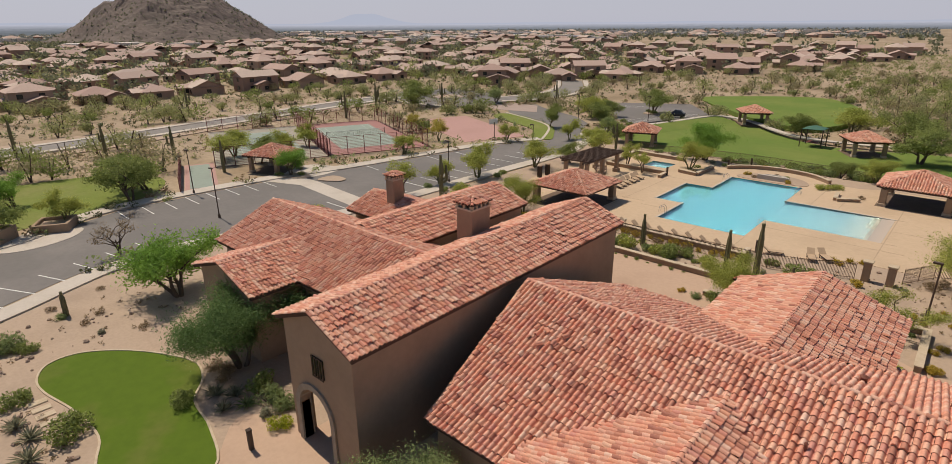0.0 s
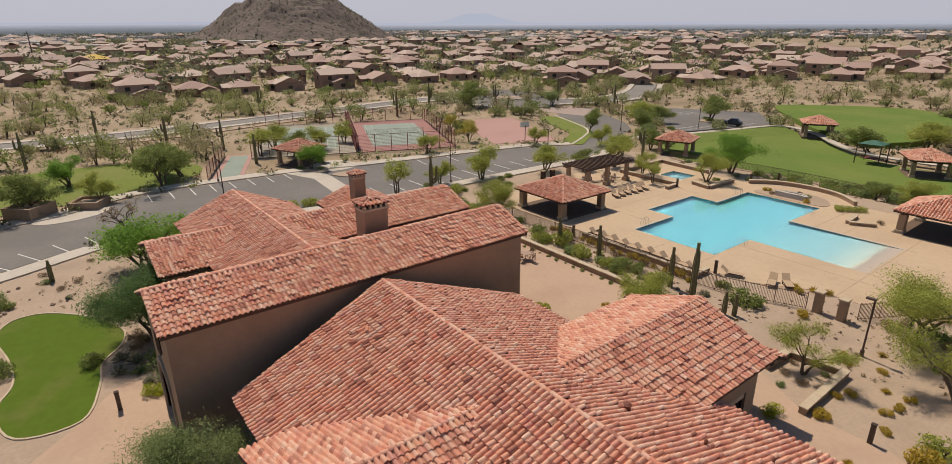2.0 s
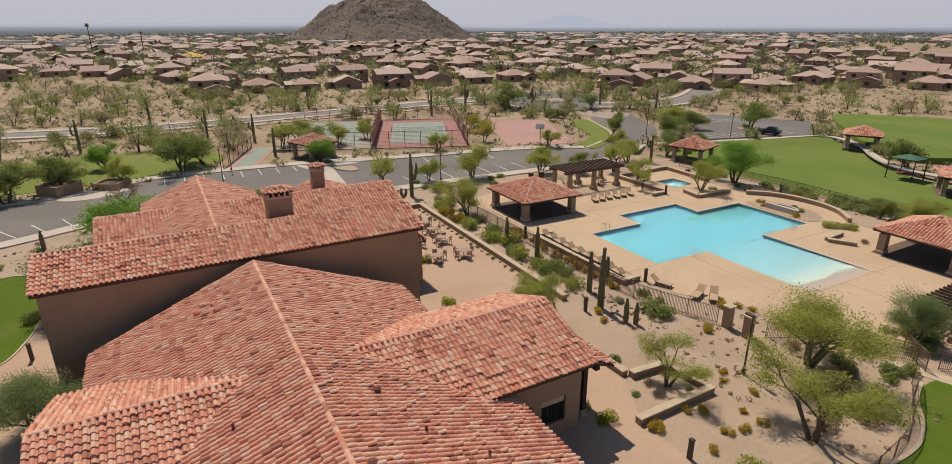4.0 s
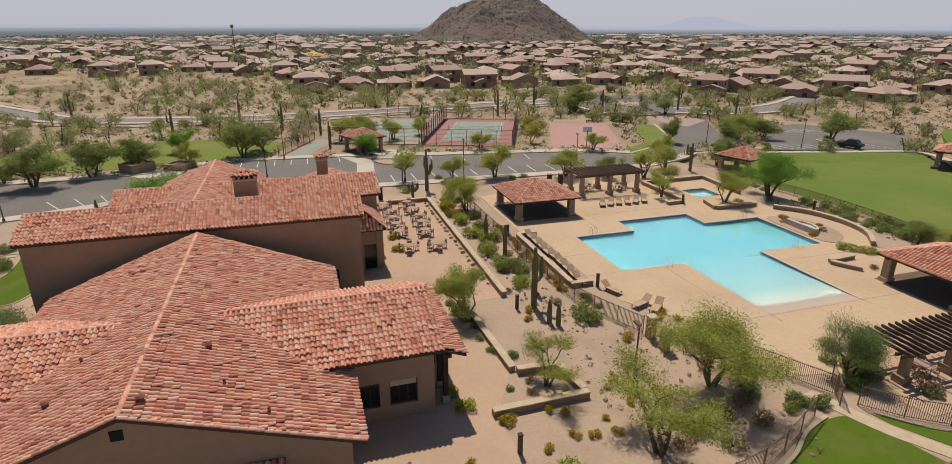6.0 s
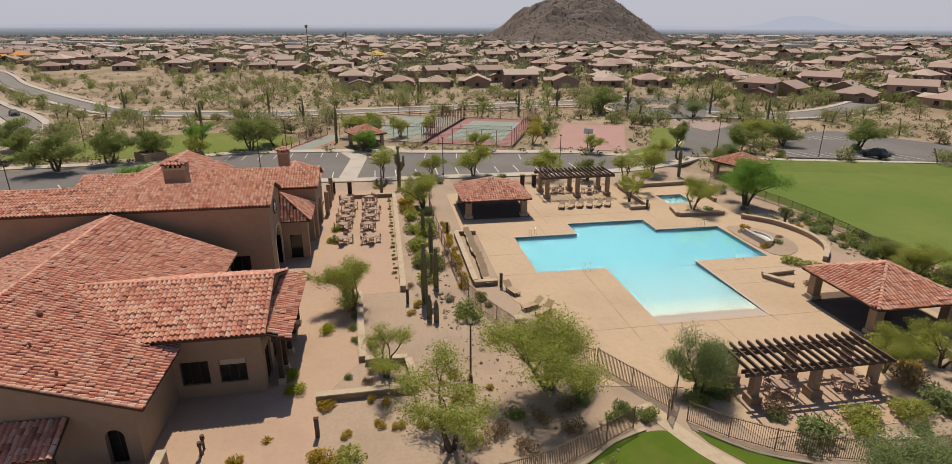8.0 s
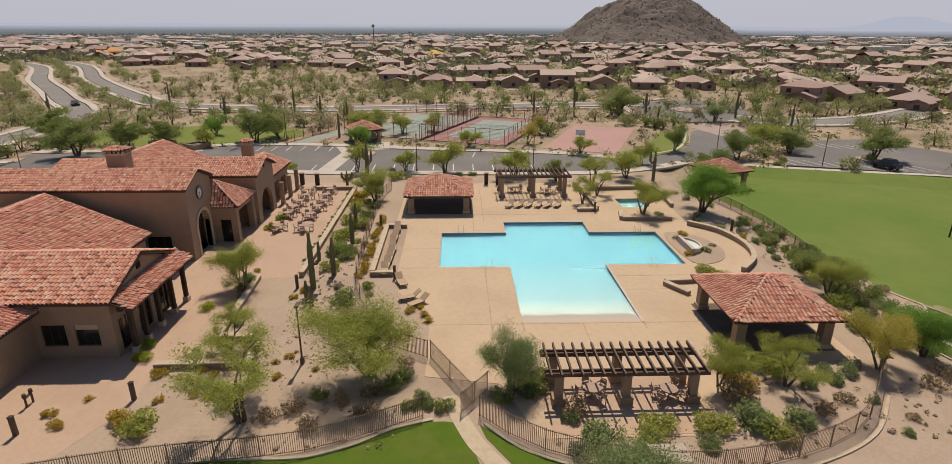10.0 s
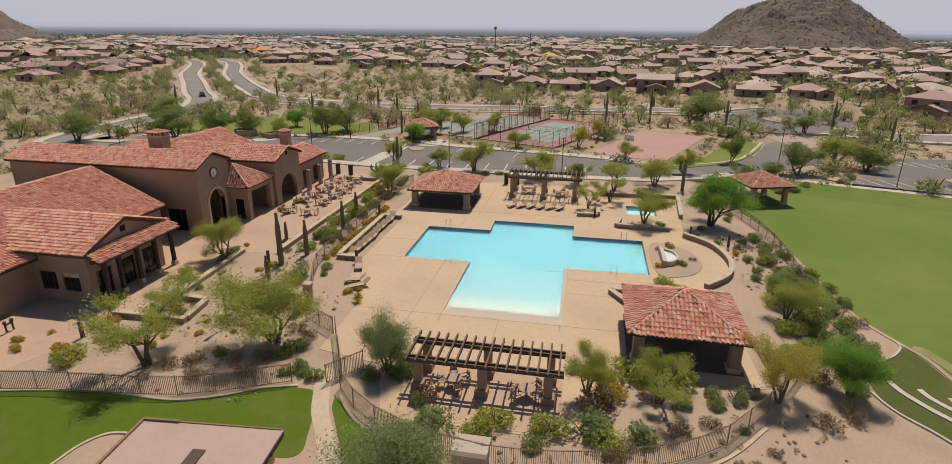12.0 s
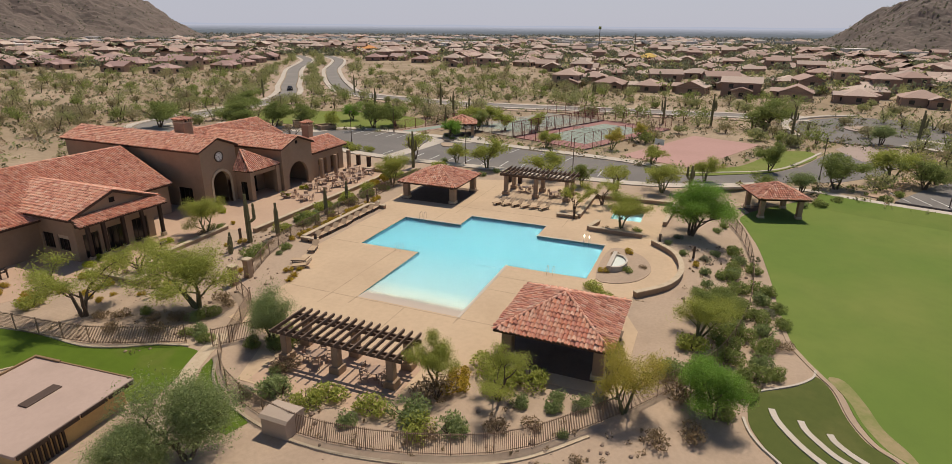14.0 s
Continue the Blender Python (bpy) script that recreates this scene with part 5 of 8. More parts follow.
for row in (
    ("green", -40.9, 3.1, 1.1), ("green", -35.3, 4.4, 1.5), ("yucca", -34.4, 2.4, 1.2), ("yucca", -36.4, 2.9, 1.1), ("yucca", -38.2, 2.6, 1.0), ("olive", -49.2, 4.4, 1.4), ("olive", -51.0, 3.2, 1.3), ("green", -47.6, 5.2, 0.9), ("dry", -46.2, 2.6, 1.0),
    ("dry", -49.0, 9.2, 0.5), ("sage", -46.6, 9.6, 0.45), ("dry", -50.2, 10.4, 0.5), ("dry", -53.5, 8.0, 0.5), ("olive", -51.4, 8.0, 0.55), ("dry", -55.0, 12.0, 0.45), ("dry", -45.0, 12.0, 0.5),
    ("lime", -26.9, 12.7, 0.8), ("yucca", -31.6, 12.4, 1.0), ("yucca", -32.6, 11.6, 1.0), ("agave", -30.2, 12.4, 0.9), ("green", -33.4, 9.8, 1.0), ("olive", -29.6, 13.4, 1.1), ("dry", -34.6, 13.4, 0.8), ("dry", -33.8, 12.6, 0.7), ("sage", -28.2, 12.8, 0.7),
    ("dry", -35.5, 12.8, 0.8), ("yucca", -30.8, 11.2, 0.9), ("olive", -28.6, 14.0, 1.0), ("green", -31.0, 14.0, 1.2), ("olive", -20.2, 9.4, 0.7), ("green", -37.5, 15.5, 1.4), ("green", -39.5, 16.0, 1.2),
    ("lime", -9.3, 43.0, 0.75), ("lime", -19.9, 40.2, 0.7), ("lime", -29.2, 42.2, 0.8), ("lime", -33.0, 42.4, 0.8), ("lime", -3.4, 41.0, 0.7), ("green", -3.2, 41.0, 0.6),
    ("green", -14.4, 44.6, 1.0), ("dry", -12.6, 44.8, 0.9), ("olive", -15.8, 44.3, 0.6), ("gold", -17.0, 44.6, 0.45), ("green", -10.1, 54.3, 1.65, 0.85), ("palo", -17.5, 51.4, 1.2), ("green", -19.8, 52.6, 1.0), ("palo", -22.6, 51.4, 1.1), ("green", -21.2, 51.0, 0.9),
    ("olive", -26.8, 51.2, 1.0), ("palo", -31.4, 51.0, 1.3), ("green", -33.6, 52.6, 1.2), ("palo", -36.2, 50.8, 1.4), ("gold", -38.6, 50.6, 1.2), ("gold", -41.6, 50.8, 1.3), ("palo", -44.6, 51.4, 1.2), ("green", -47.6, 52.6, 1.0), ("dry", -20.4, 54.2, 0.7), ("dry", -23.6, 54.0, 0.7),
    ("gold", -12.6, 50.2, 0.6), ("gold", -11.2, 49.6, 0.5), ("sage", -13.2, 53.0, 0.6), ("dry", -16.4, 49.9, 0.5), ("green", -13.0, 55.6, 0.8), ("olive", -11.6, 56.0, 0.5), ("grass", -7.6, 61.0, 0.7), ("grass", -6.6, 61.4, 0.7), ("grass", -9.0, 60.6, 0.6), ("gold", -6.2, 55.6, 0.7),
    ("gold", -8.4, 59.8, 0.6), ("dry", -3.2, 46.4, 0.5), ("dry", -2.0, 46.2, 0.5), ("olive", -1.4, 48.2, 0.4), ("dry", -3.4, 48.2, 0.4), ("olive", -2.8, 44.9, 0.4), ("green", -7.4, 45.2, 0.5), ("green", -9.4, 45.0, 0.5), ("olive", -6.2, 46.4, 0.6), ("green", -11.2, 45.2, 0.5),
    ("gold", 0.4, 43.6, 0.6), ("gold", 0.5, 47.3, 0.5), ("gold", 2.6, 47.0, 0.5, 0.9), ("gold", 5.3, 44.0, 1.1, 0.9), ("palo", 5.9, 45.4, 1.4, 0.9), ("gold", 3.2, 45.0, 0.45), ("grass", 1.8, 49.4, 0.5), ("gold", 0.8, 51.6, 0.45), ("grass", -1.0, 51.0, 0.5), ("grass", 0.0, 54.0, 0.5),
    ("gold", 4.4, 39.2, 0.55), ("gold", 5.6, 40.2, 0.6), ("grass", 3.0, 40.6, 0.5), ("green", 3.0, 55.0, 0.7), ("olive", 2.6, 59.2, 0.8), ("dry", 3.8, 56.4, 0.8), ("dry", 4.4, 53.6, 0.9), ("dry", 4.8, 58.0, 0.9), ("green", 4.4, 60.8, 0.7), ("olive", 4.2, 62.2, 0.7), ("dry", -0.6, 60.0, 0.8),
    ("green", 4.6, 62.9, 0.75, 1.2), ("green", 1.8, 68.2, 0.8), ("green", 2.8, 67.4, 0.8), ("olive", 3.6, 68.4, 0.8), ("green", 0.8, 67.4, 0.7), ("palo", 7.8, 74.4, 1.2, 1.0), ("palo", 7.0, 78.6, 1.4, 0.9), ("olive", 5.6, 70.6, 0.8), ("sage", 8.8, 70.2, 0.9), ("palo", 7.6, 81.8, 1.4, 0.9),
    ("olive", 8.2, 77.6, 0.9), ("dry", 9.2, 74.6, 0.9), ("dry", 7.6, 82.4, 1.0), ("dry", 4.6, 88.0, 0.8), ("olive", 1.0, 88.8, 0.75), ("sage", 0.4, 91.1, 0.8), ("sage", 2.0, 90.2, 0.6), ("olive", 4.4, 89.8, 0.5), ("dry", 5.6, 86.2, 0.9), ("olive", 12.6, 81.6, 0.7), ("sage", 11.6, 86.2, 0.5),
    ("dry", 6.4, 91.0, 0.5), ("olive", 7.6, 89.6, 0.5), ("dry", 3.0, 95.0, 1.0), ("dry", 1.6, 96.6, 1.1), ("palo", -15.6, 87.4, 1.2, 0.8), ("palo", -14.4, 88.8, 1.1, 0.8), ("green", -2.2, 98.4, 1.1), ("green", -21.0, 89.6, 0.7), ("gold", -20.0, 87.6, 0.7), ("dry", -24.6, 88.0, 0.6), ("gold", -26.0, 89.2, 0.7),
    ("dry", -22.4, 91.0, 0.5), ("green", -20.4, 99.0, 1.3), ("green", -17.2, 99.6, 1.3), ("green", -24.6, 98.6, 1.2), ("green", -27.6, 99.4, 1.1), ("olive", -21.6, 96.8, 0.8), ("olive", -24.4, 96.6, 0.8), ("sage", -27.4, 96.6, 0.8), ("olive", -30.0, 97.6, 0.8), ("olive", -18.8, 96.0, 0.7), ("green", -13.0, 99.6, 1.3), ("green", -10.6, 99.0, 1.3),
    ("green", -19.4, 102.6, 1.0), ("green", -16.4, 102.8, 1.0), ("green", -22.8, 102.4, 0.9), ("olive", -30.8, 92.8, 0.6), ("sage", -32.8, 93.6, 0.7), ("olive", -28.0, 94.6, 0.7), ("gold", -25.4, 95.8, 0.6), ("olive", -38.6, 97.8, 0.8), ("green", -41.2, 98.4, 0.8), ("olive", -43.6, 97.4, 0.9), ("sage", -40.2, 94.8, 0.8), ("dry", -42.8, 94.4, 0.6),
    *[("gold", -33.0 + 1.35 * i, 54.75 + 0.2 * math.sin(i * 2.3), 0.62 + 0.16 * math.sin(i * 1.7)) for i in range(14)],
    *[("green", -45.0 + 1.15 * i, 48.55 + 0.1 * math.sin(i * 3.1), 0.26 + 0.08 * math.sin(i * 2.1)) for i in range(24)],
    ("palo", -29.3, 52.3, 1.5, 1.1), ("palo", -25.6, 51.2, 1.4, 1.1), ("green", -21.3, 51.7, 1.4), ("palo", -52.1, 54.7, 1.6),
    ("palo", -0.2, 83.6, 1.6, 0.9), ("palo", 0.2, 86.4, 1.6, 0.9), ("palo", 1.2, 84.8, 1.4, 0.8), ("dry", 4.2, 81.6, 1.7), ("olive", 6.6, 80.6, 1.7, 0.9), ("olive", 7.6, 72.3, 1.6, 0.9), ("palo", 6.9, 75.4, 1.4, 0.8), ("gold", 2.9, 82.3, 1.2, 1.0), ("gold", 1.6, 82.0, 0.9, 1.2), ("olive", 2.8, 86.4, 0.85), ("olive", 2.2, 88.5, 0.85), ("olive", 1.3, 90.0, 0.85), ("olive", 6.9, 83.6, 1.3), ("dry", 5.2, 70.6, 1.2),
    ("green", 1.8, 69.0, 1.1), ("green", 3.0, 68.6, 1.0), ("green", 3.6, 66.5, 0.9), ("olive", 4.0, 61.4, 0.8, 1.3), ("dry", -1.1, 58.8, 0.9), ("dry", 3.0, 58.4, 0.95), ("green", 1.6, 60.0, 1.1), ("dry", 6.0, 55.0, 0.9), ("dry", 5.0, 52.4, 0.85), ("gold", 3.0, 48.0, 0.5), ("gold", 3.1, 49.4, 0.5), ("gold", -1.6, 51.8, 0.45), ("gold", 0.0, 46.4, 0.45), ("gold", 0.1, 43.9, 0.5),
    ("green", -12.0, 98.2, 1.2), ("olive", -14.4, 98.8, 1.3), ("palo", -8.6, 96.2, 1.4), ("green", -8.8, 98.6, 1.3), ("olive", -6.6, 97.2, 1.2), ("olive", -16.6, 97.2, 1.3), ("green", -18.8, 99.4, 1.3), ("green", -22.4, 99.6, 1.2), ("olive", -26.0, 99.4, 1.2), ("olive", -29.4, 99.8, 1.1), ("green", -32.4, 99.2, 1.2), ("olive", -4.4, 95.4, 1.4), ("dry", -1.8, 95.6, 1.4), ("green", -7.2, 100.4, 1.4), ("green", -5.2, 99.6, 1.2),
    ("lime", -1.6, 41.6, 0.75), *[(("green", "olive", "palo", "olive", "green", "dry")[i % 6], -46.5 + 1.55 * i, 52.1 + 0.9 * math.sin(i * 2.4), 0.75 + 0.25 * math.sin(i * 1.3)) for i in range(19)], ("green", -16.8, 101.0, 1.3), ("olive", -14.2, 101.6, 1.2), ("green", -11.6, 101.4, 1.3), ("olive", -9.6, 100.8, 1.2), ("green", -23.0, 101.4, 1.2), ("green", -27.8, 101.2, 1.1), ("olive", -20.2, 101.2, 1.2), ("dry", -12.8, 102.6, 0.9), ("sage", -18.2, 101.9, 0.8), ("green", -8.2, 102.0, 0.9),
    ("green", -33.6, 89.0, 0.7, 0.8), ("dry", -32.6, 85.4, 0.6), ("dry", -10.8, 85.6, 0.6), ("green", -56.6, 110.6, 1.2), ("green", -58.6, 113.0, 1.2), ("olive", -55.4, 108.6, 1.0), ("green", -63.6, 121.0, 1.0), ("green", -61.0, 119.0, 1.0), ("green", -64.0, 137.0, 1.2), ("olive", -66.0, 138.6, 1.0),
    ("green", -79.2, 43.2, 0.8), ("green", -77.0, 45.6, 0.8), ("dry", -80.2, 47.4, 0.7), ("olive", -57.0, 53.0, 0.9), ("green", -54.2, 53.6, 0.8), ("palo", -51.4, 47.2, 1.0), ("green", -52.4, 56.4, 0.8), ("green", -54.4, 66.2, 0.8), ("olive", -53.4, 64.2, 0.9), ("green", -50.6, 62.8, 0.9), ("palo", -60.5, 31.0, 1.6), ("palo", -58.8, 34.0, 1.5), ("palo", -59.5, 36.5, 1.3),
):
    shrub(*row)


# ---- neighbourhood ----
M_HOUSE_ROOF = material("house_roof_tile", (0.46, 0.33, 0.27), (0.40, 0.28, 0.23), (0.32, 0.22, 0.18), scale=0.25, fine=2.5, bump=0.4, bump_scale=5,
                        vary=((0.40, 0.265, 0.23), (0.54, 0.41, 0.355), (0.46, 0.315, 0.27), (0.66, 0.54, 0.46), (0.48, 0.39, 0.345), (0.42, 0.285, 0.245)))
M_HOUSE_ROOF_PINK = material("pink_house_roof_tile", (0.40, 0.265, 0.245), (0.36, 0.24, 0.22), (0.28, 0.185, 0.17), scale=0.25, fine=2.5, bump=0.4, bump_scale=5,
                             vary=((0.37, 0.235, 0.22), (0.45, 0.31, 0.285), (0.41, 0.265, 0.245), (0.50, 0.37, 0.335)))
M_HOUSE_WALL = material("house_stucco", (0.38, 0.265, 0.20), (0.33, 0.23, 0.175), (0.27, 0.19, 0.145), scale=0.3, fine=2.0, bump=0.1,
                        vary=((0.25, 0.16, 0.125), (0.36, 0.245, 0.185), (0.30, 0.195, 0.15), (0.48, 0.35, 0.265)))
M_HOUSE_GLASS = material("house_window", (0.03, 0.032, 0.035), rough=0.25, bump=0.0, spec=0.5)


def hip_faces(x0, y0, x1, y1, z0, z1):
    """Corners and faces of a hipped roof over a rectangle."""
    w, d = x1 - x0, y1 - y0
    if w >= d:
        r0, r1 = (x0 + d / 2, (y0 + y1) / 2, z1), (x1 - d / 2, (y0 + y1) / 2, z1)
        f = [(0, 1, 5, 4), (1, 2, 5), (2, 3, 4, 5), (3, 0, 4)]
    else:
        r0, r1 = ((x0 + x1) / 2, y0 + w / 2, z1), ((x0 + x1) / 2, y1 - w / 2, z1)
        f = [(0, 1, 4), (1, 2, 5, 4), (2, 3, 5), (3, 0, 4, 5)]
    return [(x0, y0, z0), (x1, y0, z0), (x1, y1, z0), (x0, y1, z0), r0, r1], f + [(3, 2, 1, 0)]


def gable_faces(x0, y0, x1, y1, z0, z1, along_x):
    """A gabled roof; the ridge runs along x or along y."""
    if along_x:
        r0, r1, f = (x0, (y0 + y1) / 2, z1), (x1, (y0 + y1) / 2, z1), [(0, 1, 5, 4), (2, 3, 4, 5)]
    else:
        r0, r1, f = ((x0 + x1) / 2, y0, z1), ((x0 + x1) / 2, y1, z1), [(1, 2, 5, 4), (3, 0, 4, 5)]
    return [(x0, y0, z0), (x1, y0, z0), (x1, y1, z0), (x0, y1, z0), r0, r1], f + [(3, 2, 1, 0)]


def house_template(blocks, label):
    """blocks: (x0, y0, x1, y1, eave, kind), kind hip or the axis of a gable's ridge."""
    e = thing("house", label, "house")
    for x0, y0, x1, y1, eave, kind in blocks:
        rise = min(x1 - x0, y1 - y0) * 0.5 * 0.44
        bm = boxes((x0, y0, -1.5, x1, y1, eave - 0.02))
        if kind != "hip":
            ends = ((x0 + 0.05, x1 - 0.05) if kind == "x" else (y0 + 0.05, y1 - 0.05))
            for c in ends:
                tri = [(c, y0, eave - 0.02), (c, y1, eave - 0.02), (c, (y0 + y1) / 2, eave + rise - 0.1)] if kind == "x" else [(x0, c, eave - 0.02), (x1, c, eave - 0.02), ((x0 + x1) / 2, c, eave + rise - 0.1)]
                bm.faces.new([bm.verts.new(p) for p in tri])
        part("wall", bm, M_HOUSE_WALL, e)
        o = 0.55
        if kind == "hip":
            v, f = hip_faces(x0 - o, y0 - o, x1 + o, y1 + o, eave, eave + rise)
        else:
            v, f = gable_faces(x0 - o, y0 - o, x1 + o, y1 + o, eave, eave + rise, kind == "x")
        mesh_object("roof", v, f, M_HOUSE_ROOF, e)
        for sill in ([0.8] if eave < 4.5 else [0.8, 3.6]):
            for face in range(4):
                a, b = (y0, y1) if face < 2 else (x0, x1)
                n = max(1, int((b - a) / 5.6))
                for k in range(n):
                    c = a + (k + 0.5) * (b - a) / n
                    if face < 2:
                        x = x1 if face else x0
                        part("window", boxes((x - 0.06, c - 0.8, sill, x + 0.06, c + 0.8, sill + 1.4)), M_HOUSE_GLASS, e)
                    else:
                        y = y1 if face == 2 else y0
                        part("window", boxes((c - 0.8, y - 0.06, sill, c + 0.8, y + 0.06, sill + 1.4)), M_HOUSE_GLASS, e)
    e.matrix_world = pose(0, 0, -50)
    return e


HOUSES = [
    house_template(((-6, -5.5, 6, 5.5, 3.0, "hip"), (1.5, -9, 7, -3, 2.8, "y")), "single-storey tan stucco house with hipped tile roof"),
    house_template(((-5.5, -6, 5.5, 6, 3.0, "y"), (-8.5, 0, -3, 6, 2.7, "x")), "single-storey tan stucco house with gabled tile roof"),
    house_template(((-6, -5, 5.5, 5, 5.7, "hip"), (-2, -8.5, 6.5, -2, 2.9, "y"), (-8, -1, -4, 5.5, 2.8, "hip")), "two-storey tan stucco house with hipped tile roof"),
    house_template(((-5, -7, 5, 7, 2.9, "hip"), (-7.5, -5.5, -2, 0.5, 2.8, "x"), (2, 1, 7.5, 6.5, 2.7, "hip")), "single-storey tan stucco house with several hipped tile roofs"),
    house_template(((-7, -4.5, 7, 4.5, 5.6, "x"), (-3, -8, 4, -2, 2.9, "y")), "two-storey tan stucco house with gabled tile roof"),
]
house_rnd = random.Random(31)
# the open desert between the park and the estates
OPEN_LAND = [(-60, -420), (-130, -420), (-150, -238), (-164, -195), (-174, -152), (-206, -146), (-255, -160), (-345, -225), (-375, -215), (-330, -150), (-300, -125), (-318, -100), (-300, -68), (-284, -36), (-298, -8), (-262, 26),
             (-202, 34), (-200, 60), (-196, 90), (-184, 115), (-180, 150), (-180, 166), (-168, 172), (-150, 160), (-134, 158), (-118, 188), (-108, 222), (-88, 252), (-71, 290), (-60, 330), (-46, 440), (60, 440), (60, -420)]


def open_plain(x, y):
    """The wide empty field far out to the north."""
    return math.degrees(math.atan2(10 - x, y - 50)) < 31 and 470 < math.hypot(x - 10, y - 50) < 880


def in_wash(x, y):
    """Open ground: the desert round the park, the streets and the hills."""
    if inside(OPEN_LAND, x, y) or x > -46 or open_plain(x, y):
        return True
    for line, w in ((STREETS[0], 17), (STREETS[1], 17), (STREETS[2], 13)):
        for a, b in zip(line, line[1:]):
            a, b = Vector(a), Vector(b)
            t = max(0.0, min(1.0, (Vector((x, y)) - a).dot(b - a) / (b - a).length_squared))
            if (Vector((x, y)) - a - (b - a) * t).length < w:
                return True
    return math.hypot(x - HILL_1[0], y - HILL_1[1]) < 240 or math.hypot(x - HILL_2[0], y - HILL_2[1]) < 390


spots = [(-204, 39, 90, 2), (-205, 56, 84, 0), (-203, 71, 88, 3), (-201, 87, 80, 1), (-196, 103, 86, 4), (-192, 120, 82, 1), (-190, 137, 88, 3), (-189, 154, 84, 0),
         (-146, 172, 40, 2), (-153, 188, 30, 1), (-133, 197, 35, 0), (-130, 214, 45, 4), (-128, 232, 45, 3), (-150, 208, 40, 1), (-168, 190, 35, 0), (-186, 198, 30, 3), (-147, 226, 45, 1), (-167, 212, 45, 4)]
for row in range(64):
    dist = 205 + row * 17 + (row // 3) * 7
    for col in range(int(150 * dist / 1000) + 8):
        az = radians(8 + (col + 0.5 * (row % 2)) * math.degrees(17.5 / dist))
        if az > radians(166) or dist > 760:
            continue
        x, y = 10 - math.sin(az) * dist + house_rnd.uniform(-3, 3), 50 + math.cos(az) * dist + house_rnd.uniform(-3, 3)
        if in_wash(x, y) or house_rnd.random() < (0.02 if y < -120 else 0.1 + 0.25 * (noise.noise(Vector((x * 0.008, y * 0.008, 1.0))) > 0.12)) + 0.3 * (dist > 470):
            continue
        gap = 13.0 if y < -120 else 15.0
        if any(abs(x - p[0]) < gap and abs(y - p[1]) < gap for p in spots[-120:] + spots[:18]):
            continue
        spots.append((x, y, 12 + 25 * noise.noise(Vector((x * 0.004, y * 0.004, 5.0))) + house_rnd.choice((0, 90, 180, 270)) + house_rnd.uniform(-8, 8), house_rnd.choice((0, 0, 1, 1, 2, 3, 3, 4))))
spots.sort(key=lambda p: math.hypot(p[0] - 10, p[1] - 50))
for x, y, turn, kind in spots[:170]:
    h = copy_thing(HOUSES[kind], pose(x, y, ground_z(x, y), 0, 0, turn) @ Matrix.Scale(0.9, 4))
    tagged(h, group="tract houses")
    if y < -60:
        for piece in h.children:
            if piece.name.startswith("roof"):
                piece.material_slots[0].link = "OBJECT"
                piece.material_slots[0].material = M_HOUSE_ROOF_PINK
rest_roof, rest_wall = ([], []), ([], [])


def far_house(x, y, z, turn, w, d, eave, gable=False):
    m = pose(x, y, z, 0, 0, turn)
    v, f = gable_faces(-w / 2, -d / 2, w / 2, d / 2, eave, eave + min(w, d) * 0.22, True) if gable else hip_faces(-w / 2, -d / 2, w / 2, d / 2, eave, eave + min(w, d) * 0.22)
    b = len(rest_roof[0])
    rest_roof[0].extend(tuple(m @ Vector(p)) for p in v)
    rest_roof[1].extend(tuple(i + b for i in q) for q in f)
    b = len(rest_wall[0])
    rest_wall[0].extend(tuple(m @ Vector(p)) for p in [(sx * (w / 2 - 0.6), sy * (d / 2 - 0.6), zz) for zz in (-2, eave) for sx, sy in ((-1, -1), (1, -1), (1, 1), (-1, 1))])
    rest_wall[1].extend((b + i, b + (i + 1) % 4, b + 4 + (i + 1) % 4, b + 4 + i) for i in range(4))


for x, y, turn, kind in spots[170:]:
    two = 5.6 if kind in (2, 4) else 3.0
    far_house(x, y, ground_z(x, y), turn, 12.0, 10.5, two, kind in (1, 4))
    a = radians(turn)
    far_house(x - 4.5 * math.sin(a) * -1, y - 4.5 * math.cos(a), ground_z(x, y), turn + 90, 11, 7, 2.8, kind % 2 == 0)
for k in range(420):
    az, dist = radians(house_rnd.uniform(8, 165)), 830 + 380 * house_rnd.random()
    x, y = 10 - math.sin(az) * dist, 50 + math.cos(az) * dist
    if in_wash(x, y):
        continue
    s = house_rnd.uniform(0.8, 1.4)
    far_house(x, y, 0, house_rnd.uniform(0, 180), 16 * s, 12 * s, 3.0 * house_rnd.choice((1, 1, 1.6)))
tagged(mesh_object("distant_roofs", *rest_roof, M_HOUSE_ROOF), "pinkish tan tile roofs of the distant housing estate", "houses", kind="stuff")
tagged(mesh_object("distant_walls", *rest_wall, M_HOUSE_WALL), "tan stucco walls of the distant housing estate", "houses", kind="stuff")
M_FAR_WHITE = material("far_white_roof", (0.72, 0.70, 0.67), (0.66, 0.63, 0.6), (0.55, 0.52, 0.5), scale=0.05, fine=0.5, bump=0.0, vary=((0.75, 0.73, 0.7), (0.6, 0.52, 0.45), (0.68, 0.66, 0.66)))
bm = bmesh.new()
for k in range(420):
    az, dist = radians(house_rnd.uniform(8, 165)), 620 + 600 * house_rnd.random()
    x, y = 10 - math.sin(az) * dist, 50 + math.cos(az) * dist
    if in_wash(x, y):
        continue
    w, d = house_rnd.uniform(5, 16), house_rnd.uniform(5, 12)
    box(bm, x - d, y - w, -1, x + d, y + w, house_rnd.uniform(3.5, 6.5))
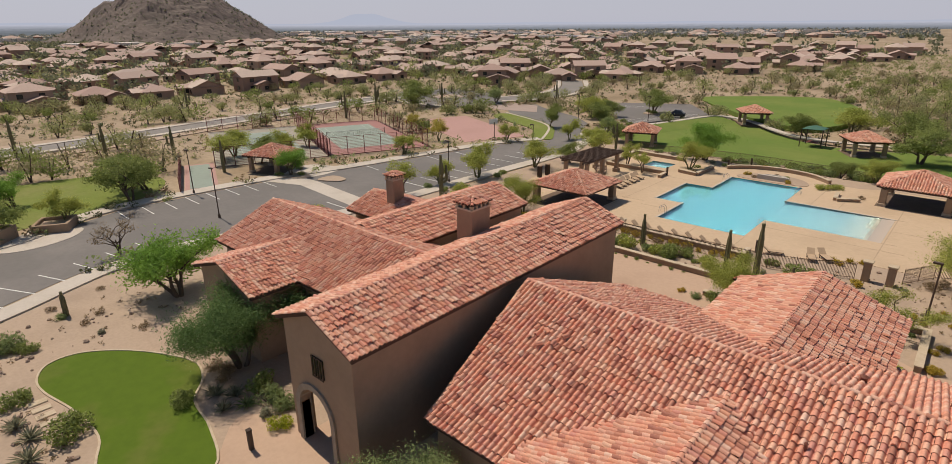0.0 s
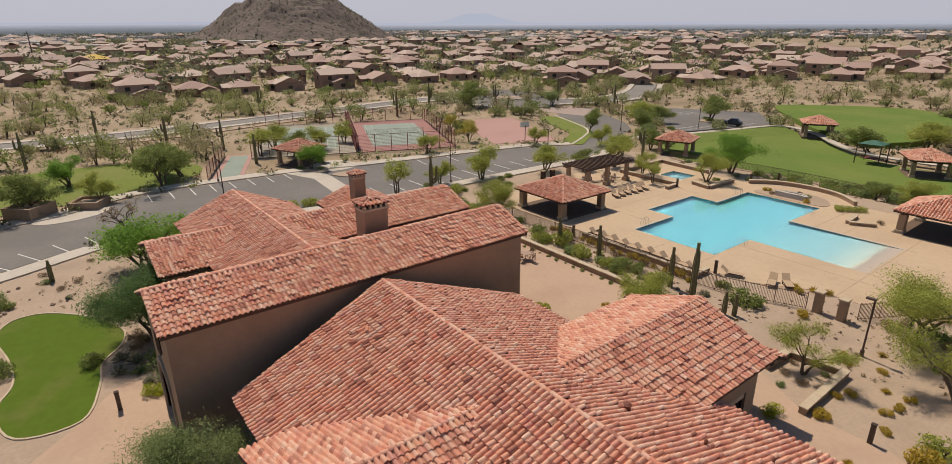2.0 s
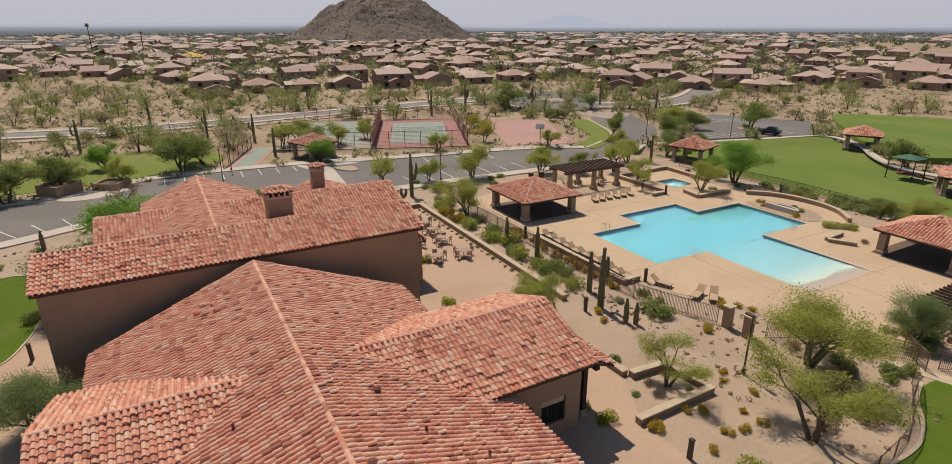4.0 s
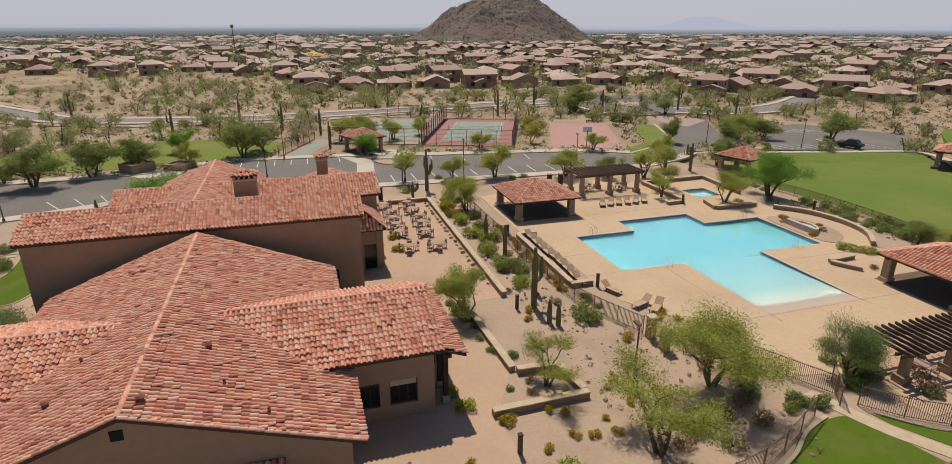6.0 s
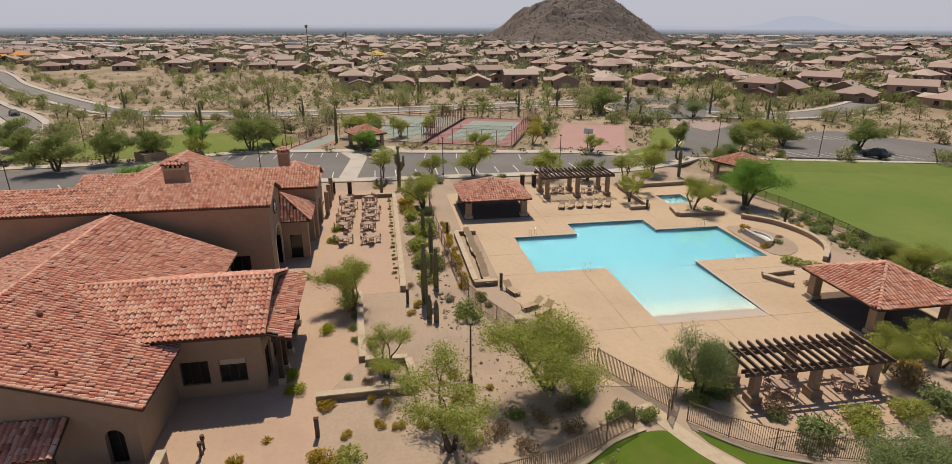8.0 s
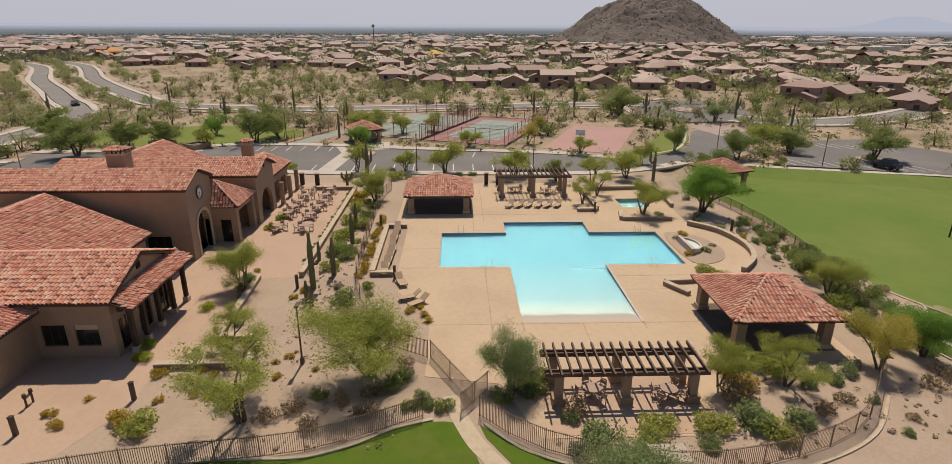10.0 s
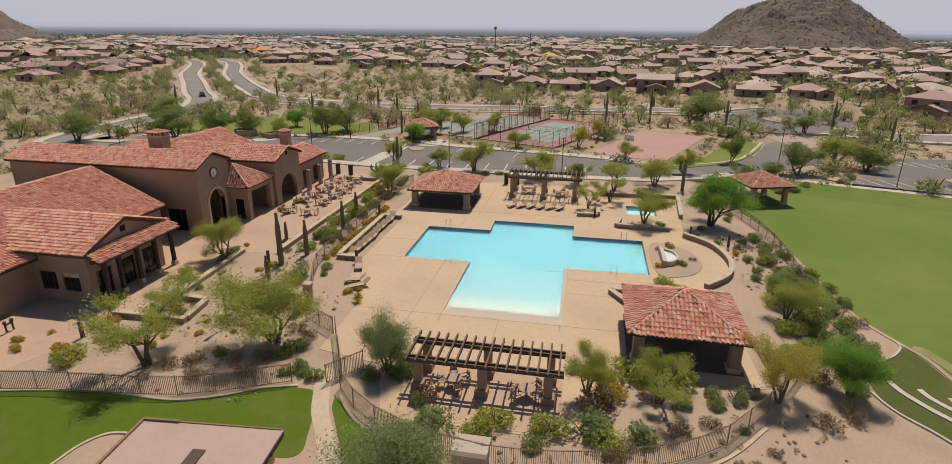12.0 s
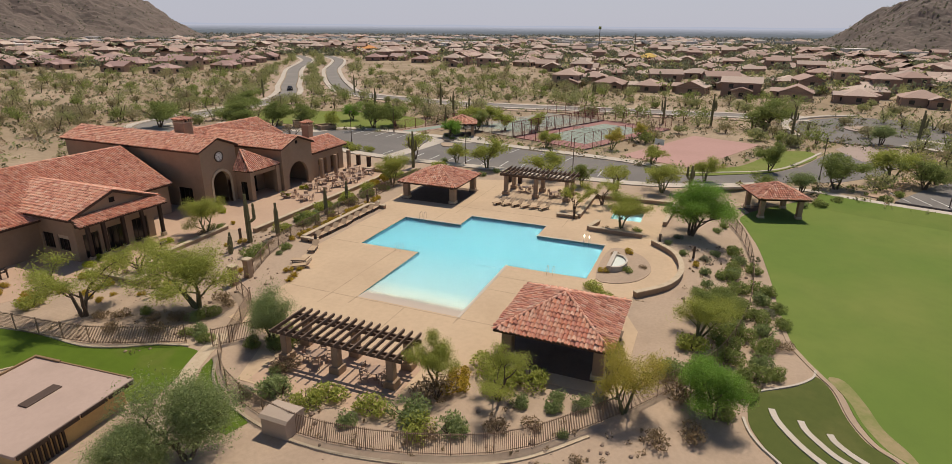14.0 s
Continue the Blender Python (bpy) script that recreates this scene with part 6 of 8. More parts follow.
for az, dist, length in ((60.2, 1180, 70), (57.2, 1190, 55), (54.4, 1160, 60), (51.8, 1240, 50)):
    hall = bmesh.new()
    box(hall, -18, -length / 2, -1, 18, length / 2, 7.5)
    hall.transform(pose(10 - math.sin(radians(az)) * dist, 50 + math.cos(radians(az)) * dist, 0, 0, 0, az - 4))
    shell = bpy.data.meshes.new("hall")
    hall.to_mesh(shell)
    hall.free()
    bm.from_mesh(shell)
    bpy.data.meshes.remove(shell)
tagged(part("distant_halls", bm, M_FAR_WHITE), "pale flat-roofed halls far out on the plain", "buildings", kind="stuff")


# two houses with bright unfinished roofs, a tall slender tower and a pole among the houses
for x, y, turn, colour, label in ((-402, 48, 20, (0.72, 0.50, 0.14), "tan house with a bright yellow roof"), (-420, -190, 35, (0.72, 0.33, 0.12), "tan house with a bright orange roof")):
    h = copy_thing(HOUSES[0], pose(x, y, ground_z(x, y) + 0.5, 0, 0, turn) @ Matrix.Scale(1.15, 4))
    tagged(h, label, group="tract houses")
    paint = material("bright_roof", colour, tuple(c * 0.85 for c in colour), tuple(c * 0.7 for c in colour), scale=0.3, fine=3.0)
    for piece in h.children_recursive:
        if piece.name.startswith("roof"):
            piece.data = piece.data.copy()
            piece.data.materials[0] = paint


def tower(x, y, height, crown, label):
    e = thing("utility_pole", label, "pole", x, y, 0)
    part("shaft", cyl(bmesh.new(), x, y, -1.0, height, 0.4, 0.25, 8), M_BARK, e)
    if crown:
        cloud = leaf_cloud(np.random.default_rng(5), [(x, y, height - 0.5, 1.5), (x, y, height + 0.3, 1.2)], 60, 0.7)
        ob = mesh_object("crown", cloud.tolist(), quad_faces(len(cloud) // 3), M_LEAF_MESQ, e)
        ob.matrix_parent_inverse = e.matrix_world.inverted()
    else:
        part("crossarm", boxes((x - 0.2, y - 1.6, height - 1.4, x + 0.2, y + 1.6, height - 1.1)), M_BARK, e)


tower(-536, -13, 22.5, True, "tall tower disguised as a palm among the houses")
tower(-520, 22, 18.0, False, "tall dark utility pole among the houses")


# ---- far trees and brush ----
def scatter(seed, count, lo, hi, keep, az_lo=5, az_hi=165, power=1.0):
    rnd = random.Random(seed)
    out = []
    while len(out) < count:
        az, dist = radians(rnd.uniform(az_lo, az_hi)), lo + (hi - lo) * rnd.random() ** power
        x, y = 5 - math.sin(az) * dist, 50 + math.cos(az) * dist
        if keep(x, y, rnd):
            out.append((x, y, rnd.random()))
    return out


CLEAR = [smooth_line(FIELD, 3, True), smooth_line(FIELD_2, 3, True), smooth_line(LAWN_WEST, 3, True), LOT, LOT_2, smooth_line(ISLAND, 3, True), DECK, PATIO]


def on_street(x, y, w):
    for line in STREETS:
        for a, b in zip(line, line[1:]):
            a, b = Vector(a), Vector(b)
            t = max(0.0, min(1.0, (Vector((x, y)) - a).dot(b - a) / (b - a).length_squared))
            if (Vector((x, y)) - a - (b - a) * t).length < w:
                return True
    return False


def in_court(x, y, grow_by=1.0):
    for cx, cy, ln, wd in ((-97.5, 71.5, 35, 18), (-104.6, 54.5, 35, 18), (-86.5, 92.6, 30, 14), (-88.5, 35.5, 19, 7)):
        d = Matrix.Rotation(radians(-COURT_TURN), 2) @ Vector((x - cx, y - cy))
        if abs(d.x) < ln / 2 + grow_by and abs(d.y) < wd / 2 + grow_by:
            return True
    return False


def open_desert(x, y, rnd):
    if -58 < x < 22 and -6 < y < 101:
        return False
    if any(inside(p, x, y) for p in CLEAR) or on_street(x, y, 6.5) or in_court(x, y):
        return False
    if math.hypot(x + 83.5, y - 45) < 7 or math.hypot(x + 51.3, y - 102.6) < 6 or math.hypot(x + 41.5, y - 140.5) < 6 or math.hypot(x + 16.5, y - 120.5) < 6:
        return False
    return -0.25 + 1.4 * rnd.random() > noise.noise(Vector((x * 0.02, y * 0.02, 8.0)))


def tree_stuff(name, spots3, leaf, seed, per, leaf_size, r_lo, r_hi, label, trunk=True, lift=0.9, tall=0.45):
    rng = np.random.default_rng(seed)
    clumps = []
    tv, tf = [], []
    for x, y, k in spots3:
        r = r_lo + (r_hi - r_lo) * k
        z = ground_z(x, y)
        for _ in range(4 if trunk else 1):
            a, q = rng.random() * 6.28, r * 0.55 * rng.random() ** 0.5 if trunk else 0
            clumps.append((x + math.cos(a) * q, y + math.sin(a) * q, z + (r * lift * (0.8 + 0.5 * rng.random()) if trunk else r * tall), r * (0.62 if trunk else 1.0) * (0.8 + 0.4 * rng.random())))
        if trunk:
            for s in range(2):
                a = rng.random() * 6.28
                tube(tv, tf, [Vector((x, y, z - 0.3)), Vector((x + math.cos(a) * r * 0.15, y + math.sin(a) * r * 0.15, z + r * 0.5)), Vector((x + math.cos(a) * r * 0.4, y + math.sin(a) * r * 0.4, z + r * 1.1))], [0.14, 0.1, 0.05], 4)
    quads = leaf_cloud(rng, clumps, per, leaf_size, flat=0.72, stretch=1.5)
    ob = mesh_object(name, quads.tolist(), quad_faces(len(quads) // 3), leaf)
    tagged(ob, label, "vegetation", kind="stuff")
    if trunk:
        tagged(mesh_object(name + "_trunks", tv, tf, M_BARK), "grey-brown trunks of desert trees", "vegetation", kind="stuff")


M_LEAF_DUSTY = leaf_material("dusty_mesquite_leaf", (0.36, 0.375, 0.165), (0.43, 0.435, 0.205), (0.26, 0.275, 0.12), 0.55)
M_LEAF_BROWN = leaf_material("brown_ironwood_leaf", (0.36, 0.325, 0.18), (0.43, 0.385, 0.22), (0.26, 0.235, 0.135), 0.55)
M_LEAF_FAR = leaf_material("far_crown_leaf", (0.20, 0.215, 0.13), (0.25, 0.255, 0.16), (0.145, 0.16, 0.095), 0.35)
for i, (leaf, label) in enumerate(((M_LEAF_DUSTY, "dusty olive mesquite trees of the open desert"), (M_LEAF_MESQ, "green palo verde trees of the open desert"), (M_LEAF_BROWN, "brownish ironwood trees of the open desert"))):
    tree_stuff("desert_trees", scatter(50 + i, (340, 170, 240)[i], 92, 300, open_desert, 5, 172), leaf, 60 + i, 100, 0.31, 1.8, 3.7, label, lift=0.6)
    tree_stuff("distant_trees", scatter(70 + i, 1100, 200, 950, lambda x, y, r: math.hypot(x - HILL_1[0], y - HILL_1[1]) > 205 and not inside(OPEN_LAND, x, y) and not (x > -150 and y > 230 and x < -46 and r.random() < 0.6) and not open_plain(x, y)), (M_LEAF_FAR, M_LEAF_DUSTY, M_LEAF_FAR)[i], 80 + i, 32, 1.1, 2.0, 4.2, label, trunk=False, tall=0.9)
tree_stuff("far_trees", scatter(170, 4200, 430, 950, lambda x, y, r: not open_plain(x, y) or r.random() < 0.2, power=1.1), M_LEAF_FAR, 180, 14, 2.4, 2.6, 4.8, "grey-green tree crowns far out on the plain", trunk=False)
# leaf colour lightened and greyed to paint the haze of distance onto these crowns
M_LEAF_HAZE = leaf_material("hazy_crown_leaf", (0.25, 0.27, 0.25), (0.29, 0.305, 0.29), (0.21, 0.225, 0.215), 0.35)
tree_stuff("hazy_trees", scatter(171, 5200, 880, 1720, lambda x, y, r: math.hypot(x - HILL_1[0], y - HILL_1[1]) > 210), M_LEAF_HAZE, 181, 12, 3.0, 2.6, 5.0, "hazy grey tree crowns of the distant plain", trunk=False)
for i, (leaf, n, label) in enumerate(((M_LEAF_OLIVE, 1300, "grey-green brush on the desert floor"), (M_LEAF_DRY, 1900, "dry brown brush on the desert floor"), (M_LEAF_SAGE, 900, "silvery sage brush on the desert floor"), (M_LEAF_DUSTY, 1100, "dusty green creosote brush on the desert floor"), (M_LEAF_BROWN, 900, "brownish brush on the desert floor"))):
    tree_stuff("desert_brush", scatter(90 + i, n, 70, 340, open_desert, 0, 172), leaf, 100 + i, 26, 0.29, 0.5, 1.5, label, trunk=False)


M_LEAF_DARK = leaf_material("creosote_leaf", (0.12, 0.13, 0.06), (0.16, 0.165, 0.08), (0.085, 0.09, 0.04), 0.3)
tree_stuff("desert_shrubs", scatter(97, 2800, 62, 280, open_desert, 0, 172), M_LEAF_DARK, 107, 26, 0.28, 0.45, 1.05, "small dark olive shrubs dotted over the desert", trunk=False)
tree_stuff("hillside_brush", scatter(98, 1000, 120, 440, open_desert, -8, 15), M_LEAF_DUSTY, 108, 40, 0.38, 0.8, 2.2, "sage-green brush on the open slope", trunk=False)
street_rnd = random.Random(12)
street_trees = []
for line in STREETS:
    pts = smooth_line(line, 8)
    for a, b in zip(pts, pts[1:]):
        d = (Vector(b) - Vector(a))
        for side in (-1, 1):
            if street_rnd.random() < 0.62 * d.length / 6:
                o = Vector((-d.y, d.x)).normalized() * side * street_rnd.uniform(8.5, 13)
                p = Vector(a) + d * street_rnd.random() + o
                if open_desert(p.x, p.y, street_rnd):
                    street_trees.append((p.x, p.y, street_rnd.random()))
tree_stuff("street_trees", street_trees, M_LEAF_DUSTY, 66, 160, 0.28, 2.0, 3.6, "dusty green trees along the streets", lift=0.65)


kerb_brush = []
for line, off in ((STREETS[0], 6.6), (STREETS[1], 6.6), (STREETS[2], 7.8), (LOT, 3.2), (LOT_2, 2.2)):
    pts = smooth_line(line, 6)
    for a, b in zip(pts, pts[1:]):
        d = Vector(b) - Vector(a)
        for side in (-1, 1):
            for k in range(int(d.length / 2.2) + 1):
                if street_rnd.random() < 0.6:
                    p = Vector(a) + d * street_rnd.random() + Vector((-d.y, d.x)).normalized() * side * (off + street_rnd.uniform(-0.5, 1.6))
                    if open_desert(p.x, p.y, street_rnd):
                        kerb_brush.append((p.x, p.y, street_rnd.random()))
tree_stuff("kerb_brush", kerb_brush, M_LEAF_MESQ, 67, 44, 0.2, 0.4, 0.85, "dark green shrubs along the kerbs", trunk=False)


def hill_scrub(seed, cx, cy, radius, name):
    rnd = random.Random(seed)
    bpy.context.view_layer.update()
    ob = bpy.data.objects[name]
    clumps = []
    for _ in range(2000):
        a, r = rnd.uniform(0, 6.28), radius * rnd.random() ** 0.5
        hit, p, nrm, _i = ob.ray_cast(Vector((cx + math.cos(a) * r, cy + math.sin(a) * r, 400)), Vector((0, 0, -1)))
        if hit:
            clumps.append((p.x, p.y, p.z + 0.5, rnd.uniform(0.7, 2.0)))
    quads = leaf_cloud(np.random.default_rng(seed), clumps, 9, 1.1)
    tagged(mesh_object("hill_scrub", quads.tolist(), quad_faces(len(quads) // 3), M_LEAF_FAR), "grey-green scrub on the rocky hill", "vegetation", kind="stuff")


hill_scrub(7, *HILL_1, 205, "backdrop_hill_1")
hill_scrub(8, *HILL_2, 320, "backdrop_hill_2")


# plain and mountains on the horizon: glowing rings with the haze painted in
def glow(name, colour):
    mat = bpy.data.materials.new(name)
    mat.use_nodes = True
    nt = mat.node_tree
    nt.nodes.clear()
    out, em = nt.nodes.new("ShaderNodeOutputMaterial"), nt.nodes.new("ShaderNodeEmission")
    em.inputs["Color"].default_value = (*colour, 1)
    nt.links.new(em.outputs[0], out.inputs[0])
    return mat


def horizon_ring(radius, under, rough, hump=0.0, seed=2.2, rate=0.03):
    """A ring round the plain whose top stands a small angle under or over eye level."""
    bm = bmesh.new()
    n = 900
    low, top = [], []
    for i in range(n + 1):
        deg = -10 + 190 * i / n
        az = radians(deg)
        level = -0.16 + 0.2 * ease(deg, 55, 80) + under + rough * noise.fractal(Vector((i * rate, seed, 0)), 0.9, 2.0, 6)
        level += hump * math.exp(-((deg - 52.5) / 2.6) ** 2) * (1 - 0.15 * noise.noise(Vector((i * 0.15, 1, 1))))
        p = Vector((10 - math.sin(az) * radius, 50 + math.cos(az) * radius))
        low.append(bm.verts.new((p.x, p.y, -20)))
        top.append(bm.verts.new((p.x, p.y, 22 + radius * math.tan(radians(level)))))
    for i in range(n):
        bm.faces.new((low[i], low[i + 1], top[i + 1], top[i]))
    return bm


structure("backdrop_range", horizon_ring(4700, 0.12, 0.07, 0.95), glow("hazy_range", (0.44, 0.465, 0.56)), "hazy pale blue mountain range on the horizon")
# each further ring is tinted paler and bluer to imitate thickening haze
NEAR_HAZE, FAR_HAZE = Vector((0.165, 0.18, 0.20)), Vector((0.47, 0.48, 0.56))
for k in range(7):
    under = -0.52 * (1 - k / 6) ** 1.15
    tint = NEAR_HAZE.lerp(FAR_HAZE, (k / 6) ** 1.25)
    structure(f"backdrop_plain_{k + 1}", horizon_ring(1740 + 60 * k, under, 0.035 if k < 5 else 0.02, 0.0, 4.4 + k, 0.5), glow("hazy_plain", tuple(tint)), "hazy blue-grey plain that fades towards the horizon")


# ---- clubhouse details ----
def chimney(x, y, w, d, z0, z1, seed):
    e = part("chimney", boxes((x - w / 2, y - d / 2, z0, x + w / 2, y + d / 2, z1 - 0.75), bevel=0.03), M_STUCCO, clubhouse, "stucco chimney with tiled cap")
    bm = bmesh.new()
    box(bm, x - w / 2 - 0.08, y - d / 2 - 0.08, z1 - 0.76, x + w / 2 + 0.08, y + d / 2 + 0.08, z1 - 0.62)
    for i in range(5):
        for s in (-1, 1):
            yy = y - d / 2 + 0.1 + i * (d - 0.2) / 4
            box(bm, x + s * (w / 2 - 0.06) - 0.1, yy - 0.08, z1 - 0.64, x + s * (w / 2 - 0.06) + 0.1, yy + 0.08, z1 - 0.3)
    for i in range(3):
        for s in (-1, 1):
            xx = x - w / 2 + 0.1 + i * (w - 0.2) / 2
            box(bm, xx - 0.09, y + s * (d / 2 - 0.06) - 0.1, z1 - 0.64, xx + 0.09, y + s * (d / 2 - 0.06) + 0.1, z1 - 0.3)
    part("cap_arcade", bm, M_SAND_TRIM, e)
    part("flue", boxes((x - w / 2 + 0.25, y - d / 2 + 0.25, z1 - 0.64, x + w / 2 - 0.25, y + d / 2 - 0.25, z1 - 0.32)), M_DARK, e)
    rnd = random.Random(seed)
    h = (w / 2 + 0.14, d / 2 + 0.14)
    corners = [(x - h[0], y - h[1], z1 - 0.3), (x + h[0], y - h[1], z1 - 0.3), (x + h[0], y + h[1], z1 - 0.3), (x - h[0], y + h[1], z1 - 0.3)]
    top = (x, y, z1 + 0.02)
    faces = [(corners[i], corners[(i + 1) % 4], top) for i in range(4)]
    field = TileField(e)
    deck = part("cap_roof", roof_deck(faces, 0.05), M_UNDERLAY, e)
    for i, f in enumerate(faces):
        field.plane(f, seed + i)
    for c in corners:
        field.cap(c, top, seed, 0.1)
    field.finish("cap_tiles")


chimney(-26.2, 28.5, 1.45, 1.9, 6.5, 10.3, 301)
chimney(-43.2, 35.7, 1.15, 1.3, 3.0, 7.95, 311)
# low roof of the service end below the second chimney
gable_roof("x", -47.5, -38.6, 36.4, 3.6, 5.2, 3.9, 321)
long_wall("x", -46.8, -38.2, 39.2, 39.6, 3.9, ((-45.6, -43.4, 0.0, 2.6), (-42.4, -40.2, 0.0, 2.6)))
gable_wall("x", -46.9, -46.5, 36.4, 3.0, 3.8, 4.9)
for x in (-46.6, -43.0, -39.4):
    part("porch_column", boxes((x - 0.25, 40.6, -0.2, x + 0.25, 41.1, 3.0), bevel=0.03), M_STUCCO, clubhouse)


# greyer and darker stone than the sandstone trim
M_ARCH_STONE = material("grey_tan_stone", (0.36, 0.30, 0.235), (0.31, 0.255, 0.20), (0.24, 0.195, 0.15), scale=1.5, fine=8.0)


def arch_ring(cx, z_spring, r, width, y0, y1):
    """Stone ring round an arched opening, with its straight jambs."""
    bm = bmesh.new()
    outer, inner = r + width, r
    rows = []
    stations = [("jamb", -1, 0.0), ("jamb", -1, z_spring)] + [("arc", 180 - 15 * i, 0) for i in range(13)] + [("jamb", 1, z_spring), ("jamb", 1, 0.0)]
    for kind, v, z in stations:
        if kind == "jamb":
            a, b = (cx + v * inner, z), (cx + v * outer, z)
        else:
            a = (cx + inner * math.cos(radians(v)), z_spring + inner * math.sin(radians(v)))
            b = (cx + outer * math.cos(radians(v)), z_spring + outer * math.sin(radians(v)))
        rows.append([bm.verts.new((a[0], y0, a[1])), bm.verts.new((b[0], y0, b[1])), bm.verts.new((b[0], y1, b[1])), bm.verts.new((a[0], y1, a[1]))])
    for p, q in zip(rows, rows[1:]):
        for k in range(4):
            bm.faces.new((p[k], p[(k + 1) % 4], q[(k + 1) % 4], q[k]))
    bmesh.ops.remove_doubles(bm, verts=bm.verts, dist=0.001)
    bmesh.ops.recalc_face_normals(bm, faces=bm.faces)
    return bm


part("arch_surround", arch_ring(TOWER_X, 2.95, 1.45, 0.32, 37.05, 37.77), M_SAND_TRIM, clubhouse, "pale stone arch surround")
part("arch_surround", arch_ring(TOWER_X - 0.7, 2.4, 1.4, 0.34, 13.03, 13.75), M_ARCH_STONE, clubhouse, "grey-tan stone arch surround")
# clock
clock = part("clock", cyl(bmesh.new(), 0, 0, 0, 0.06, 0.62, seg=28), M_WHITE, clubhouse, "round pale clock face in a dark ring")
clock.data.transform(pose(-22.85, 37.65, 6.3, -90))
ring = bmesh.new()
for i in range(28):
    a0, a1 = 2 * math.pi * i / 28, 2 * math.pi * (i + 1) / 28
    vs = [ring.verts.new((r * math.cos(a), r * math.sin(a), z)) for a in (a0, a1) for r, z in ((0.58, 0.0), (0.58, 0.1), (0.7, 0.1), (0.7, 0.0))]
    for k in range(4):
        ring.faces.new((vs[k], vs[(k + 1) % 4], vs[4 + (k + 1) % 4], vs[4 + k]))
bmesh.ops.recalc_face_normals(ring, faces=ring.faces)
rim = part("clock_rim", ring, M_IRON, clock)
rim.data.transform(pose(-22.85, 37.65, 6.3, -90))
marks = bmesh.new()
for i in range(12):
    a = 2 * math.pi * i / 12
    box(marks, 0.46 * math.cos(a) - 0.05, 0.46 * math.sin(a) - 0.05, 0.05, 0.46 * math.cos(a) + 0.05, 0.46 * math.sin(a) + 0.05, 0.085)
box(marks, -0.03, -0.04, 0.05, 0.03, 0.34, 0.09)
box(marks, -0.04, -0.03, 0.05, 0.24, 0.03, 0.09)
dial = part("clock_marks", marks, M_IRON, clock)
dial.data.transform(pose(-22.85, 37.65, 6.3, -90))


def window_unit(axis, at, c, half, sill, head, bars=2, depth=0.1, frame_mat=None):
    """A dark glazed unit set into a wall, with frame and bars; axis is the wall's normal."""
    def bx(bm, d0, d1, a0, a1, z0, z1):
        if axis == "x":
            box(bm, at + d0, a0, z0, at + d1, a1, z1)
        else:
            box(bm, a0, at + d0, z0, a1, at + d1, z1)
    bm = bmesh.new()
    bx(bm, -0.02, 0.02, c - half, c + half, sill, head)
    pane = part("window", bm, M_GLASS, clubhouse, "dark glass window")
    bm = bmesh.new()
    for a0, a1, z0, z1 in ((c - half, c - half + 0.08, sill, head), (c + half - 0.08, c + half, sill, head), (c - half, c + half, sill, sill + 0.08), (c - half, c + half, head - 0.08, head)):
        bx(bm, -0.06, 0.06, a0, a1, z0, z1)
    for k in range(1, bars + 1):
        a = c - half + 2 * half * k / (bars + 1)
        bx(bm, -0.04, 0.04, a - 0.03, a + 0.03, sill, head)
    part("window_frame", bm, frame_mat or M_WOOD_DARK, pane)


M_GLASS = material("dark_glass", (0.02, 0.018, 0.016), (0.025, 0.022, 0.02), rough=0.12, bump=0.0, spec=0.5)
window_unit("x", -2.25, 35.65, 0.85, 0.95, 2.6, 2)
window_unit("x", -2.25, 37.92, 0.82, 0.95, 2.6, 2)
part("window_blind", boxes((-2.18, 37.15, 2.2, -2.13, 38.7, 2.58)), M_SAND_TRIM, clubhouse, "pale half-drawn blind")
window_unit("x", 3.24, 33.25, 0.6, 0.0, 2.5, 1)
window_unit("y", 39.6, -9.0, 0.88, 0.1, 2.6, 2)
window_unit("y", 39.6, -6.2, 0.88, 0.1, 2.6, 2)
window_unit("y", 39.6, -3.6, 0.78, 0.1, 2.6, 2)
window_unit("x", -20.12, 34.4, 1.2, 0.0, 2.6, 2)
# rooms behind the openings
part("hall_floor", boxes((-25.3, 13.7, -0.05, -20.35, 37.1, 0.03)), M_PATIO, clubhouse)
part("porch_floor", boxes((-12.0, 39.9, -0.1, -2.4, 41.6, 0.06)), M_PATIO, clubhouse)
for x in (-10.9, -8.7, -6.5, -4.4, -2.8):
    post = part("porch_post", boxes((x - 0.16, 40.5, -0.1, x + 0.16, 40.82, 3.78), bevel=0.02), M_WOOD_DARK, clubhouse)
    part("post_base", boxes((x - 0.24, 40.42, -0.1, x + 0.24, 40.9, 0.5), bevel=0.02), M_SAND_TRIM, post)
part("porch_beam", boxes((-11.2, 40.51, 3.76, -1.7, 40.81, 4.0)), M_WOOD_DARK, clubhouse)
for x in (-30.55, -25.55):
    part("porch_column", boxes((x - 0.36, 39.5, -0.2, x + 0.36, 40.2, 3.98), bevel=0.03), M_STUCCO, clubhouse)
part("porch_beam", boxes((-30.19, 39.65, 3.3, -25.91, 40.05, 3.98)), M_STUCCO, clubhouse)
part("porch_end_wall", boxes((-25.55, 37.66, -0.2, -25.2, 38.35, 3.95), (-25.55, 38.35, 2.55, -25.2, 39.5, 3.95)), M_STUCCO, clubhouse)
part("porch_end_door", boxes((-25.45, 38.35, 0.0, -25.38, 39.5, 2.55)), M_GLASS, clubhouse, "dark glazed side door")
part("porch_back_wall", boxes((-31.15, 36.6, -0.2, -25.75, 36.9, 4.6)), M_STUCCO, clubhouse)
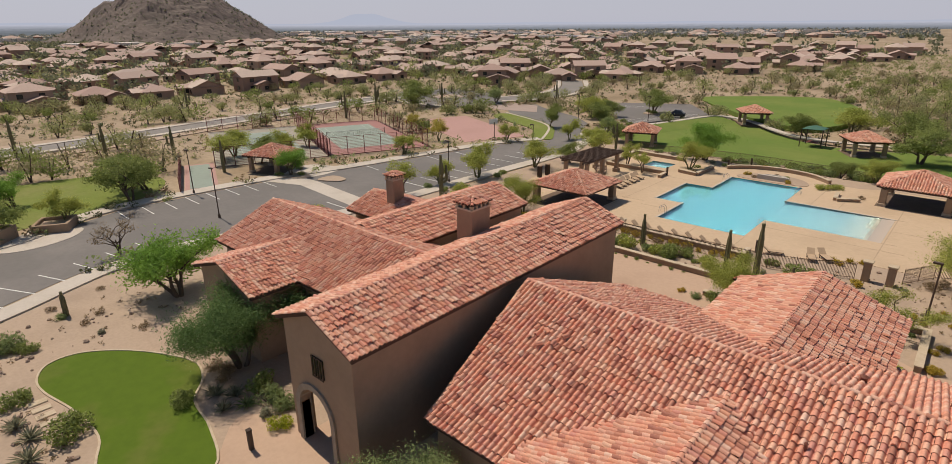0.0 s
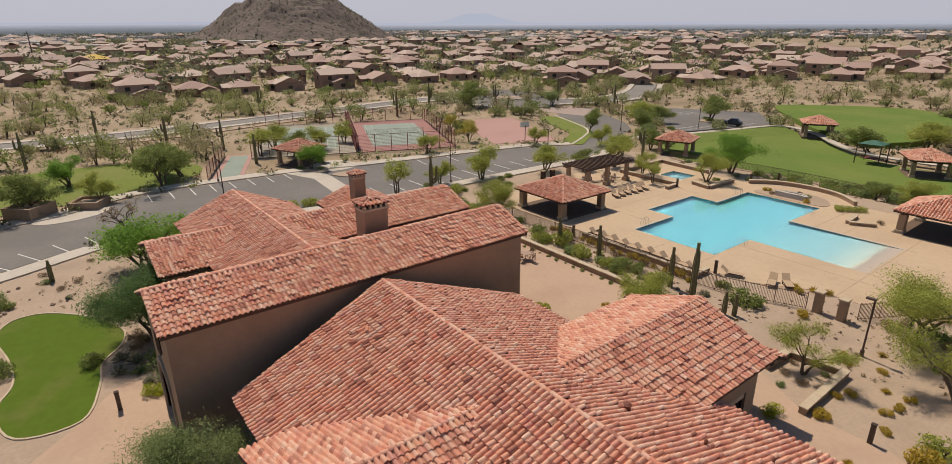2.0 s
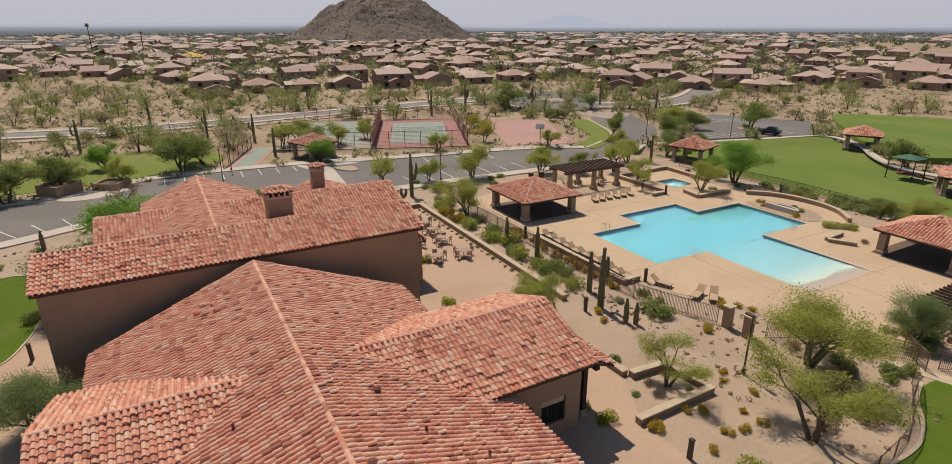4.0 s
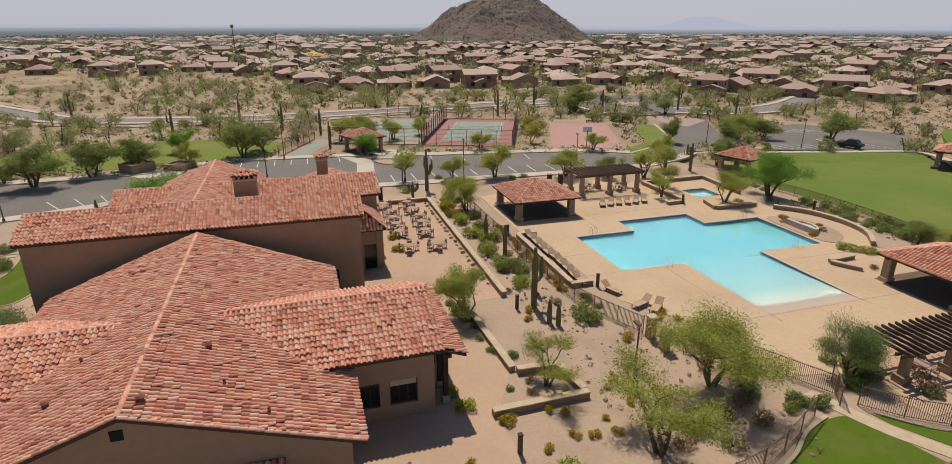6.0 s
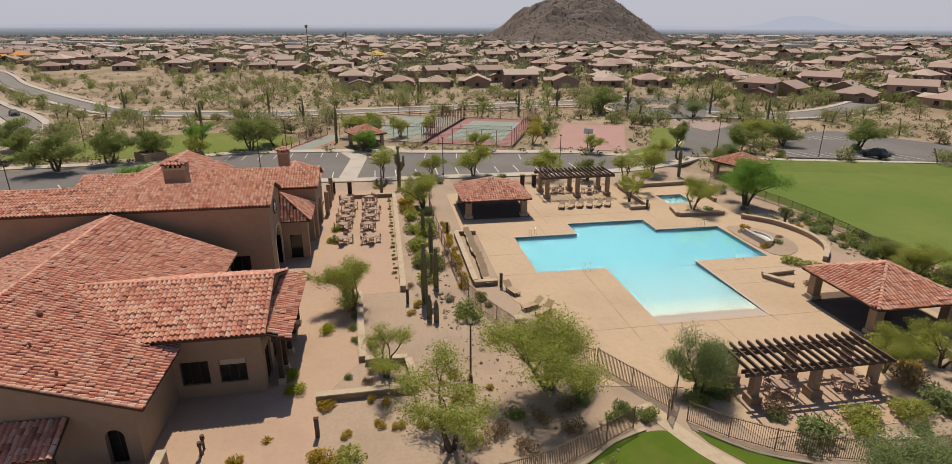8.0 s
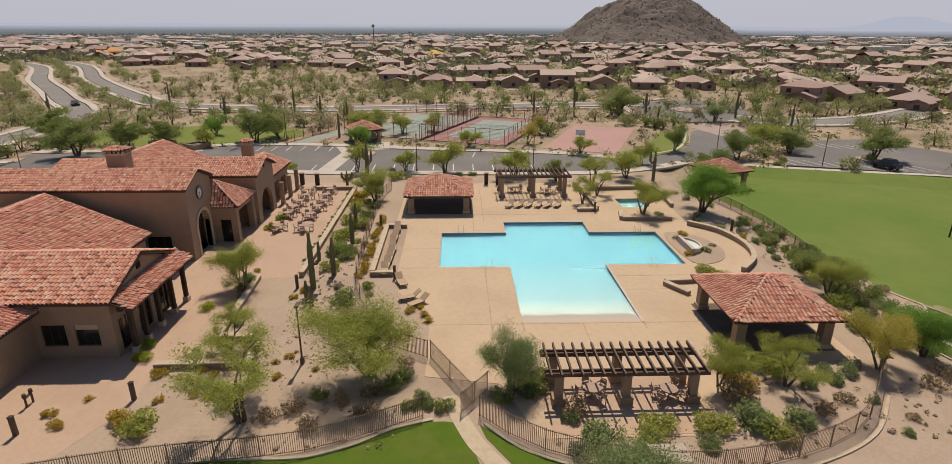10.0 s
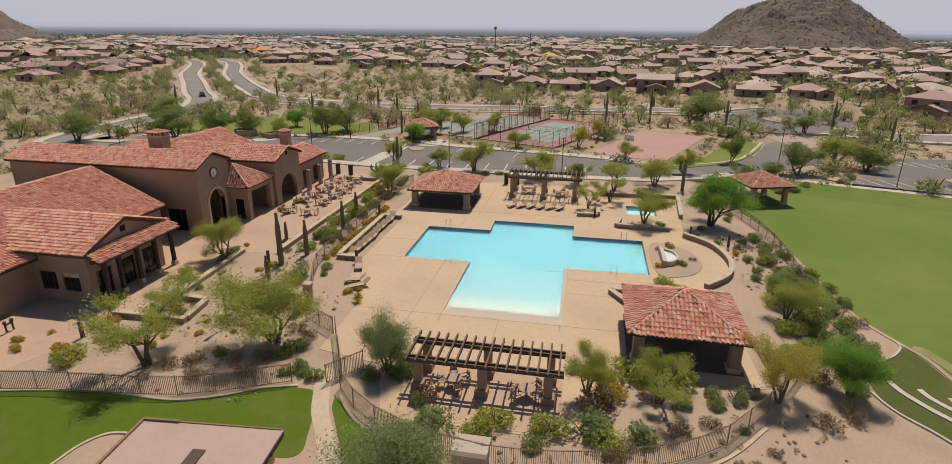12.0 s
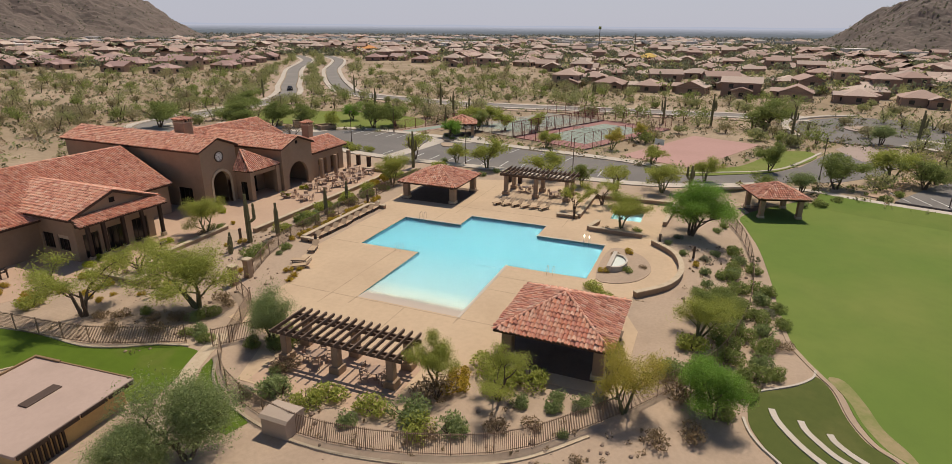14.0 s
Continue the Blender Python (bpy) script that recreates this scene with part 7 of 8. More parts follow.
part("porch_door", boxes((-29.6, 36.9, 0.0, -27.6, 37.0, 2.5)), M_GLASS, clubhouse, "dark glazed double door")
# gable vents
part("gable_vent", boxes((3.68, 24.7, 5.9, 3.75, 25.2, 6.4)), M_DARK, clubhouse, "small dark gable vent")
part("gable_vent", boxes((-6.65, 39.78, 5.05, -6.1, 39.86, 5.55)), M_DARK, clubhouse, "small dark gable vent")
part("gable_vent", boxes((-34.65, 40.48, 6.2, -34.25, 40.56, 6.65)), M_DARK, clubhouse, "small dark gable vent")
part("iron_grille", boxes(*[(-23.25 + i * 0.22, 13.03, 4.9, -23.21 + i * 0.22, 13.09, 6.1) for i in range(5)], (-23.3, 13.03, 4.9, -22.3, 13.07, 4.95), (-23.3, 13.03, 6.05, -22.3, 13.07, 6.1)), M_IRON, clubhouse, "iron window grille")
part("window", boxes((-23.25, 13.11, 4.95, -22.35, 13.17, 6.05)), M_GLASS, clubhouse)
lantern = thing("hanging_lantern", "black iron lantern hanging inside the entry arch", "lantern", -24.2, 14.6, 2.4)
part("chain", cyl(bmesh.new(), -24.2, 14.6, 2.4, 7.4, 0.015, seg=6), M_IRON, lantern)
part("cap", cyl(bmesh.new(), -24.2, 14.6, 2.28, 2.42, 0.2, 0.06, 8), M_IRON, lantern)
part("cage", cyl(bmesh.new(), -24.2, 14.6, 1.65, 2.28, 0.12, 0.18, 8), M_IRON, lantern)
# roof vents
M_VENT = material("painted_vent", (0.20, 0.075, 0.05), (0.16, 0.06, 0.04), (0.11, 0.04, 0.03), scale=3.0, fine=12.0, rough=0.7)
for x, y, r in ((-2.16, 27.9, 0.15), (3.0, 25.9, 0.16), (0.4, 21.3, 0.15), (1.0, 28.9, 0.07), (2.87, 30.9, 0.07), (-3.0, 21.8, 0.07)):
    z = MAIN_RIDGE - (MAIN_RIDGE - MAIN_EAVE) / MAIN_HALF * abs(y - MAIN_MID)
    vent = part("roof_vent", cyl(bmesh.new(), x, y, z, z + 0.36, r, r * 0.9, 10), M_VENT, clubhouse)
    part("vent_cap", cyl(bmesh.new(), x, y, z + 0.36, z + 0.44, r * 1.3, r * 0.5, 10), M_VENT, vent)
for x, y, turn in ((-16.1, 21.57, 20), (-15.5, 21.31, -35), (-15.33, 22.12, 60), (-14.74, 21.57, 10), (-14.49, 22.28, -20)):
    z = MAIN_RIDGE - (MAIN_RIDGE - MAIN_EAVE) / MAIN_HALF * abs(y - MAIN_MID)
    t = new("loose_tile", TILE_RAISED)
    t.parent = clubhouse
    t.matrix_basis = clubhouse.matrix_world.inverted() @ pose(x, y, z + 0.17, 19 if y < MAIN_MID else -19, 0, turn)
# small tiled canopy and bin yard at the hall's end
canopy = [[(5.7, 26.6, 2.5), (5.7, 31.4, 2.5), (3.72, 31.4, 3.4), (3.72, 26.6, 3.4)]]
cr = part("canopy_roof", roof_deck(canopy, 0.12), M_UNDERLAY, clubhouse)
field = TileField(cr)
field.plane(canopy[0], 261)
field.finish()
for y in (26.9, 31.1):
    part("canopy_post", boxes((5.3, y - 0.12, -0.2, 5.54, y + 0.12, 2.48)), M_WOOD_DARK, clubhouse)
low_wall([(4.2, 35.6), (8.0, 35.6)], "low tan yard wall beside the hall", 1.2)
low_wall([(8.1, 35.8), (8.1, 28.0)], "low tan yard wall beside the hall", 1.2)


pipe = thing("backflow_pipe", "pair of dark upright water pipes joined at the top", "pipe", 3.33, 37.25, 0)
for k in (-0.28, 0.28):
    part("riser", cyl(bmesh.new(), 3.33 + k, 37.25, -0.1, 0.82, 0.07, seg=10), M_IRON, pipe)
    part("valve", cyl(bmesh.new(), 3.33 + k, 37.25, 0.74, 0.98, 0.13, 0.11, 10), M_IRON, pipe)
part("cross_pipe", boxes((3.03, 37.18, 0.6, 3.63, 37.32, 0.74), bevel=0.03), M_IRON, pipe)


# ---- pergolas ----
def pergola(label, length, depth, rafters, height=3.0):
    """Stucco columns, dark beams along the length and curved-end rafters across."""
    e = thing("pergola", label, "pergola")
    for i in range(3):
        for s in (-1, 1):
            y = -length / 2 + 0.9 + i * (length - 1.8) / 2
            x = s * (depth / 2 - 0.75)
            col = part("column", boxes((x - 0.26, y - 0.26, -0.2, x + 0.26, y + 0.26, height - 0.28), bevel=0.03), M_STUCCO, e)
            part("column_base", boxes((x - 0.42, y - 0.42, -0.2, x + 0.42, y + 0.42, 0.55), bevel=0.03), M_STUCCO, col)
    for s in (-1, 1):
        x = s * (depth / 2 - 0.75)
        for k in (-0.2, 0.2):
            part("beam", boxes((x + k - 0.06, -length / 2, height - 0.3, x + k + 0.06, length / 2, height - 0.02), bevel=0.01), M_PERGOLA, e)
    for i in range(rafters):
        y = -length / 2 + 0.3 + i * (length - 0.6) / (rafters - 1)
        bm = bmesh.new()
        prof = [(-depth / 2, 0.10), (-depth / 2 + 0.12, 0.0), (depth / 2 - 0.12, 0.0), (depth / 2, 0.10), (depth / 2 - 0.02, 0.24), (-depth / 2 + 0.02, 0.24)]
        a = [bm.verts.new((x, y - 0.055, height + z - 0.02)) for x, z in prof]
        b = [bm.verts.new((x, y + 0.055, height + z - 0.02)) for x, z in prof]
        bm.faces.new(a)
        bm.faces.new(b[::-1])
        for k in range(6):
            bm.faces.new((a[k], b[k], b[(k + 1) % 6], a[(k + 1) % 6]))
        bmesh.ops.recalc_face_normals(bm, faces=bm.faces)
        part("rafter", bm, M_PERGOLA, e)
    return e


pergola_near = pergola("dark timber pergola on stucco columns over a paved terrace", 10.2, 3.8, 16, 2.3)
pergola_near.matrix_world = pose(2.95, 74.15, 0.05)
pergola_far = pergola("dark timber pergola beyond the pool on stucco columns", 10.4, 5.0, 17)
pergola_far.matrix_world = pose(-43.7, 74.2, 0.05)


# ---- iron fences ----
# lighter brown than the other ironwork
M_FENCE = material("brown_fence_paint", (0.26, 0.18, 0.125), (0.21, 0.145, 0.10), (0.15, 0.10, 0.07), scale=2, fine=10, rough=0.6, bump=0.05)


def fence(line, label, height=1.5, step=2.4, base=None):
    e = thing("iron_fence", label, "fence", line[0][0], line[0][1], 0)
    pts = [Vector(p) for p in line]
    lens = [0.0]
    for a, b in zip(pts, pts[1:]):
        lens.append(lens[-1] + (b - a).length)

    def at(s):
        for i in range(len(pts) - 1):
            if s <= lens[i + 1] or i == len(pts) - 2:
                return pts[i].lerp(pts[i + 1], (s - lens[i]) / max(1e-6, lens[i + 1] - lens[i]))

    n = max(1, round(lens[-1] / step))
    for i in range(n + 1):
        p = at(lens[-1] * i / n)
        z = ground_z(p.x, p.y)
        part("post", boxes((p.x - 0.028, p.y - 0.028, z - 0.2, p.x + 0.028, p.y + 0.028, z + height + 0.03)), M_FENCE, e)
        if i == n:
            break
        q = at(lens[-1] * (i + 1) / n)
        d = (q - p)
        dn = d.normalized()
        s = Vector((-dn.y, dn.x)) * 0.012
        verts, faces = [], []

        def bar(a, b, z0a, z1a, z0b, z1b, half=0.012):
            k = len(verts)
            o = Vector((-dn.y, dn.x)) * half
            for r, z0, z1 in ((a, z0a, z1a), (b, z0b, z1b)):
                verts.extend([(r.x - o.x, r.y - o.y, z0), (r.x + o.x, r.y + o.y, z0), (r.x + o.x, r.y + o.y, z1), (r.x - o.x, r.y - o.y, z1)])
            faces.extend([(k, k + 1, k + 5, k + 4), (k + 1, k + 2, k + 6, k + 5), (k + 2, k + 3, k + 7, k + 6), (k + 3, k, k + 4, k + 7)])

        zp, zq = ground_z(p.x, p.y), ground_z(q.x, q.y)
        for r in (0.12, height - 0.12):
            bar(p, q, zp + r, zp + r + 0.04, zq + r, zq + r + 0.04, 0.016)
        m = max(2, int(d.length / 0.115))
        for k in range(1, m):
            c = p.lerp(q, k / m)
            z = zp + (zq - zp) * k / m
            w = dn * 0.013
            bar(c - w, c + w, z + 0.05, z + height, z + 0.05, z + height, 0.013)
        tagged(mesh_object("fence_panel", verts, faces, M_FENCE, e), kind="stuff").matrix_parent_inverse = e.matrix_world.inverted()
    return e


fence(smooth_line([(11.5, 37), (10.2, 42), (9.2, 46.4), (8.2, 54.6), (6.8, 58.3), (5.2, 61.6)], 3), "dark iron picket fence above the mown lawn")
fence([(4.0, 64.6), (-1.3, 61.8)], "dark iron picket fence beside the pool gate")
fence([(-1.3, 61.6), (-3.2, 58.4)], "dark iron picket fence beside the pool gate")
fence(smooth_line([(-6.6, 57.2), (-10.5, 55.5), (-14.5, 54.4), (-25, 53.9), (-40, 53.6), (-46, 54.4)], 3), "long dark iron picket fence between courtyard and pool")
fence(smooth_line([(5.2, 65.0), (7.9, 67.8), (9.7, 72), (10.3, 77), (9.2, 82.6), (7.0, 87.4), (3.5, 90.7), (-0.8, 94.0), (-7.8, 97.9), (-18.4, 100.4), (-31, 101.0), (-41, 99.6), (-47.0, 97.0)], 3), "curving dark iron picket fence round the pool garden")
fence([(4.9, 63.9), (2.7, 65.6)], "open dark iron garden gate", 1.5, 1.4)
structure("garden_edging", ribbon(smooth_line([(10.4, 41.5), (9.3, 46.2), (8.6, 50.4), (8.55, 55.0), (7.7, 57.6), (6.3, 59.9), (5.5, 62.2)], 6), 0.22, -0.1, 0.12), M_SAND_TRIM, "pale stone edging below the fence")
structure("garden_edging_2", ribbon(smooth_line([(6.0, 65.3), (8.4, 67.6), (10.2, 71.8), (10.9, 77), (9.9, 82.8), (7.6, 87.8), (4.0, 91.2)], 6), 0.2, -0.1, 0.1), M_SAND_TRIM, "pale stone edging below the fence")
for x, y in ((-5.8, 57.35), (-4.0, 57.35)):
    g = thing("gate_pillar", "square stone gate pillar with a cap", "pillar", x, y, 0, "gate pillars")
    part("shaft", boxes((x - 0.3, y - 0.3, -0.2, x + 0.3, y + 0.3, 1.75), bevel=0.03), M_STUCCO, g)
    part("cap", boxes((x - 0.38, y - 0.38, 1.75, x + 0.38, y + 0.38, 1.9), bevel=0.03), M_SAND_TRIM, g)
for x, y in ((-49.3, 40.9), (-48.9, 43.2), (-48.8, 68.1), (-48.6, 69.8)):
    g = thing("gate_pillar", "dark stone pillar beside the walk", "pillar", x, y, 0, "walk pillars")
    part("shaft", boxes((x - 0.28, y - 0.28, -0.2, x + 0.28, y + 0.28, 1.7), bevel=0.03), M_WOOD_DARK, g)
    part("cap", boxes((x - 0.34, y - 0.34, 1.7, x + 0.34, y + 0.34, 1.8), bevel=0.02), M_STUCCO, g)


# ---- furniture ----
M_SLING = material("sling_fabric", (0.50, 0.36, 0.24), (0.45, 0.32, 0.21), (0.34, 0.26, 0.19), scale=2, fine=20, bump=0.1)


def lounger():
    e = thing("sun_lounger", "tan sling sun lounger on the pool deck", "lounger", group="sun loungers")
    bm = boxes((-0.34, -0.95, 0.30, 0.34, 0.45, 0.35), bevel=0.01)
    part("seat", bm, M_SLING, e)
    back = part("backrest", boxes((-0.34, 0.0, 0.0, 0.34, 0.75, 0.05), bevel=0.01), M_SLING, e)
    back.data.transform(pose(0, 0.43, 0.32, 38))
    part("frame", boxes((-0.37, -0.97, 0.27, -0.33, 0.48, 0.33), (0.33, -0.97, 0.27, 0.37, 0.48, 0.33)), M_WOOD_DARK, e)
    for sx in (-1, 1):
        for y in (-0.8, 0.3):
            part("leg", boxes((sx * 0.33 - 0.025, y - 0.025, 0, sx * 0.33 + 0.025, y + 0.025, 0.29)), M_WOOD_DARK, e)
    return e


LOUNGER = lounger()
LOUNGER.matrix_world = pose(-28.5, 56.9, 0.05, 0, 0, 94)
lr = random.Random(4)
for i in range(1, 9):
    copy_thing(LOUNGER, pose(-28.5 + i * 1.52, 56.9 + lr.uniform(-0.1, 0.1), 0.05, 0, 0, 92 + lr.uniform(-6, 6)) @ pose(0, 0, 0))
for i in range(6):
    copy_thing(LOUNGER, pose(-37.4 + lr.uniform(-0.1, 0.1), 70.6 + i * 1.25, 0.05, 0, 0, 60 + lr.uniform(-8, 8)))
for x, y, r in ((-10.6, 59.6, 20), (-9.6, 60.4, 40), (-13.8, 58.6, 110)):
    copy_thing(LOUNGER, pose(x, y, 0.05, 0, 0, r))


M_BRONZE = material("dusty_bronze", (0.40, 0.28, 0.215), (0.34, 0.235, 0.18), (0.26, 0.18, 0.14), scale=3, fine=20, rough=0.6, bump=0.1)


def patio_chair():
    e = thing("patio_chair", "brown wrought-iron patio chair", "chair", group="patio chairs")
    part("seat", boxes((-0.24, -0.24, 0.42, 0.24, 0.24, 0.46), bevel=0.01), M_BRONZE, e)
    bm = boxes((-0.24, 0.22, 0.46, -0.2, 0.26, 0.95), (0.2, 0.22, 0.46, 0.24, 0.26, 0.95), (-0.24, 0.22, 0.88, 0.24, 0.26, 0.95), (-0.2, 0.23, 0.55, 0.2, 0.25, 0.82))
    part("backrest", bm, M_BRONZE, e)
    for sx in (-1, 1):
        for sy in (-1, 1):
            part("leg", boxes((sx * 0.21 - 0.02, sy * 0.21 - 0.02, 0, sx * 0.21 + 0.02, sy * 0.21 + 0.02, 0.43)), M_BRONZE, e)
        part("armrest", boxes((sx * 0.25 - 0.025, -0.22, 0.64, sx * 0.25 + 0.025, 0.24, 0.68)), M_BRONZE, e)
    return e


def patio_table():
    e = thing("patio_table", "round brown iron patio table", "table", group="patio tables")
    part("tabletop", cyl(bmesh.new(), 0, 0, 0.70, 0.74, 0.55, seg=20), M_BRONZE, e)
    part("pedestal", cyl(bmesh.new(), 0, 0, 0.0, 0.70, 0.05, 0.05, 8), M_BRONZE, e)
    part("foot", cyl(bmesh.new(), 0, 0, 0.0, 0.05, 0.28, 0.22, 12), M_BRONZE, e)
    return e


CHAIR, TABLE = patio_chair(), patio_table()
sets = [(x + lr.uniform(-0.3, 0.3), y + lr.uniform(-0.3, 0.3)) for x in (-44.4, -41.6, -38.9, -36.2, -33.3, -28.4) for y in (43.2, 46.2)] + [(-44.5, 72.0), (-43.5, 76.5), (3.6, 72.2), (3.8, 77.0)]
for k, (x, y) in enumerate(sets):
    zz = 0.03 if k < 12 else 0.05
    if k == 0:
        TABLE.matrix_world = pose(x, y, zz)
    else:
        copy_thing(TABLE, pose(x, y, zz))
    for q in range(4):
        a = 45 + 90 * q + lr.uniform(-22, 22) + 31 * k
        px, py = x + 0.82 * math.cos(radians(a)), y + 0.82 * math.sin(radians(a))
        m = pose(px, py, zz, 0, 0, a - 90)
        if k == 0 and q == 0:
            CHAIR.matrix_world = m
        else:
            copy_thing(CHAIR, m)


# ---- lamps, bollards and poles ----
def lamp_post(x, y, height, label, arm=True):
    e = thing("street_lamp", label, "lamp post", x, y, ground_z(x, y), "lamp posts")
    z = ground_z(x, y)
    part("pole", cyl(bmesh.new(), x, y, z - 0.2, z + height, 0.075, 0.055, 8), M_IRON, e)
    part("pole_base", cyl(bmesh.new(), x, y, z - 0.2, z + 0.5, 0.16, 0.14, 10), M_IRON, e)
    if arm:
        head = part("lamp_head", boxes((x - 0.55, y - 0.14, z + height - 0.06, x + 0.1, y + 0.14, z + height + 0.08), bevel=0.02), M_IRON, e)
    return e


for x, y, h in ((-0.9, 52.9, 4.4), (-57.0, 57.3, 6.0), (-56.0, 76.0, 6.0), (-66.5, 28.0, 6.0), (-52.4, -1.5, 5.5), (-60.0, 126.0, 6.0), (-70.0, 112.0, 6.5), (-88.5, -8.0, 6.0), (-79.2, 30.5, 6.0)):
    lamp_post(x, y, h, "dark slender lamp post beside the paving")


def bollard(x, y, label="dark timber path light bollard"):
    e = thing("path_light", label, "bollard", x, y, ground_z(x, y), "path light bollards")
    z = ground_z(x, y)
    part("post", boxes((x - 0.12, y - 0.12, z - 0.1, x + 0.12, y + 0.12, z + 1.25), bevel=0.02), M_BARK, e)
    part("cap", boxes((x - 0.14, y - 0.14, z + 1.25, x + 0.14, y + 0.14, z + 1.31), bevel=0.01), M_WOOD_DARK, e)


for x, y in ((3.0, 43.4), (6.2, 38.4), (-26.4, 10.7), (-30.2, 54.8), (-27.5, 95.4), (-29.8, 91.8), (-15.1, 57.9), (-13.2, 49.4), (-60.6, 19.0), (-35.0, 81.2)):
    bollard(x, y)


# ---- flat-roofed building below the lawn ----
M_FLAT_ROOF = material("flat_roof", (0.47, 0.35, 0.30), (0.43, 0.32, 0.27), (0.38, 0.28, 0.24), scale=0.4, fine=3, bump=0.1)
M_OCHRE = material("ochre_wall", (0.58, 0.40, 0.18), (0.52, 0.35, 0.16), (0.44, 0.30, 0.14), scale=0.5, fine=4)
M_RIM = material("weathered_rim", (0.27, 0.175, 0.095), (0.22, 0.14, 0.08), (0.15, 0.10, 0.06), scale=1.0, fine=6)
shed = thing("service_building", "flat-roofed ochre service building beside the lawn", "building")
part("wall", boxes((0.45, 0.45, -0.3, 6.8, 0.7, 2.28), (0.45, 7.3, -0.3, 6.8, 7.55, 2.28), (0.45, 0.7, -0.3, 0.7, 7.3, 2.28), (6.55, 0.7, -0.3, 6.8, 7.3, 2.28)), M_OCHRE, shed)
part("roof", boxes((0.0, 0.0, 2.3, 7.25, 8.0, 2.52), bevel=0.02), M_FLAT_ROOF, shed)
part("parapet", boxes((-0.05, -0.05, 2.5, 0.1, 2.1, 2.64), (0.1, -0.05, 2.5, 7.25, 0.1, 2.64), (-0.04, 2.1, 2.5, 0.06, 7.9, 2.57)), M_RIM, shed, "weathered brown parapet rim")
part("skylight", boxes((2.0, 4.05, 2.5, 4.15, 4.75, 2.6), bevel=0.02), M_IRON, shed, "long dark skylight")
part("roof_hatch", boxes((5.3, 3.3, 2.5, 6.0, 3.8, 2.62), bevel=0.02), M_IRON, shed, "small dark hatch")
for i in range(4):
    part("fascia", boxes((0.15 + i * 1.78, 7.98, 2.22, 1.8 + i * 1.78, 8.06, 2.46)), M_WOOD_DARK, shed)
for i in range(9):
    part("slat", boxes((4.4 + i * 0.27, 7.55, 0.1, 4.52 + i * 0.27, 7.66, 2.2)), M_WOOD_DARK, shed)
shed.matrix_world = pose(12.34, 56.7, -0.82, 0, 0, 5.2)

utility = thing("utility_box", "tan metal utility cabinet on the gravel", "utility box", 10.2, 74.6, 0)
M_UTIL = material("tan_metal", (0.45, 0.36, 0.29), (0.42, 0.33, 0.27), rough=0.5, bump=0.02)
part("cabinet", boxes((9.4, 73.8, -0.1, 11.0, 75.6, 1.15), bevel=0.03), M_UTIL, utility)
lid = bmesh.new()
prof = [(9.32, 1.15), (9.5, 1.3), (10.2, 1.4), (10.9, 1.3), (11.08, 1.15)]
ra = [lid.verts.new((x, 73.72, z)) for x, z in prof]
rb = [lid.verts.new((x, 75.68, z)) for x, z in prof]
for i in range(4):
    lid.faces.new((ra[i], ra[i + 1], rb[i + 1], rb[i]))
lid.faces.new(ra)
lid.faces.new(rb[::-1])
lid.faces.new((ra[0], rb[0], rb[4], ra[4]))
bmesh.ops.recalc_face_normals(lid, faces=lid.faces)
part("lid", lid, M_UTIL, utility)

# ---- entry garden ----
for i in range(4):
    stone = thing("stepping_stone", "pale rough stepping stone in the entry gravel", "stepping stone", -40.0 + 0.9 * i, 4.05, 0, "stepping stones")
    part("slab", boxes((-40.3 + 0.9 * i, 3.55, -0.05, -39.75 + 0.9 * i, 4.55, 0.09), bevel=0.03), M_SAND_TRIM, stone)

# ---- amphitheatre ----
M_TURF_DARK = material("dark_turf", (0.095, 0.115, 0.033), (0.13, 0.135, 0.045), (0.065, 0.085, 0.025), scale=0.3, fine=1.5, rough=0.95, bump=0.4, bump_scale=20, spec=0.1)
structure("amphitheatre_lawn", slab(smooth_line([(-5.4, 100.4), (-7.3, 102.8), (-8.6, 103.9), (-9.4, 104.5), (-7.9, 105.2), (-5.0, 105.6), (-2.8, 106.3), (-1.6, 107.4), (1.5, 108.9), (6, 106.5), (4.5, 103.5), (1.1, 101.6), (-0.1, 100.7), (-2.4, 99.9)], 4, True), -1.3, -0.74), M_TURF_DARK, "dark green amphitheatre lawn")
for i, line in enumerate(([(-4.1, 101.3), (-3.1, 101.5), (-2.0, 102.0), (-0.7, 102.8), (0.4, 103.8), (1.2, 105.0)], [(-3.5, 102.9), (-2.6, 103.1), (-1.6, 103.7), (-0.6, 104.5), (0.1, 105.6)], [(-2.8, 104.4), (-2.1, 104.6), (-1.2, 105.3), (-0.5, 106.2), (-0.2, 107.0)])):
    s = thing("stone_step", "curved pale stone amphitheatre step", "step", line[0][0], line[0][1], -0.8, "amphitheatre steps")
    part("tread", ribbon(smooth_line(line, 6), 0.40, -1.2, -0.66 - 0.02 * i), M_CONCRETE, s)
structure("amphitheatre_kerb", ribbon(smooth_line([(-10.2, 104.5), (-9.1, 104.2), (-7.6, 102.9), (-5.7, 100.3)], 6), 0.16, -1.3, -0.68), M_CONCRETE, "pale stone edging round the amphitheatre")
structure("amphitheatre_kerb_2", ribbon(smooth_line([(-2.5, 99.6), (-1.2, 99.9), (0.0, 100.5), (1.3, 101.5), (3.2, 102.6)], 6), 0.16, -1.3, -0.66), M_CONCRETE, "pale stone edging round the amphitheatre")
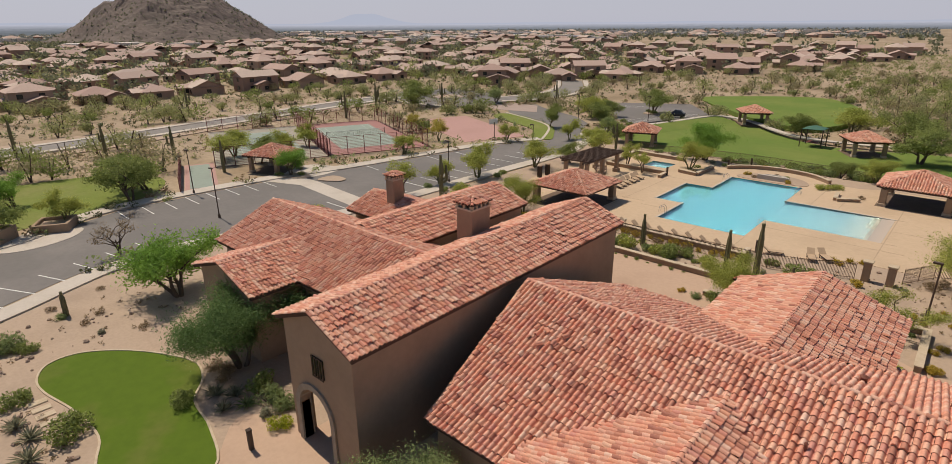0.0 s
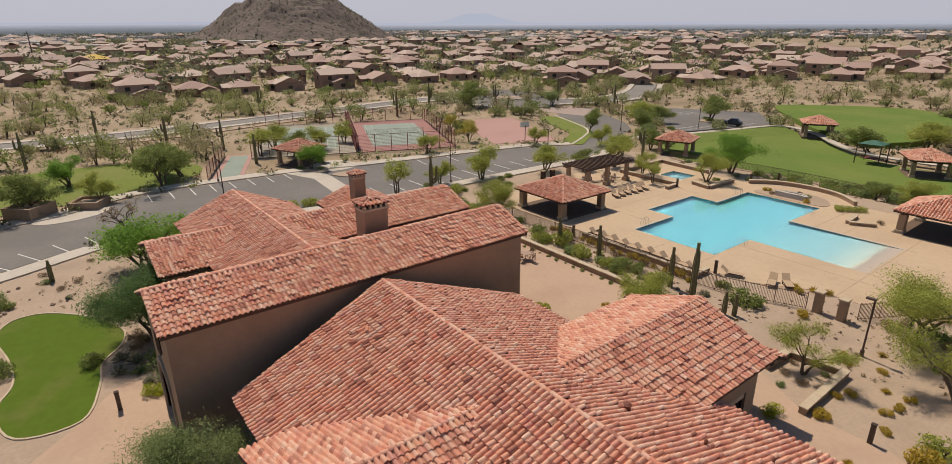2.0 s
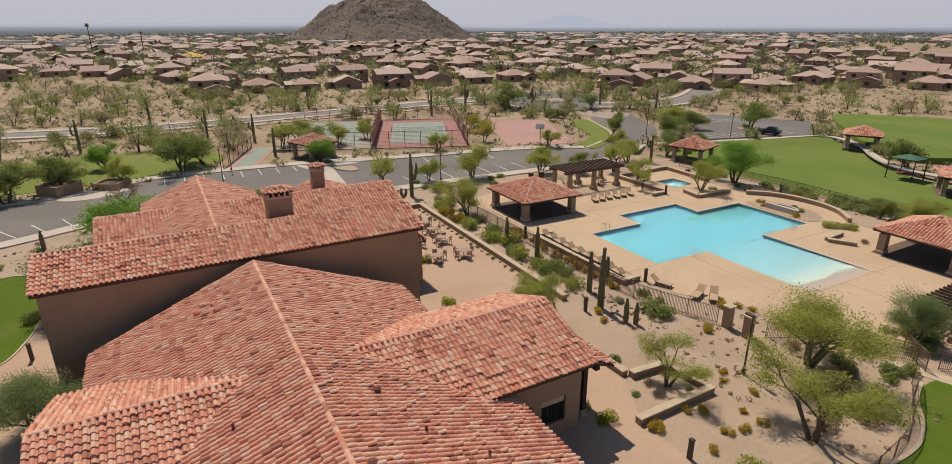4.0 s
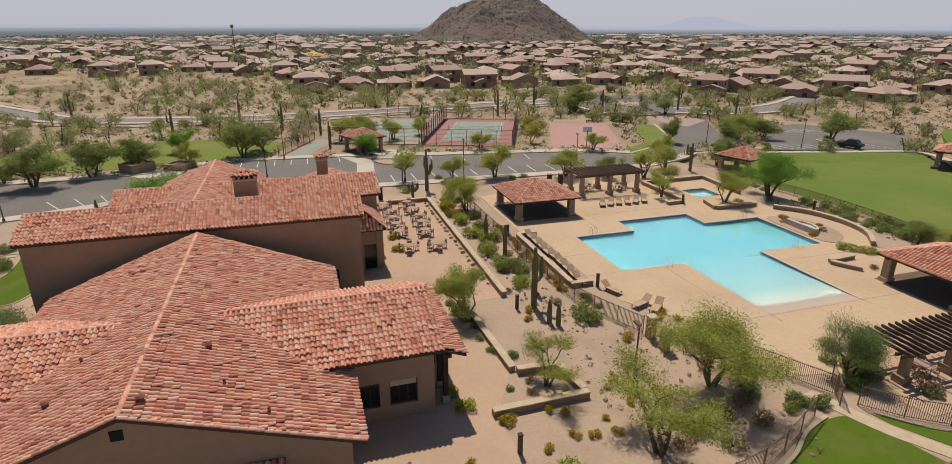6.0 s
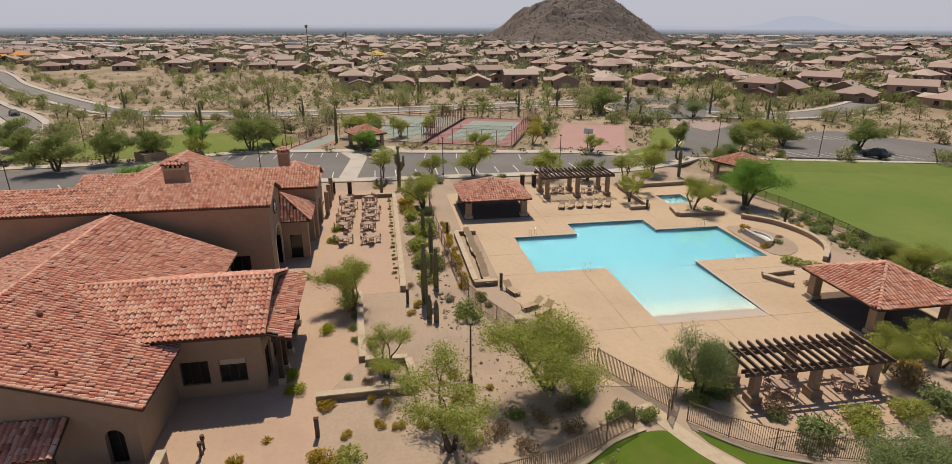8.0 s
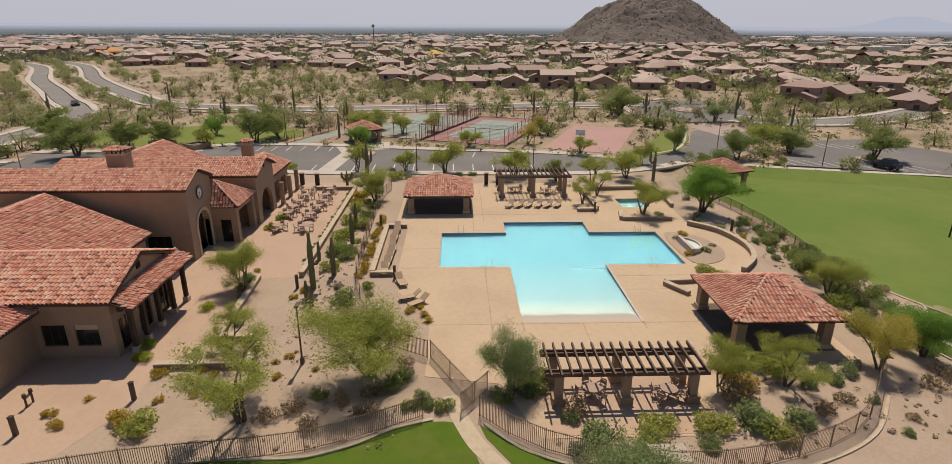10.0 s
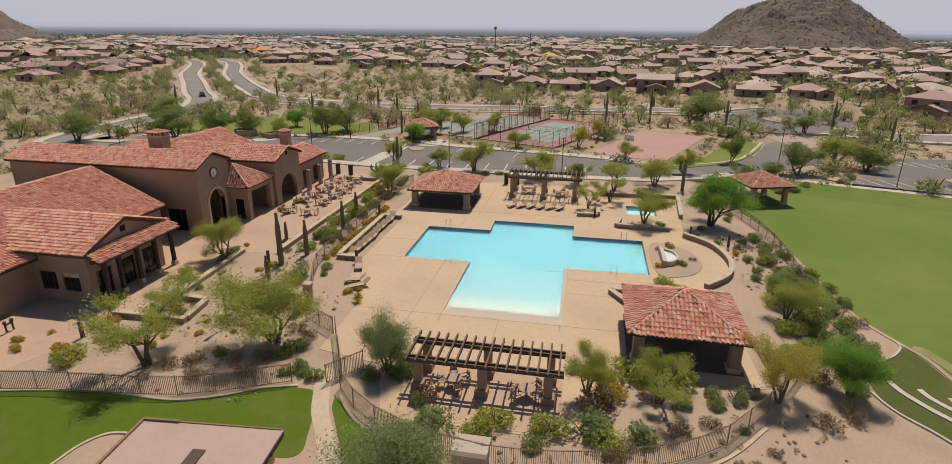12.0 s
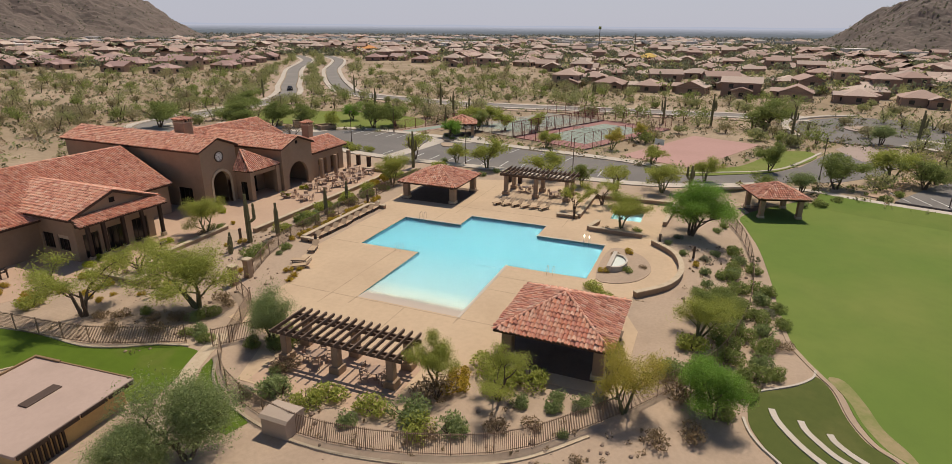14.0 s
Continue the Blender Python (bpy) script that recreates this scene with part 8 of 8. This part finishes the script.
structure("field_kerb", ribbon(smooth_line([(-18.5, 102.8), (-14.3, 103.1), (-11.7, 103.9), (-9.8, 104.7), (-7.9, 105.5), (-4.9, 105.9), (-2.7, 106.7), (-1.4, 107.9), (1.6, 109.4)], 6), 0.34, -1.3, -0.72), M_GRAVEL, "tan edging along the field")
M_WORN = material("worn_turf", (0.34, 0.27, 0.15), (0.22, 0.23, 0.08), (0.17, 0.2, 0.06), scale=0.5, fine=2.0, rough=0.95, bump=0.3, bump_scale=20, fine_amount=0.5)
structure("worn_turf", slab(smooth_line([(-9.5, 105.2), (-7.0, 106.1), (-4.6, 106.5), (-2.4, 107.4), (-1.6, 108.6), (-2.8, 108.4), (-4.6, 107.5), (-7.2, 107.0), (-9.6, 106.2)], 4, True), -0.9, -0.748), M_WORN, "worn dry turf along the field edge")

# ---- fountain basin ----
fountain = thing("fountain", "half-round pale stone fountain basin in a planting bed", "fountain", -22.2, 89.0, 0)
bm = bmesh.new()
n = 18
rows = []
for i in range(n + 1):
    a = radians(-90 + 180 * i / n)
    d = Vector((math.sin(a) * 1.9, math.cos(a) * 1.3))
    rows.append([bm.verts.new((-22.2 + d.x * k, 88.2 + d.y * k, z)) for k, z in ((1.0, -0.1), (1.0, 0.6), (0.86, 0.6), (0.86, 0.25))])
for p, q in zip(rows, rows[1:]):
    for k in range(3):
        bm.faces.new((p[k], p[k + 1], q[k + 1], q[k]))
bmesh.ops.recalc_face_normals(bm, faces=bm.faces)
part("basin", bm, M_CONCRETE, fountain)
part("back_wall", boxes((-24.3, 87.8, -0.1, -20.1, 88.2, 0.75), bevel=0.03), M_CONCRETE, fountain)
part("water", slab([(-22.2 + math.sin(radians(-90 + 10 * i)) * 1.65, 88.2 + math.cos(radians(-90 + 10 * i)) * 1.12) for i in range(19)], 0.3, 0.4), M_BEACH, fountain, "shallow pale water")
structure("planting_bed", slab(smooth_line([(-26.6, 87.2), (-18.2, 87.2), (-18.6, 90.4), (-22, 91.8), (-25.8, 90.4)], 4, True), -0.1, 0.1), M_GRAVEL, "gravel planting bed round the fountain")

# ---- pool fittings ----
M_STEEL = material("steel", (0.6, 0.6, 0.6), (0.55, 0.55, 0.55), rough=0.25, metal=1.0, bump=0.0)


def handrail(x, y, turn):
    e = thing("pool_ladder", "bright steel pool ladder rails", "ladder", group="pool ladders")
    for s in (-1, 1):
        v, f = [], []
        pts = [Vector((0.55, s * 0.28, 0.0)), Vector((0.5, s * 0.28, 0.7)), Vector((0.25, s * 0.28, 0.85)), Vector((-0.1, s * 0.28, 0.7)), Vector((-0.2, s * 0.28, 0.1)), Vector((-0.2, s * 0.28, -0.6))]
        tube(v, f, pts, [0.025] * 6, 6)
        mesh_object("rail", v, f, M_STEEL, e)
    e.matrix_world = pose(x, y, 0.05, 0, 0, turn)


for x, y, t in ((-27.6, 64.2, 180), (-17.5, 66.8, 0), (-17.8, 83.0, 0), (-27.3, 84.4, 180)):
    handrail(x, y, t)
# joints in the deck
M_JOINT = material("joint", (0.47, 0.352, 0.243), rough=0.95, bump=0.0)
for spec in ((-6.3, 68.82, -4.9, 68.94), (-6.3, 78.46, -5.1, 78.58), (-17.4, 66.35, -4.0, 66.45), (-15.2, 78.8, -15.1, 92.0), (-12.2, 78.8, -12.1, 83.0), (-31.3, 65.6, -27.7, 65.7), (-46, 80.6, -31.4, 80.7), (-6.1, 61.6, -6.0, 92.0), (-17.5, 58.2, -17.4, 61.8), (-6.0, 73.6, 1.5, 73.7), (-46, 66.9, -31.4, 67.0), (-22.6, 58.2, -22.5, 61.8), (-34.2, 57, -34.1, 80)):
    structure("trim_joint", boxes((spec[0], spec[1], 0.0, spec[2], spec[3], 0.055)), M_JOINT)
structure("pool_edge", boxes(*[(min(a[0], b[0]) - 0.12, min(a[1], b[1]) - 0.12, 0.0, max(a[0], b[0]) + 0.12, max(a[1], b[1]) + 0.12, 0.075) for a, b in ((POOL[0], POOL[1]), (POOL[2], POOL[3]), (POOL[4], POOL[5]), (POOL[7], POOL[8]))]), M_CONCRETE, "pale stone pool coping")

# ---- car park fittings ----
def stall_line(x0, y0, x1, y1, z=0.045):
    d = Vector((x1 - x0, y1 - y0, 0))
    ln = boxes((0, -0.055, 0.0, d.length, 0.055, z))
    ln.transform(pose(x0, y0, 0, 0, 0, math.degrees(math.atan2(d.y, d.x))))
    structure("trim_stall", ln, M_WHITE, "white parking bay line")


for i in range(9):
    stall_line(-78.3, 20.8 + i * 2.72, -74.0, 20.7 + i * 2.72)
for i in range(4):
    stall_line(-74.9 + i * 1.35, 56.0 + i * 5.6, -70.6 + i * 1.35, 55.4 + i * 5.6)
for i in range(7):
    stall_line(-56.4 - 0.85 * i + 0.02 * i * i, 2.9 + i * 2.62, -60.6 - 0.75 * i, 0.2 + i * 3.0)
for i in range(13):
    y = 40 + i * 3.3
    structure("trim_stall", boxes((-62.2, y, 0.0, -57.8, y + 0.12, 0.045)), M_WHITE, "white parking bay line")
for i in range(1, 11):
    p = Vector((-60.5, 119.5)).lerp(Vector((-53.8, 142.5)), i / 10)
    ln = boxes((-5.0, -0.06, 0.0, 0.0, 0.06, 0.055))
    ln.transform(pose(p.x - 0.8, p.y, 0, 0, 0, 16))
    structure("trim_stall", ln, M_WHITE, "white parking bay line")
    if i < 4:
        continue
    ln = boxes((-5.0, -0.06, 0.0, 0.0, 0.06, 0.055))
    ln.transform(pose(p.x - 18, p.y + 5, 0, 0, 0, 16))
    structure("trim_stall", ln, M_WHITE, "white parking bay line")
for x, y, w, top, turn in ((-76.6, 7.8, 3.9, 1.55, 43), (-76.9, 14.0, 3.6, 1.0, 60)):
    e = thing("planter_box", "square tan stucco planter box beside the car park", "planter", group="car park planters")
    h = w / 2
    for spec in ((-h, -h, h, -h + 0.35), (-h, h - 0.35, h, h), (-h, -h + 0.35, -h + 0.35, h - 0.35), (h - 0.35, -h + 0.35, h, h - 0.35)):
        part("wall", boxes((spec[0], spec[1], -0.1, spec[2], spec[3], top), bevel=0.03), M_STUCCO, e)
    part("soil", boxes((-h + 0.35, -h + 0.35, -0.1, h - 0.35, h - 0.35, top - 0.35)), M_GRAVEL, e)
    e.matrix_world = pose(x, y, 0, 0, 0, turn)
structure("pavement_11", slab([(-57.2, 41.0), (-56.9, 43.8), (-71.6, 45.2), (-77.4, 45.0), (-77.9, 40.2), (-72.0, 42.4)], -0.2, 0.052), M_CONCRETE, "pale concrete walk across the car park")
structure("pavement_12", slab(smooth_line([(-77.0, 42.6), (-81.0, 46.0), (-82.0, 50.5), (-76.6, 52.4), (-74.6, 48.0)], 4, True), -0.2, 0.058), M_CONCRETE, "pale concrete apron in front of the ramada")
structure("pavement_10", slab(smooth_line([(-71.6, 8.8), (-71.2, 11.5), (-72.4, 14.6), (-75.0, 16.0), (-76.2, 12.0), (-75.2, 9.4), (-73.2, 7.6)], 4, True), -0.2, 0.065), M_CONCRETE, "pale concrete apron between the planter boxes")
for pts in ([(-78.5, 42.5), (-75.2, 44.6), (-74.8, 46.0), (-77.5, 46.6), (-79, 45)], [(-72.5, 45.5), (-69.5, 47.0), (-69.8, 48.6), (-72.8, 48.4)], [(-66, 139.5), (-61.5, 140.5), (-62.5, 136), (-66, 135.5)]):
    structure("kerb_island", slab(smooth_line(pts, 4, True), -0.2, 0.17), M_GRAVEL, "gravel island with pale kerb")


# ---- court fences ----
def court_fence(cx, cy, length, width, sides, label, height=3.2):
    e = thing("court_fence", label, "fence", cx, cy, 0, "court fences")
    m = pose(cx, cy, 0, 0, 0, COURT_TURN)
    for a, b in sides:
        a, b = Vector((a[0] * length / 2, a[1] * width / 2)), Vector((b[0] * length / 2, b[1] * width / 2))
        n = max(2, round((b - a).length / 3.0))
        for i in range(n + 1):
            p = m @ a.lerp(b, i / n).to_3d()
            part("post", cyl(bmesh.new(), p.x, p.y, -0.1, height, 0.06, seg=6), M_FENCE_RED, e)
        verts, faces = [], []
        pa, pb = m @ a.to_3d(), m @ b.to_3d()
        d = (pb - pa).normalized()
        o = Vector((-d.y, d.x, 0)) * 0.02
        for z in [0.1 + k * (height - 0.1) / 12 for k in range(13)]:
            k = len(verts)
            h = 0.03 if z in (0.1,) or z > height - 0.05 else 0.012
            for r in (pa, pb):
                verts += [tuple(r - o + Vector((0, 0, z - h))), tuple(r + o + Vector((0, 0, z - h))), tuple(r + o + Vector((0, 0, z + h))), tuple(r - o + Vector((0, 0, z + h)))]
            faces += [(k, k + 1, k + 5, k + 4), (k + 1, k + 2, k + 6, k + 5), (k + 2, k + 3, k + 7, k + 6), (k + 3, k, k + 4, k + 7)]
        w = mesh_object("wire_mesh", verts, faces, M_FENCE_RED, e)
        w.matrix_parent_inverse = e.matrix_world.inverted()
        tagged(w, kind="stuff")


M_FENCE_RED = material("fence_red", (0.20, 0.055, 0.05), (0.17, 0.05, 0.045), rough=0.6, bump=0.0)
court_fence(-97.5, 71.5, 35, 18, (((-1, -1), (1, -1)), ((1, -1), (1, 1)), ((1, 1), (-1, 1)), ((-1, 1), (-1, -1))), "tall red court fence of posts and wires")
court_fence(-104.6, 54.5, 35, 18, (((-1, -1), (1, -1)), ((1, -1), (1, 1)), ((-1, 1), (-1, -1))), "tall red court fence of posts and wires")
court_fence(-88.5, 35.5, 18, 5.4, (((-1, 1), (1, 1)),), "red fence beside the small court", 2.2)
for x, y in ((-97.5, 71.5), (-104.6, 54.5)):
    e = thing("tennis_net", "grey tennis net between two posts", "net", group="tennis nets")
    part("net", boxes(*[(-0.01, -5.9, 0.12 + 0.17 * k, 0.01, 5.9, 0.135 + 0.17 * k) for k in range(6)], *[(-0.01, -5.9 + 0.4 * k, 0.1, 0.01, -5.885 + 0.4 * k, 0.98) for k in range(30)]), M_IRON, e)
    part("net_band", boxes((-0.03, -5.9, 0.98, 0.03, 5.9, 1.06)), M_WHITE, e)
    for s in (-1, 1):
        part("post", cyl(bmesh.new(), 0, s * 6.0, 0, 1.1, 0.05, seg=8), M_IRON, e)
    e.matrix_world = pose(x, y, 0.07, 0, 0, COURT_TURN)
hoop = thing("basketball_hoop", "basketball hoop on a dark pole", "hoop")
part("pole", cyl(bmesh.new(), 0, 0, -0.1, 3.2, 0.08, seg=8), M_IRON, hoop)
part("backboard", boxes((0.4, -0.9, 2.8, 0.45, 0.9, 3.85)), M_WHITE, hoop)
part("arm", boxes((0.0, -0.05, 3.0, 0.42, 0.05, 3.1)), M_IRON, hoop)
hoop.matrix_world = pose(-73.5, 87.0, 0.0, 0, 0, COURT_TURN)

# ---- playground ----
M_SAIL = material("green_sail", (0.07, 0.17, 0.125), (0.055, 0.145, 0.105), rough=0.7, bump=0.05)
play = thing("playground_shelter", "playground frame with green fabric canopy", "playground", -25.0, 122.9, 0)
bm = bmesh.new()
v = [bm.verts.new(p) for p in ((-26.9, 121.0, 2.6), (-23.4, 121.4, 2.6), (-23.2, 124.6, 2.6), (-26.7, 124.8, 2.6), (-25.0, 122.9, 3.2))]
w = [bm.verts.new((*q.co.xy, q.co.z - 0.06)) for q in v]
for i in range(4):
    bm.faces.new((v[i], v[(i + 1) % 4], v[4]))
    bm.faces.new((w[(i + 1) % 4], w[i], w[4]))
    bm.faces.new((v[i], w[i], w[(i + 1) % 4], v[(i + 1) % 4]))
part("canopy", bm, M_SAIL, play)
for x, y in ((-26.9, 121.0), (-23.4, 121.4), (-23.2, 124.6), (-26.7, 124.8)):
    part("post", cyl(bmesh.new(), x, y, -1, 2.6, 0.09, seg=8), M_IRON, play)
part("play_deck", boxes((-26.0, 122.0, 0.0, -24.2, 123.8, 0.15), bevel=0.02), M_FENCE_RED, play)


# ---- car on the boulevard ----
M_CAR = material("dark_car_paint", (0.02, 0.022, 0.03), (0.025, 0.027, 0.035), rough=0.25, bump=0.0, spec=0.6)
M_TYRE = material("tyre_rubber", (0.02, 0.02, 0.02), rough=0.9, bump=0.0)
car = thing("car", "dark saloon car waiting on the boulevard", "car")
part("body", boxes((-0.9, -2.25, 0.32, 0.9, 2.25, 0.88), bevel=0.12), M_CAR, car)
cabin = bmesh.new()
ring_low = [cabin.verts.new(p) for p in ((-0.84, -1.7, 0.87), (0.84, -1.7, 0.87), (0.84, 1.1, 0.87), (-0.84, 1.1, 0.87))]
ring_top = [cabin.verts.new(p) for p in ((-0.66, -1.1, 1.42), (0.66, -1.1, 1.42), (0.66, 0.35, 1.42), (-0.66, 0.35, 1.42))]
cabin.faces.new(ring_top)
for k in range(4):
    cabin.faces.new((ring_low[k], ring_low[(k + 1) % 4], ring_top[(k + 1) % 4], ring_top[k]))
part("cabin", cabin, M_CAR, car)
for sx in (-1, 1):
    for y in (-1.4, 1.4):
        wheel = cyl(bmesh.new(), 0, 0, -0.11, 0.11, 0.33, seg=14)
        bmesh.ops.transform(wheel, matrix=pose(sx * 0.82, y, 0.33, 0, 90, 0), verts=wheel.verts)
        part("wheel", wheel, M_TYRE, car)
    part("headlight", boxes((sx * 0.68 - 0.16, 2.22, 0.6, sx * 0.68 + 0.16, 2.27, 0.74)), M_WHITE, car)
car.matrix_world = pose(-139.0, -46.6, 0.26, 0, 0, -52)
tagged(copy_thing(car, pose(-57.4, 135.2, 0.05, 0, 0, 108) @ Matrix.Diagonal((1.0, 0.95, 1.22, 1.0))), "dark car parked in a bay beside the field", "car")

# ---- stones and dry litter in the planting beds ----
M_STONE = material("bed_stone", (0.34, 0.25, 0.19), (0.27, 0.20, 0.155), (0.2, 0.15, 0.12), scale=1.0, fine=8, bump=0.4, vary=((0.22, 0.16, 0.125), (0.40, 0.30, 0.23), (0.30, 0.21, 0.16)))
stone_rnd = random.Random(61)
BEDS = ((-55, 2, -44, 16, 70), (-48, 50.2, -8, 53.4, 150), (-8, 50, 8, 60, 110), (7.6, 69, 10, 84, 40), (2, 84, 8, 95, 60), (-34, 95, -6, 101, 140), (10, 76, 20, 96, 60), (-40, 2, -30, 4.2, 40))
v, f = [], []
for x0, y0, x1, y1, n in BEDS:
    for _ in range(n):
        x, y = stone_rnd.uniform(x0, x1), stone_rnd.uniform(y0, y1)
        r = 0.07 + 0.2 * stone_rnd.random() ** 3
        z = ground_z(x, y) + 0.02
        b, turn = len(v), stone_rnd.uniform(0, 6.28)
        for k, (rad, h) in enumerate(((1.0, -0.1), (0.85, 0.45), (0.35, 0.75))):
            for j in range(5):
                a = turn + j * 1.2566 + k * 0.4
                q = r * rad * stone_rnd.uniform(0.75, 1.2)
                v.append((x + math.cos(a) * q, y + math.sin(a) * q * 0.8, z + h * r))
        for k in range(2):
            for j in range(5):
                f.append((b + k * 5 + j, b + k * 5 + (j + 1) % 5, b + k * 5 + 5 + (j + 1) % 5, b + k * 5 + 5 + j))
        f.append(tuple(b + 10 + j for j in range(5)))
tagged(mesh_object("bed_stones", v, f, M_STONE), "brown fieldstones scattered over the gravel beds", "stones", kind="stuff")
litter = []
for x0, y0, x1, y1, n in BEDS:
    for _ in range(n // 2):
        x, y = stone_rnd.uniform(x0, x1), stone_rnd.uniform(y0, y1)
        litter.append((x, y, ground_z(x, y) + 0.1, stone_rnd.uniform(0.12, 0.3)))
tufts = leaf_cloud(np.random.default_rng(62), litter, 22, 0.09, flat=0.8)
tagged(mesh_object("dry_tufts", tufts.tolist(), quad_faces(len(tufts) // 3), M_LEAF_DRY), "small dry tufts on the gravel beds", "vegetation", kind="stuff")

# ---- clear away the patterns that were copied ----
for pattern in [*TREES.values(), *SHRUBS.values(), *HOUSES]:
    for ob in [*pattern.children_recursive, pattern]:
        bpy.data.objects.remove(ob, do_unlink=True)
